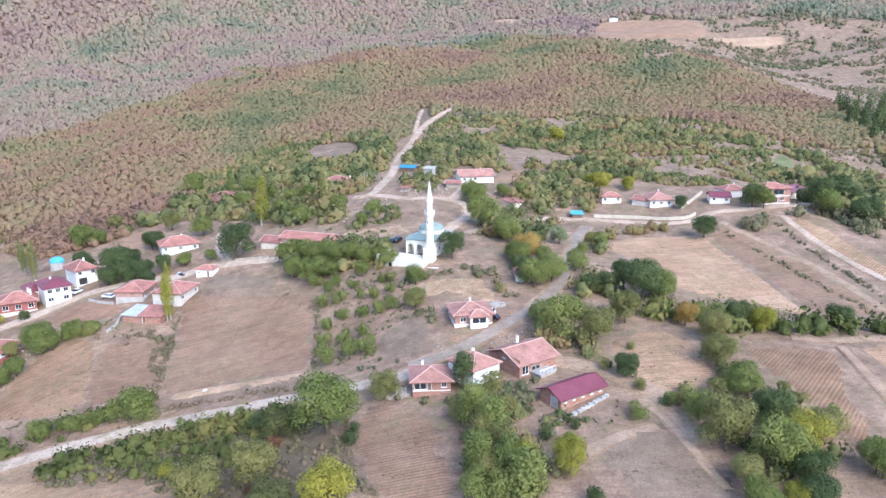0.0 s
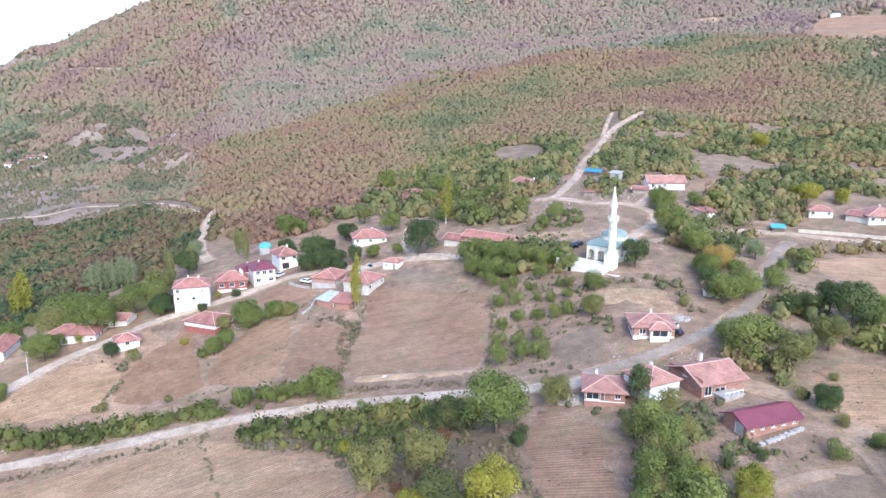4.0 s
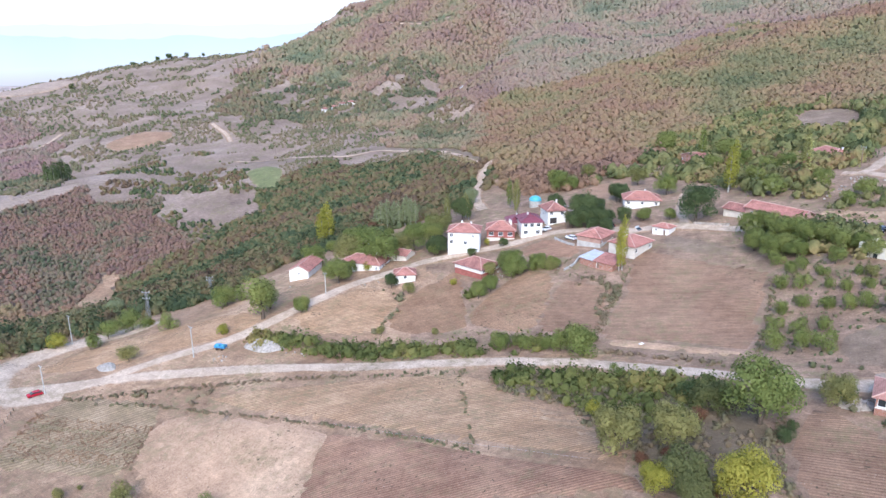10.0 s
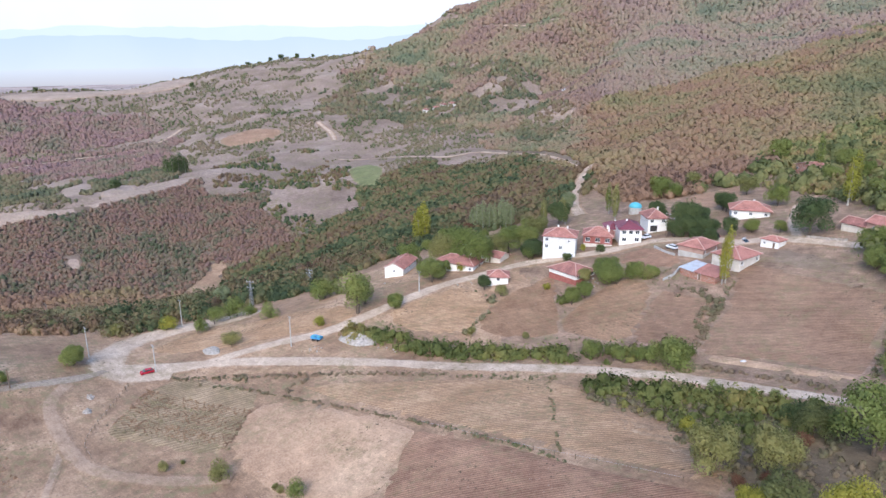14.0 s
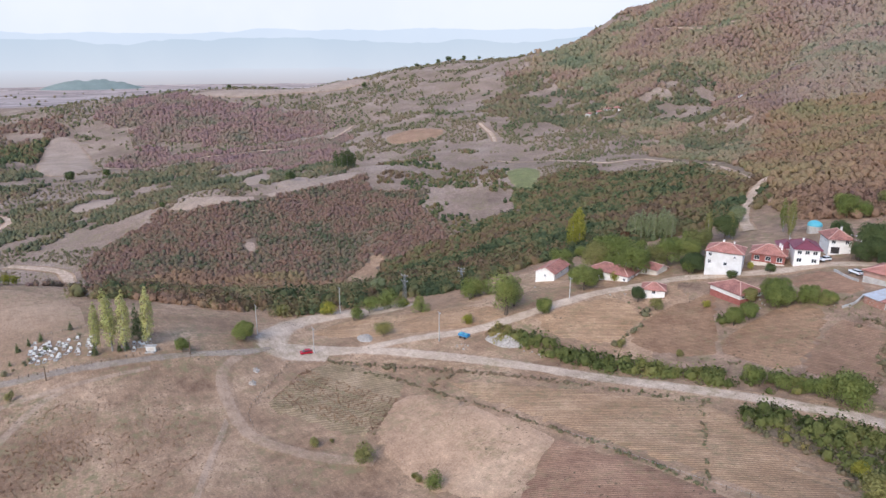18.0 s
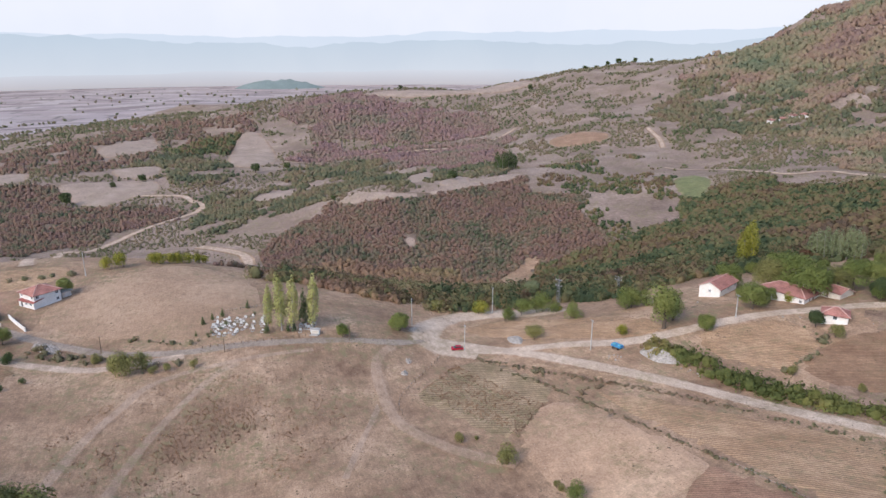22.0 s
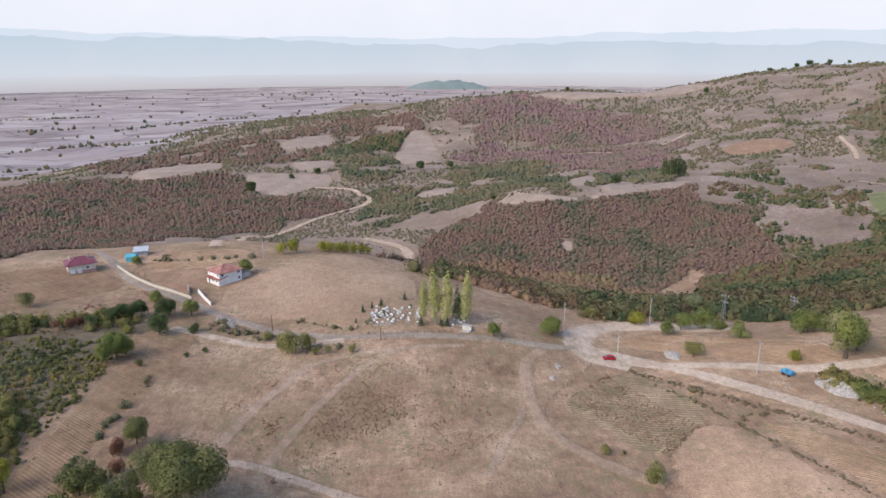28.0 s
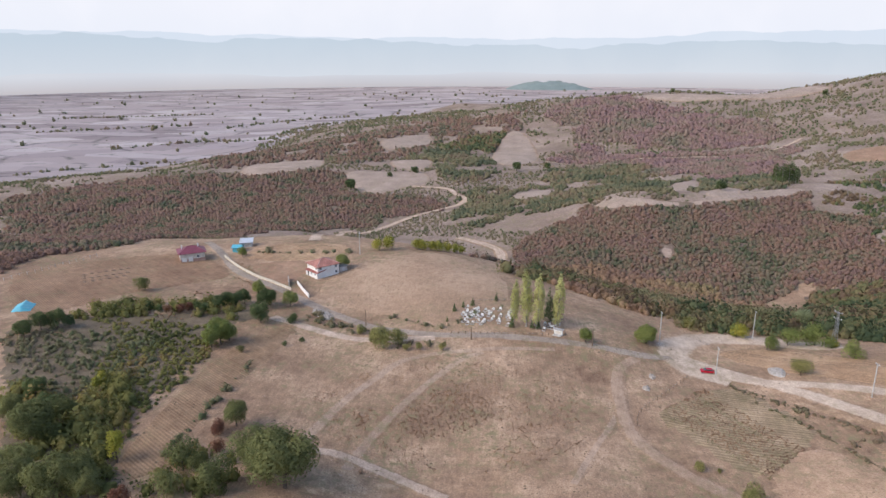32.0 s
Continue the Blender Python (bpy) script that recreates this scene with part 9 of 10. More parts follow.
garden_bed(-266.3, -148.5, 95, 2.2, 1.3)
hedge(300, [(-178.7, 50.8), (-141.2, 66.0)], 0.6, DRYROW, "row of dried vegetable plants", 0.5, 0.34)
hedge(301, [(-180.1, 52.3), (-142.3, 67.1)], 0.6, DEADWEED, "row of dried vegetable plants", 0.5, 0.34)
hedge(302, [(-181.5, 53.7), (-143.4, 68.3)], 0.6, DEADWEED, "row of dried vegetable plants", 0.5, 0.34)
hedge(303, [(-182.9, 55.2), (-144.4, 69.4)], 0.6, DEADWEED, "row of dried vegetable plants", 0.5, 0.34)
hedge(304, [(-184.3, 56.6), (-145.5, 70.6)], 0.6, DRYROW, "row of dried vegetable plants", 0.5, 0.34)
hedge(305, [(-185.7, 58.1), (-146.6, 71.8)], 0.6, DEADWEED, "row of dried vegetable plants", 0.5, 0.34)
hedge(306, [(-187.1, 59.5), (-147.7, 72.9)], 0.6, DEADWEED, "row of dried vegetable plants", 0.5, 0.34)
hedge(307, [(-188.5, 61.0), (-148.8, 74.1)], 0.6, DEADWEED, "row of dried vegetable plants", 0.5, 0.34)
hedge(308, [(-189.9, 62.5), (-149.9, 75.3)], 0.6, DRYROW, "row of dried vegetable plants", 0.5, 0.34)
hedge(309, [(-191.3, 63.9), (-150.9, 76.4)], 0.6, DEADWEED, "row of dried vegetable plants", 0.5, 0.34)
hedge(310, [(-192.6, 65.4), (-152.0, 77.6)], 0.6, DEADWEED, "row of dried vegetable plants", 0.5, 0.34)
hedge(311, [(-194.0, 66.8), (-153.1, 78.7)], 0.6, DEADWEED, "row of dried vegetable plants", 0.5, 0.34)
hedge(320, [(-179.4, 51.5), (-141.8, 66.5)], 0.6, DRYROW, "row of dried vegetable plants", 0.5, 0.34)
hedge(321, [(-180.8, 53.0), (-142.9, 67.7)], 0.6, DEADWEED, "row of dried vegetable plants", 0.5, 0.34)
hedge(322, [(-182.2, 54.5), (-143.9, 68.8)], 0.6, DEADWEED, "row of dried vegetable plants", 0.5, 0.34)
hedge(323, [(-183.6, 55.9), (-144.9, 70.0)], 0.6, DEADWEED, "row of dried vegetable plants", 0.5, 0.34)
hedge(324, [(-185.0, 57.4), (-146.1, 71.2)], 0.6, DRYROW, "row of dried vegetable plants", 0.5, 0.34)
hedge(325, [(-186.4, 58.8), (-147.1, 72.3)], 0.6, DEADWEED, "row of dried vegetable plants", 0.5, 0.34)
hedge(326, [(-187.8, 60.2), (-148.2, 73.5)], 0.6, DEADWEED, "row of dried vegetable plants", 0.5, 0.34)
hedge(327, [(-189.2, 61.8), (-149.4, 74.7)], 0.6, DEADWEED, "row of dried vegetable plants", 0.5, 0.34)
hedge(328, [(-190.6, 63.2), (-150.4, 75.8)], 0.6, DRYROW, "row of dried vegetable plants", 0.5, 0.34)
hedge(329, [(-191.9, 64.7), (-151.4, 77.0)], 0.6, DEADWEED, "row of dried vegetable plants", 0.5, 0.34)
hedge(330, [(-193.3, 66.1), (-152.6, 78.2)], 0.6, DEADWEED, "row of dried vegetable plants", 0.5, 0.34)
trailer(-172.3, 112.7, 25)
tarpaulin(-221.1, -161.4, 9.0, 6.0, 20)
barrel_hut(-147.0, 256.3, 31.0)
gatehouse(-221.6, 26.2)
# ---- the far woods ----
# share of the ground covered, crown size, material, label
COVERED = {
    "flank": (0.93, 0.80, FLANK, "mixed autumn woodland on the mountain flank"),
    # the grey of this wood is distance haze put into its leaf colour
    "mountain": (0.95, 0.80, MOUNTAIN, "autumn woodland on the mountain behind, greyed with painted haze"),
    "fallow": (0.28, 0.5, SCRUB, "scattered trees between the fallow fields on the mountain"),
    "autumn": (0.97, 0.82, AUTUMN, "orange and olive autumn woodland on the hill above the village"),
    "dale": (0.76, 0.80, DALE, "green and yellowing woodland in the valley"),
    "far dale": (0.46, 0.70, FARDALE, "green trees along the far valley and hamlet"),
    "scrubby": (0.28, 0.54, GREENWOOD, "mixed scrub and young trees above the upper houses"),
    "terrace": (0.34, 0.45, SCRUB, "scrub on the dry valley terraces"),
    "green": (0.66, 0.66, GREENWOOD, "green trees on the slope behind the old houses"),
    "thin russet": (0.46, 0.58, RUSSET, "thin russet scrub oak on bare ground"),
    "russet": (0.90, 0.58, RUSSET, "russet scrub oak covering the facing slope"),
    "orange fringe": (0.85, 0.70, AUTUMN, "orange-brown trees below the plateau edge"),
    "dark russet": (0.92, 0.60, MAROON, "dark purple-brown oak thicket on the ridge slope"),
    "dark wood": (0.97, 0.66, DALE, "dark green wood beside the tan field"),
    "mixed": (0.17, 0.62, DALE, "green and orange bushes on the bare valley side"),
    "open": (0.34, 0.36, SCRUB, "scattered scrub on the open slopes"),
}


def forest():
    rng = np.random.default_rng(404)
    tight = 0.0046
    rings = [190.0]
    while rings[-1] < 2450:
        rings.append(rings[-1] + max(2.7, tight * rings[-1]))
    xs, ys, gaps = [], [], []
    for r in rings:
        gap = max(2.7, tight * r)
        a = np.arange(radians(-36), radians(132), gap / r)
        a = a + rng.uniform(-0.8, 0.8, len(a)) * gap / r
        d = r + rng.uniform(-0.9, 0.9, len(a)) * gap
        xs.append(-np.sin(a) * d)
        ys.append(np.cos(a) * d)
        gaps.append(np.full(len(a), gap))
    x, y, gap = np.concatenate(xs), np.concatenate(ys), np.concatenate(gaps)
    kind = cover_at(x, y)
    far = np.hypot(x, y)
    # clearings and thin places
    glade = 0.5 + 0.36 * wave_noise(x, y, 46, 61) + 0.26 * wave_noise(x, y, 17, 62)
    share = np.array([COVERED[k][0] for k in KINDS] + [COVERED["open"][0]])[kind]
    share = np.where((kind < 0) & (far < 470), 0.0, share)
    ok = (rng.uniform(0, 1, len(x)) < 0.25 + share) & (glade + 0.16 * wave_noise(0.8 * x + 0.6 * y, (0.8 * y - 0.6 * x) * 0.3, 12, 63) * (share < 0.92) < 0.28 + share * 0.80) & (share > 0)
    k = np.nonzero(ok)[0]
    ok[k] = [(int(a // 3), int(b // 3)) not in TAKEN for a, b in zip(x[k], y[k])]
    for ring in CLEARED:
        k = np.nonzero(ok)[0]
        ok[k] = ~inside(x[k], y[k], ring)
    x, y, gap, kind, far = x[ok], y[ok], gap[ok], kind[ok], far[ok]
    z = height(x, y)
    keep = z > -135
    x, y, z, gap, kind, far = x[keep], y[keep], z[keep], gap[keep], kind[keep], far[keep]
    sets = [[crown_mesh(np.random.default_rng(700 + 10 * n + j), n, e, sides, core, 0.24, rough) for j in range(8)] for n, e, sides, core, rough in ((44, 0.22, 5, 0.8, 0.08), (14, 0.33, 5, 0.88, 0.1), (4, 0.46, 4, 0.92, 0.14))]
    level = np.where(far < 360, 0, np.where(far < 680, 1, 2))
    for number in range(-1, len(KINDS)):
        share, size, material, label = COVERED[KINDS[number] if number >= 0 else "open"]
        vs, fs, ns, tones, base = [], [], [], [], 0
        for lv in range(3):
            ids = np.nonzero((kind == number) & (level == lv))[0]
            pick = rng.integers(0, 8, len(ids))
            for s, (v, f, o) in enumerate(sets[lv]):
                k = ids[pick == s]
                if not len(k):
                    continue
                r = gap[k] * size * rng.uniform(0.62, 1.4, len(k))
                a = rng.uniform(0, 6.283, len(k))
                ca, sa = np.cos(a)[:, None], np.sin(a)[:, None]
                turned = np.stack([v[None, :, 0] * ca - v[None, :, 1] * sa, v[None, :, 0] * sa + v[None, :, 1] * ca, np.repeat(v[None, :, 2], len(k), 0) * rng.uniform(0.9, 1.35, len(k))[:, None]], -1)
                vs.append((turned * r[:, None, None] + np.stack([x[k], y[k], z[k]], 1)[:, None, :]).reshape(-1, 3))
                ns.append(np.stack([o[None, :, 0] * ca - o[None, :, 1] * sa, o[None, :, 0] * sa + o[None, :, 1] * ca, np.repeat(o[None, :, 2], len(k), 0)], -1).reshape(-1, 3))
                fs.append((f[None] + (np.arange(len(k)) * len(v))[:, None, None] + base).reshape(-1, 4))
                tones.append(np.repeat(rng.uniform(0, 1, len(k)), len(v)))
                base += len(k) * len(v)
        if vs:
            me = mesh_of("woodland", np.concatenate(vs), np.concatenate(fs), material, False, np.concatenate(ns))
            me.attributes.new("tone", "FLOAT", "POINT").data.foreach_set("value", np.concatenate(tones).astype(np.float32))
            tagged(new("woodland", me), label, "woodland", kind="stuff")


forest()


# ---- woods ----
wood(110, [(-58.7, 228.2), (-61.4, 243.2), (-44.7, 239.2), (-17.7, 225.5), (-14.0, 202.7), (-24.5, 201.8), (-41.5, 220.2)], GREENWOOD, "dense row of fruit trees below the mosque road", gap=3.0, size=0.78, anywhere=True)
wood(111, [(-83.5, 130.2), (-68.4, 136.4), (-31.1, 134.7), (-20.9, 124.9), (-16.8, 114.3), (-13.0, 102.1), (-30.6, 91.8), (-35.7, 97.6), (-46.8, 108.6), (-61.0, 119.9), (-78.5, 122.7)], SCRUB, "tall dry weeds on the bank below the track", gap=1.5, gaps=0.42, size=0.34, anywhere=True)
wood(120, [(-1600, -900), (-1700, -2200), (-3600, -2300), (-4300, -500), (-4200, 800), (-2900, 700), (-2300, -100)], FARDALE, "scattered trees on the far plain", gap=120.0, grow=0.0, gaps=0.55, size=0.04)
wood(10, [(13, 346.9), (45.6, 490.3), (116, 525), (153, 457.7), (227, 459), (279, 441), (234.3, 365.2), (189, 352.8), (148, 331.6), (105.8, 310.8), (82.5, 319.6), (49.7, 278.4), (32.8, 271.8), (23.6, 299.3)], GREENWOOD, "dry scrub on the slope above the upper houses", gap=4.0, grow=0.002, gaps=0.62, size=0.5)
wood(11, [(11.4, 244.5), (21.1, 298.5), (44.2, 306.4), (79.9, 356.3), (62.1, 271.9), (46.3, 258.2), (32.9, 222.9), (23.6, 190.5), (17.1, 189.6), (11.2, 201.1), (3, 215.8)], GREENWOOD, "green trees round the upper houses", gap=4.4, gaps=0.42, size=0.6)
wood(12, [(-137, 274), (-134.9, 324.4), (-137.9, 371), (-108.2, 398.7), (-76.1, 392.5), (-42.3, 362), (-34, 310.6), (-44.6, 295.8), (-36.4, 253.1), (-67.2, 266.7), (-84.5, 297.7), (-110.8, 294.6), (-122.7, 275.8), (-122.4, 249.6)], GREENWOOD, "green trees behind the old houses", gap=4.6, gaps=0.4, size=0.6)
wood(13, [(8.4, 123.3), (18.2, 131.5), (27.9, 122.3), (38.7, 130.6), (50.4, 124.5), (58.2, 114.5), (65.6, 108.8), (60.7, 101.1), (50.3, 100.6), (40.6, 121.3), (24.4, 109.8), (25.2, 99.3), (16.1, 99.2), (11.8, 111.8)], SCRUB, "dry scrub on the near slope below the aircraft", gap=3.4, gaps=0.42, size=0.5)
wood(14, [(45.6, 130.4), (52.5, 130.6), (64.2, 142.6), (66.9, 140.1), (69.3, 127.1), (68.6, 116.6), (63.8, 107.2), (56.4, 103.7), (51.9, 114.1), (47.4, 118.9)], GREENWOOD, "dense hedge trees along the gully", gap=3.2, gaps=0.2, size=0.5)
wood(15, [(2, 131.1), (7.9, 135), (14.3, 127.2), (12.4, 113.5), (17.7, 111.5), (15.2, 99.2), (7, 98.4), (3, 104.2), (1.8, 116.1)], GREENWOOD, "overgrown tree row between the plots", gap=3.0, gaps=0.25, size=0.52)
wood(16, [(-84.8, 123.1), (-81.6, 131.4), (-55.5, 135.9), (-31.4, 138.2), (-29.5, 124.9), (-36.1, 115.7), (-44, 115.2), (-62.4, 123.7), (-75.5, 124.4)], HEDGEROW, "bramble and dry scrub under the track", gap=2.2, gaps=0.22, size=0.5)
wood(18, [(-213.3, -132.7), (-218.3, -117.8), (-217.7, -103.1), (-220.7, -84.1), (-199.1, -83.5), (-176.4, -85.7), (-159.6, -86.9), (-144.4, -86.2), (-136.1, -90.3)], GULLY, "green scrub covering the gully side", gap=2.0, gaps=0.3, size=0.30)
wood(19, [(-164.9, -106), (-171.6, -102.7), (-159.6, -91), (-144.4, -87.5), (-127.6, -79), (-128, -85.8)], GULLY, "dense green trees in the gully", gap=3.0, gaps=0.0, size=0.6)
wood(20, [(-228.5, -141.1), (-233.5, -132.8), (-233, -115.3), (-243.9, -104.1), (-242.3, -91.3), (-225.9, -85.8), (-223.8, -105.7), (-220.4, -122.5), (-213.3, -132.7)], GULLY, "dark overgrown hedge on the bank", gap=2.6, gaps=0.05, size=0.55)
wood(21, [(-292.6, -0.4), (-317.9, 15.3), (-453.8, 52.3), (-292.8, 64.4), (-285.3, 100), (-294.7, 132.1), (-302.7, 166.5), (-296.3, 187.8), (-335.7, 233.6), (-224.8, 155.5), (-241.2, 133.2), (-242.8, 104.4), (-250.1, 78.2), (-267.8, 58.9), (-298.9, 34.3)], DALE, "trees below the plateau edge", gap=3.6, gaps=0.18, size=0.62)
wood(22, [(46.1, 170.3), (64, 180.4), (75.1, 173.2), (88.8, 167.8), (109.8, 164.6), (106.6, 157.5), (89.9, 158.8), (71.8, 158), (63.3, 161), (47.3, 163.4)], HEDGEROW, "hedge along the tan fields", gap=3.4, gaps=0.12, size=0.62)
wood(23, [(101.4, 251.5), (115.6, 250.9), (129.6, 254.4), (200.2, 310.2), (147, 224.2), (140.1, 258.4), (127.2, 249), (109.6, 241.3)], SCRUB, "scrub round the upper farm yards", gap=4.0, gaps=0.35, size=0.5)
wood(24, [(185.2, 351.1), (217.1, 377.2), (227, 353.2), (162.5, 249.9), (147.4, 256), (144.4, 266.8)], GREENWOOD, "green trees round the right-hand farms", gap=5.0, gaps=0.1, size=0.7)
wood(31, [(-77.9, 393.6), (-81.4, 451.6), (-51.4, 443.8), (-32.5, 429.3), (-28.5, 374.9), (-33.3, 304.1), (-48.8, 324.5)], GREENWOOD, "green trees beside the climbing track", gap=4.6, gaps=0.2, size=0.6)
wood(32, [(-20.7, 302), (-20.3, 394.3), (2.4, 490.9), (45.6, 490.3), (26.4, 337.4), (10, 339.6), (-0.9, 286.2), (-12.4, 282.8)], GREENWOOD, "scrub between the tracks above the mosque", gap=3.8, gaps=0.5, size=0.5)
wood(33, [(-38.7, 254.3), (-28.1, 276.2), (-0.8, 271.8), (6.8, 260.8), (1.3, 242.9), (-10.8, 242.1), (-27.3, 245.9)], SCRUB, "dry weeds on the bank above the mosque", gap=3.0, gaps=0.5, size=0.35)
wood(130, [(-163, -22), (-172, -25), (-180, -18), (-183, -7), (-179, 3), (-170, 4), (-162, -5), (-159, -14)], DEADWEED, "dense brown weeds in a dip of the pasture", gap=0.8, gaps=0.3, size=0.2, anywhere=True)
wood(131, [(-160, -32), (-168, -35), (-168, -31), (-161, -28)], DEADWEED, "patch of dark weeds on the pasture", gap=0.7, gaps=0.3, size=0.2, anywhere=True)
wood(34, [(-178.5, -46.6), (-201.2, -30.7), (-203.9, -5.9), (-194.7, 29.1), (-163.2, 29.4), (-144.5, 11.5), (-144.1, -12.8), (-152.7, -32.7)], DEADWEED, "dark dry tufts on the pasture", gap=1.15, gaps=0.5, size=0.13)
wood(35, [(-30.4, 156), (-16.3, 151.8), (-12.5, 175.9), (-3.5, 177.9), (-1.8, 159.3), (-13.3, 147.6)], SCRUB, "dry weeds along the slope below the orchard", gap=2.6, gaps=0.4, size=0.3)
wood(36, [(11.5, 134.6), (17.6, 136.5), (23.3, 131), (19.8, 126.8), (16, 122.7), (11.9, 125.1)], SCRUB, "weeds and brambles round the lower yards", gap=2.6, gaps=0.2, size=0.45)
wood(37, [(20, 157.7), (29.9, 160.4), (38.8, 150.8), (38.1, 142.3), (27.5, 146.1), (19.2, 150.7)], GREENWOOD, "bushes along the street bank", gap=3.2, gaps=0.25, size=0.55)
wood(38, [(35.5, 184.3), (47.3, 220.1), (58.2, 244.2), (75.4, 254.8), (98.1, 253.8), (94.1, 248.2), (69.1, 246.7), (52.8, 228.4), (45.3, 193.9), (46.5, 178), (39.5, 180.9)], GREENWOOD, "bushes between the street and the fields", gap=3.4, gaps=0.2, size=0.55)
wood(39, [(-15.7, 199.6), (-7, 191.9), (2.8, 200), (16.1, 197.4), (22.8, 182.9), (17.7, 178.8), (9.2, 192.6), (-5.4, 190), (-13.2, 186.8)], SCRUB, "dry weeds on the mosque slope", gap=2.6, gaps=0.45, size=0.35)
wood(41, [(-195.3, 73.2), (-172.5, 90.3), (-156.5, 96.8), (-145.7, 92), (-154.9, 84.7), (-178.8, 77.9)], SCRUB, "rough weeds by the vegetable plot", gap=1.9, gaps=0.3, size=0.32)
wood(42, [(-151.6, -36.6), (-158.6, -25.2), (-152.9, -13.3), (-141.2, 3.3), (-129.8, 20.3), (-137, -17.4)], DEADWEED, "dry bushes on the pasture edge", gap=3.0, gaps=0.5, size=0.22)
wood(43, [(-241.1, -63.4), (-226.4, -42.2), (-216.6, -21.5), (-216.7, -2.5), (-213.3, -2.4), (-208.3, -24.4), (-212.1, -39.8), (-224.9, -59.5)], SCRUB, "weeds along the asphalt road", gap=2.4, gaps=0.45, size=0.35)
wood(60, [(-194.4, -150.6), (-198.5, -142.6), (-202.9, -124.7), (-199.5, -108.1), (-192.9, -95.9), (-175.8, -96.5), (-164.4, -98.7), (-162.5, -110.1), (-157.6, -119.3), (-156.7, -124.5)], SCRUB, "dry brown weeds over the gully slope", gap=1.7, gaps=0.15, size=0.38)
wood(61, [(-194.3, -129), (-208.6, -112.5), (-211.8, -91.9), (-196.2, -84.8), (-180.4, -85.3), (-166.1, -88.6), (-155.8, -91.9), (-145.2, -87.9), (-154.6, -101), (-173, -109.8)], GULLY, "low green shrubs on the gully slope", gap=2.0, gaps=0.35, size=0.30)
wood(62, [(-128.1, -74.5), (-144.9, -70.3), (-139.8, -58.8), (-122, -52.2), (-119.7, -70.4)], GULLY, "thick olive bushes at the gully mouth", gap=2.6, gaps=0.3, size=0.5)
wood(63, [(-11, 152.1), (-0.4, 148.5), (3.3, 142.7), (2, 133.4), (11.5, 134.6), (21.8, 141.3), (24.2, 133.3), (19.8, 126.8), (15, 123.8), (9, 132.5), (0.8, 128.9), (-7.3, 131.6), (-11.3, 138.8)], SCRUB, "tall dry weeds round the lower houses", gap=1.9, gaps=0.35, size=0.4)
wood(64, [(34.1, 130.5), (46.5, 126.3), (48.1, 112.3), (48.1, 101.9), (36.2, 99.5), (27.8, 111.4), (26.1, 118.4)], SCRUB, "dry grass tufts over the bare slope", gap=1.7, gaps=0.5, size=0.22)
wood(65, [(-15.7, 199.6), (-3.5, 177.9), (-11, 152.1), (-30.4, 156), (-37.8, 199.4), (-28, 203.2)], SCRUB, "dry grass tufts below the mosque", gap=1.8, gaps=0.5, size=0.2)
wood(66, [(-169.7, 139.6), (-152.5, 172.8), (-135.5, 183.9), (-97.5, 200.6), (-78, 187.8), (-85.7, 153.5), (-129.5, 138.7), (-150.4, 126.1)], SCRUB, "dry weeds round the village yards", gap=1.6, gaps=0.62, size=0.16)
wood(67, [(-209.1, -157.3), (-268.4, -158.8), (-301.3, -112.6), (-270.4, -68.4), (-231.3, -75.7), (-221.2, -108.6), (-222.6, -139.8)], DEADWEED, "dry tufts on the plateau meadow", gap=1.8, gaps=0.6, size=0.17)
wood(68, [(-159.7, -126.6), (-166.5, -122), (-162.3, -111.5), (-154.8, -95.1), (-145.4, -86.6), (-129.9, -80), (-119.4, -75.6), (-117.9, -98)], GULLY, "dark green trees filling the gully", gap=3.4, gaps=0.1, size=0.6)
wood(70, [(-189.7, 155.8), (-163.2, 172.9), (-143.1, 187.5), (-128.8, 201.8), (-120.9, 222.1), (-97.3, 226.9), (-80.7, 205.4), (-93.7, 193.8), (-119.5, 177), (-150.9, 171.1), (-164.5, 147.6)], STONE, "loose stones and rubble in the village yards", gap=1.8, gaps=0.55, size=0.13, name="rubble", fine=0)
wood(71, [(-11.3, 138.8), (-8.3, 151), (2.3, 158.1), (16.9, 169.3), (24, 157.6), (24.6, 135.8), (19.8, 126.8), (6.7, 132.8), (-4.9, 129.9)], STONE, "loose stones and rubble round the lower houses", gap=1.8, gaps=0.5, size=0.13, name="rubble", fine=0)
wood(72, [(-24.7, 204.7), (-10.6, 197.7), (16.1, 197.4), (17.4, 175.5), (-3.4, 171.6), (-18.9, 179.2)], STONE, "stones scattered round the mosque slope", gap=1.8, gaps=0.5, size=0.14, name="rubble", fine=0)
wood(73, [(-34, 288.7), (-14.8, 283.5), (4.5, 340.7), (30.7, 323.7), (22.5, 284.1), (3.5, 256.4), (-17, 245.1), (-37.8, 248.1)], STONE, "rubble and scrap round the upper yards", gap=2.2, gaps=0.5, size=0.16, name="rubble", fine=0)
wood(74, [(-182.2, 99.6), (-170.9, 113.9), (-151.5, 123.3), (-139, 123.6), (-148.7, 111), (-163.1, 100.8)], STONE, "stones on the bare roadside earth", gap=1.5, gaps=0.45, size=0.14, name="rubble", fine=0)
wood(75, [(-11, 152.1), (2.1, 145.4), (11.3, 132.3), (21.8, 141.3), (25, 130.8), (33.1, 126.2), (29.2, 118.4), (18.7, 118.6), (12.8, 122.9), (1.9, 128.7), (-9.6, 131)], GREENWOOD, "low green weeds round the lower houses", gap=2.0, gaps=0.52, size=0.4)
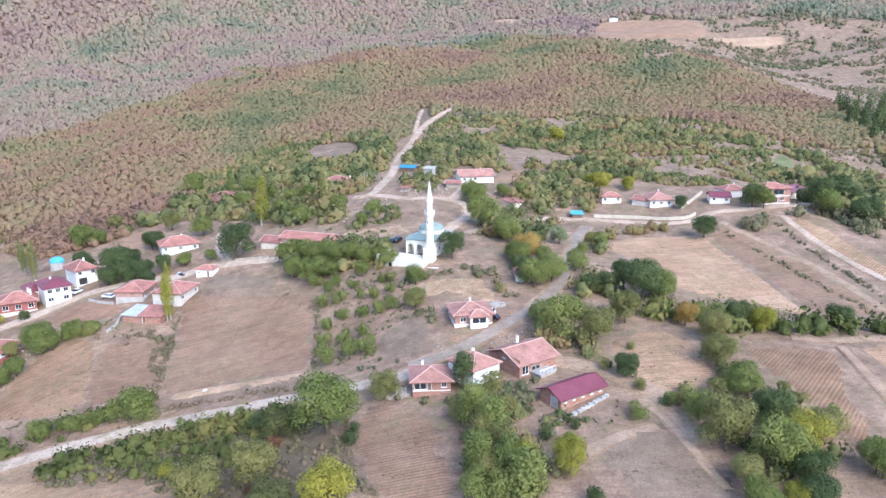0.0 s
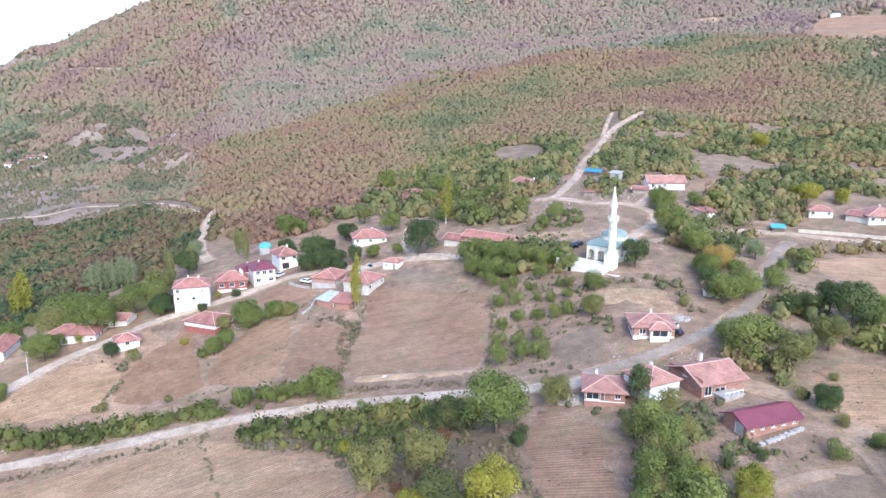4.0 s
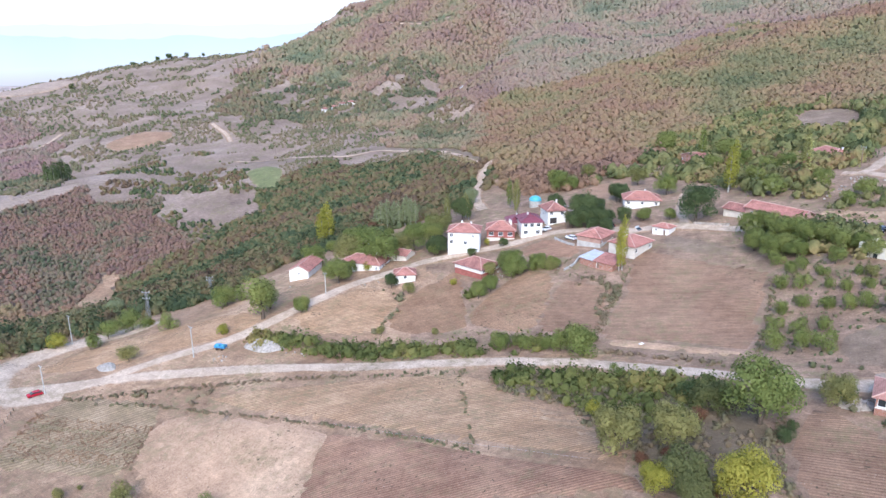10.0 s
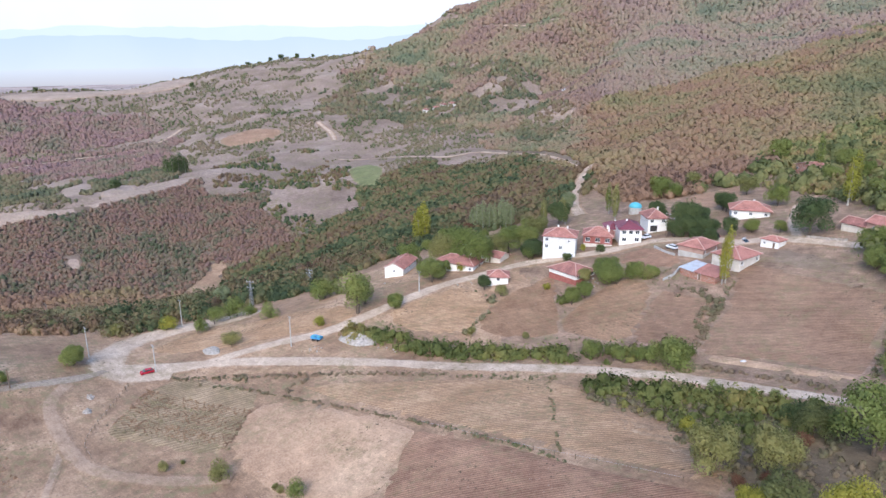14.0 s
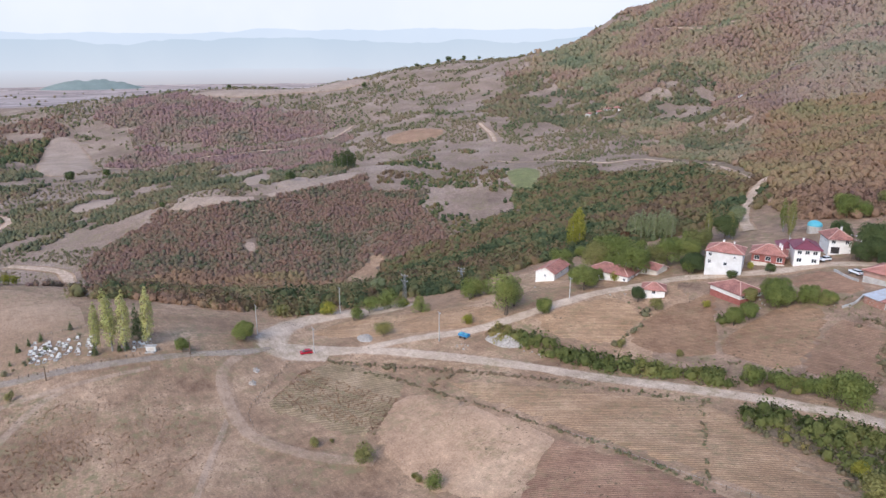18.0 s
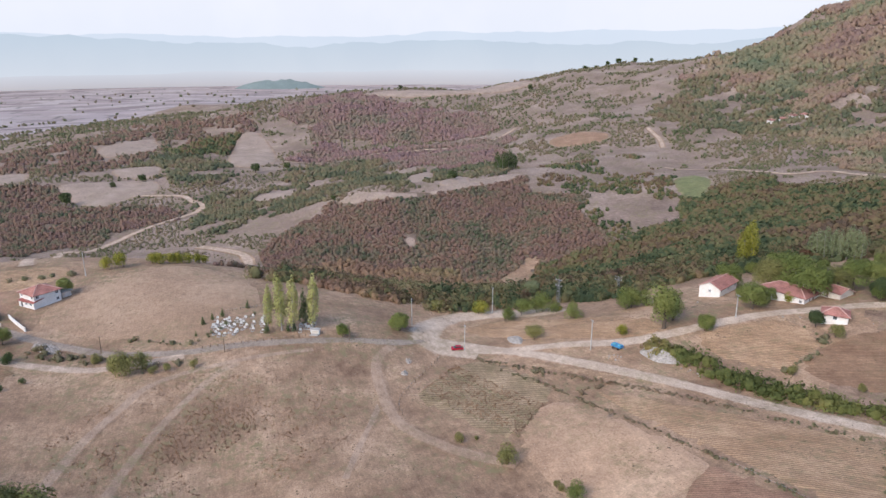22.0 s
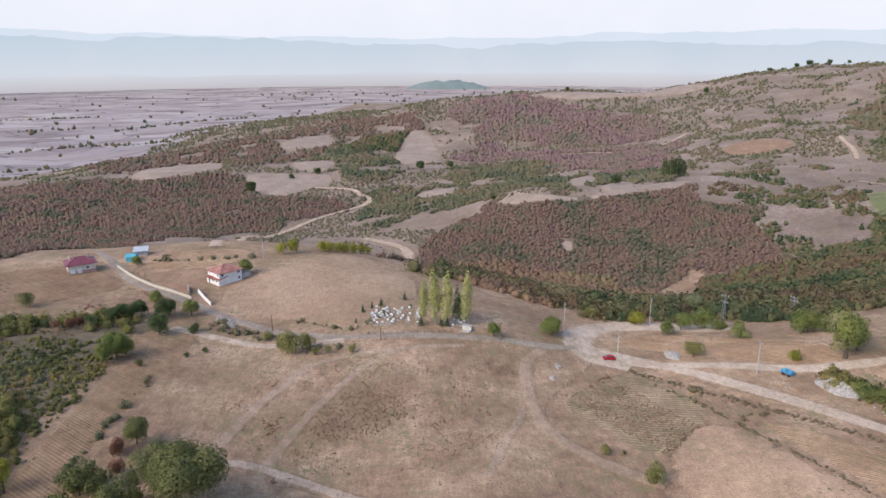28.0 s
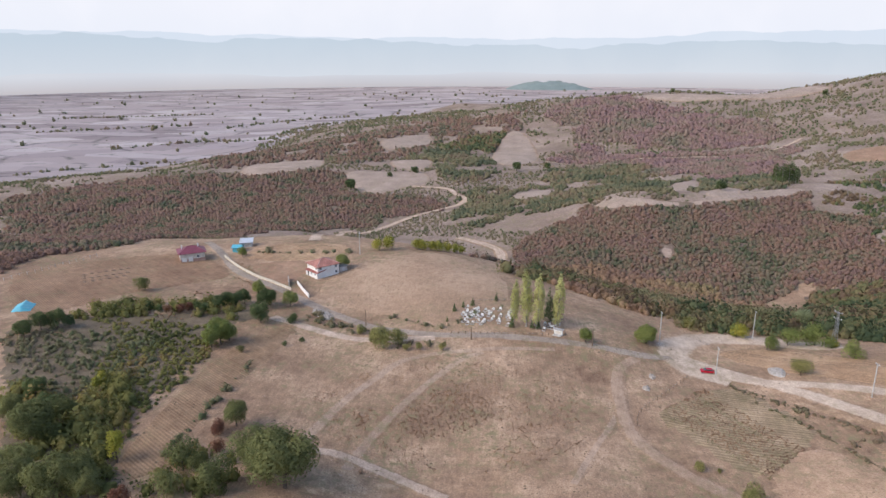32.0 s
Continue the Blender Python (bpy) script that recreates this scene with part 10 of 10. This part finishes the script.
wood(76, [(-37, 242.1), (-30.5, 256.4), (-14.2, 270.6), (3.6, 269.4), (5.5, 253.5), (-12.9, 244), (-28.1, 234.8)], GREENWOOD, "bushes and weeds on the terrace above the mosque", gap=3.0, gaps=0.55, size=0.42)
hedge(80, [(-83.4, 129.2), (-73.6, 131.2), (-62.4, 133), (-47, 134), (-37.8, 136.2), (-33.6, 139.1)], 7.0, HEDGEROW, "leafy hedge below the field track", 1.8, 0.75)
hedge(81, [(-1341, -954), (-1475, -813), (-1554, -681)], 22.0, FARDALE, "dark tree line on the far plain", 13.0, 0.26)
hedge(82, [(-1728, -977), (-1863, -812), (-1827, -580)], 22.0, FARDALE, "thin tree line on the far plain", 13.0, 0.26)
hedge(83, [(-2104, -1399), (-2259, -1113), (-2305, -998)], 22.0, FARDALE, "hedge line across the far plain", 13.0, 0.26)
hedge(84, [(-2230, -836), (-2485, -681), (-2631, -504)], 22.0, FARDALE, "long hedge on the far plain", 13.0, 0.26)
hedge(85, [(-2532, -1588), (-2626, -1311), (-2722, -1060)], 22.0, FARDALE, "distant hedge on the far plain", 13.0, 0.26)
hedge(86, [(-168.8, 121.7), (-152.4, 123.2), (-135.7, 126.2), (-120, 133.2), (-101.4, 140), (-89.2, 143.1), (-77.5, 151.1), (-70.3, 156.7)], 7.0, HEDGEROW, "leafy hedge between the track and the plots", 1.8, 0.78)
hedge(87, [(-201, 70.9), (-160.9, 94.7), (-124.1, 115.2), (-91.5, 129)], 2.4, SCRUB, "weeds on the verge below the track", 1.0, 0.32)
hedge(88, [(-152.3, 110.2), (-124.3, 126.2), (-101.2, 134.7), (-73.2, 143.4)], 2.0, SCRUB, "weeds on the verge above the track", 1.0, 0.32)
hedge(89, [(-182.1, 77.5), (-162.5, 85), (-145.4, 88.2), (-123.1, 92.5), (-105.9, 95.6), (-86.5, 96.2), (-71.9, 96.4), (-65, 95.1)], 1.3, SCRUB, "dark weedy ditch between the fields", 0.85, 0.36)
hedge(90, [(-92.2, 126.4), (-83.8, 116.7), (-73.3, 104), (-67.4, 97.4)], 0.8, SCRUB, "thin weedy balk across the striped field", 0.9, 0.3)
hedge(91, [(-19.9, 131.6), (-18.7, 119.4), (-15.7, 107.9), (-10.7, 99.1)], 1.6, SCRUB, "weedy edge round the ploughed plot", 1.0, 0.36)
hedge(92, [(-80, 198.4), (-76.5, 183.1), (-74, 170.4), (-71.6, 160.4)], 2.0, SCRUB, "grassy balk between the plots", 1.1, 0.4)
hedge(93, [(-64, 149.9), (-50.6, 150), (-39.8, 149.5), (-31, 148.6)], 2.0, SCRUB, "weedy foot of the ploughed field", 1.1, 0.4)
hedge(94, [(99, 249.4), (102.1, 237.3), (107.8, 207.6), (111, 182), (113.7, 171)], 2.2, SCRUB, "dark weedy edge of the pale track", 1.4, 0.32)
hedge(95, [(121.4, 249.9), (121.3, 228.4), (121.4, 200.8), (122.1, 183)], 2.2, SCRUB, "weedy bank between the strip fields", 1.4, 0.32)
hedge(96, [(-38.3, 198.1), (-34.3, 178.5), (-32.2, 160)], 1.8, SCRUB, "weedy edge of the orchard", 1.1, 0.36)
hedge(97, [(-307.9, -112.9), (-309.9, -97.8), (-308.6, -79.2), (-310.7, -61.3)], 2.0, SCRUB, "thin hedge behind the garden plot", 2.2, 0.5)
hedge(98, [(-235.2, -33), (-224.1, -13.7), (-232.9, -4.1), (-243.5, 10.4)], 2.0, SCRUB, "dry weeds at the dome field edge", 1.8, 0.4)
hedge(99, [(-119.9, 164.2), (-116.1, 172.4), (-114.1, 177.8)], 2.6, HEDGEROW, "hedge along the village gardens", 2.0, 0.6)
hedge(100, [(-133.8, 139.5), (-136.4, 154.2), (-140.5, 159.9), (-155.4, 162.2)], 1.5, SCRUB, "weeds round the dry tan field", 1.8, 0.4)
hedge(101, [(-191.2, -69.5), (-159.6, -70.9), (-135.3, -72.1)], 1.6, SCRUB, "weeds along the vineyard edge", 1.8, 0.4)
hedge(102, [(-91.4, 185.4), (-84.8, 189.3), (-79.2, 187.2), (-74.4, 166.9)], 5.0, SCRUB, "dark overgrown bank beside the garden plots", 1.4, 0.42)

# ---- the far distance: self-lit sheets, haze over plain and mountains in their colour ----
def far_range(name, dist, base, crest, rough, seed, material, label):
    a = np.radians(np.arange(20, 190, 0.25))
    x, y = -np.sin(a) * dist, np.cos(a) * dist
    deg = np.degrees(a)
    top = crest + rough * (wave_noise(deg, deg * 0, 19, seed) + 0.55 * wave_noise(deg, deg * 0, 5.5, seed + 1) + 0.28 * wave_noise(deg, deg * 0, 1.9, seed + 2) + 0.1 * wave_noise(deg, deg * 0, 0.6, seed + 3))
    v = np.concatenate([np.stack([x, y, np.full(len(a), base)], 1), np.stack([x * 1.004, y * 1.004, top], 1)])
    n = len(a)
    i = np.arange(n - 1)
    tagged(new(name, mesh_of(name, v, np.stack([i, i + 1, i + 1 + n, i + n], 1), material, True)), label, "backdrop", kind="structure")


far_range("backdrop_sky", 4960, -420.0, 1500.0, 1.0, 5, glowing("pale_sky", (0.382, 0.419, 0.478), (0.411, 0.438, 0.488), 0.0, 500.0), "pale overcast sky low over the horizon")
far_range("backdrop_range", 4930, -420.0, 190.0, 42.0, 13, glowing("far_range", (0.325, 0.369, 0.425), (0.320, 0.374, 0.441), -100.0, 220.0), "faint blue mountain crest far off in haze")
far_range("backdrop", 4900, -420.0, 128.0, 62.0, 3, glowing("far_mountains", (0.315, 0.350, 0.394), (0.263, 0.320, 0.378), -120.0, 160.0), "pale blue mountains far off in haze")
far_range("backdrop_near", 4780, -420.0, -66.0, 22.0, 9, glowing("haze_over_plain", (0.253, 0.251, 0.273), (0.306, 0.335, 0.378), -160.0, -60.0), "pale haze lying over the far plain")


def far_hill(x, y, wide, deep, high, turn, label):
    """A low wooded hill standing in the plain."""
    rng = np.random.default_rng(77)
    u, v = np.meshgrid(np.linspace(-1, 1, 60), np.linspace(-1, 1, 16))
    r = np.hypot(u, v)
    top = np.clip(1 - r ** 2, 0, 1) ** 0.8 * (1 + 0.25 * wave_noise(u * 6, v * 6, 1.0, 4))
    c, s = math.cos(radians(turn)), math.sin(radians(turn))
    px, py = u * wide / 2, v * deep / 2
    z = height(x, y)[0] - 8 + high * 0.75 * top + 2 * top * rng.uniform(0, 1, top.shape)
    q = np.stack([x + px * c - py * s, y + px * s + py * c, z], -1).reshape(-1, 3)
    i, j = np.meshgrid(np.arange(15), np.arange(59), indexing="ij")
    f = np.stack([i * 60 + j, i * 60 + j + 1, (i + 1) * 60 + j + 1, (i + 1) * 60 + j], -1).reshape(-1, 4)
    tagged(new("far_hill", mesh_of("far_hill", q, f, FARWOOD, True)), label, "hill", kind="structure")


# dark green wood turned blue-grey: the haze before it is in the colour
FARWOOD = paint("hazed_far_wood", (0.19, 0.235, 0.225), (0.75, 0.78, 0.76), 0.5, 60.0, 0.95)
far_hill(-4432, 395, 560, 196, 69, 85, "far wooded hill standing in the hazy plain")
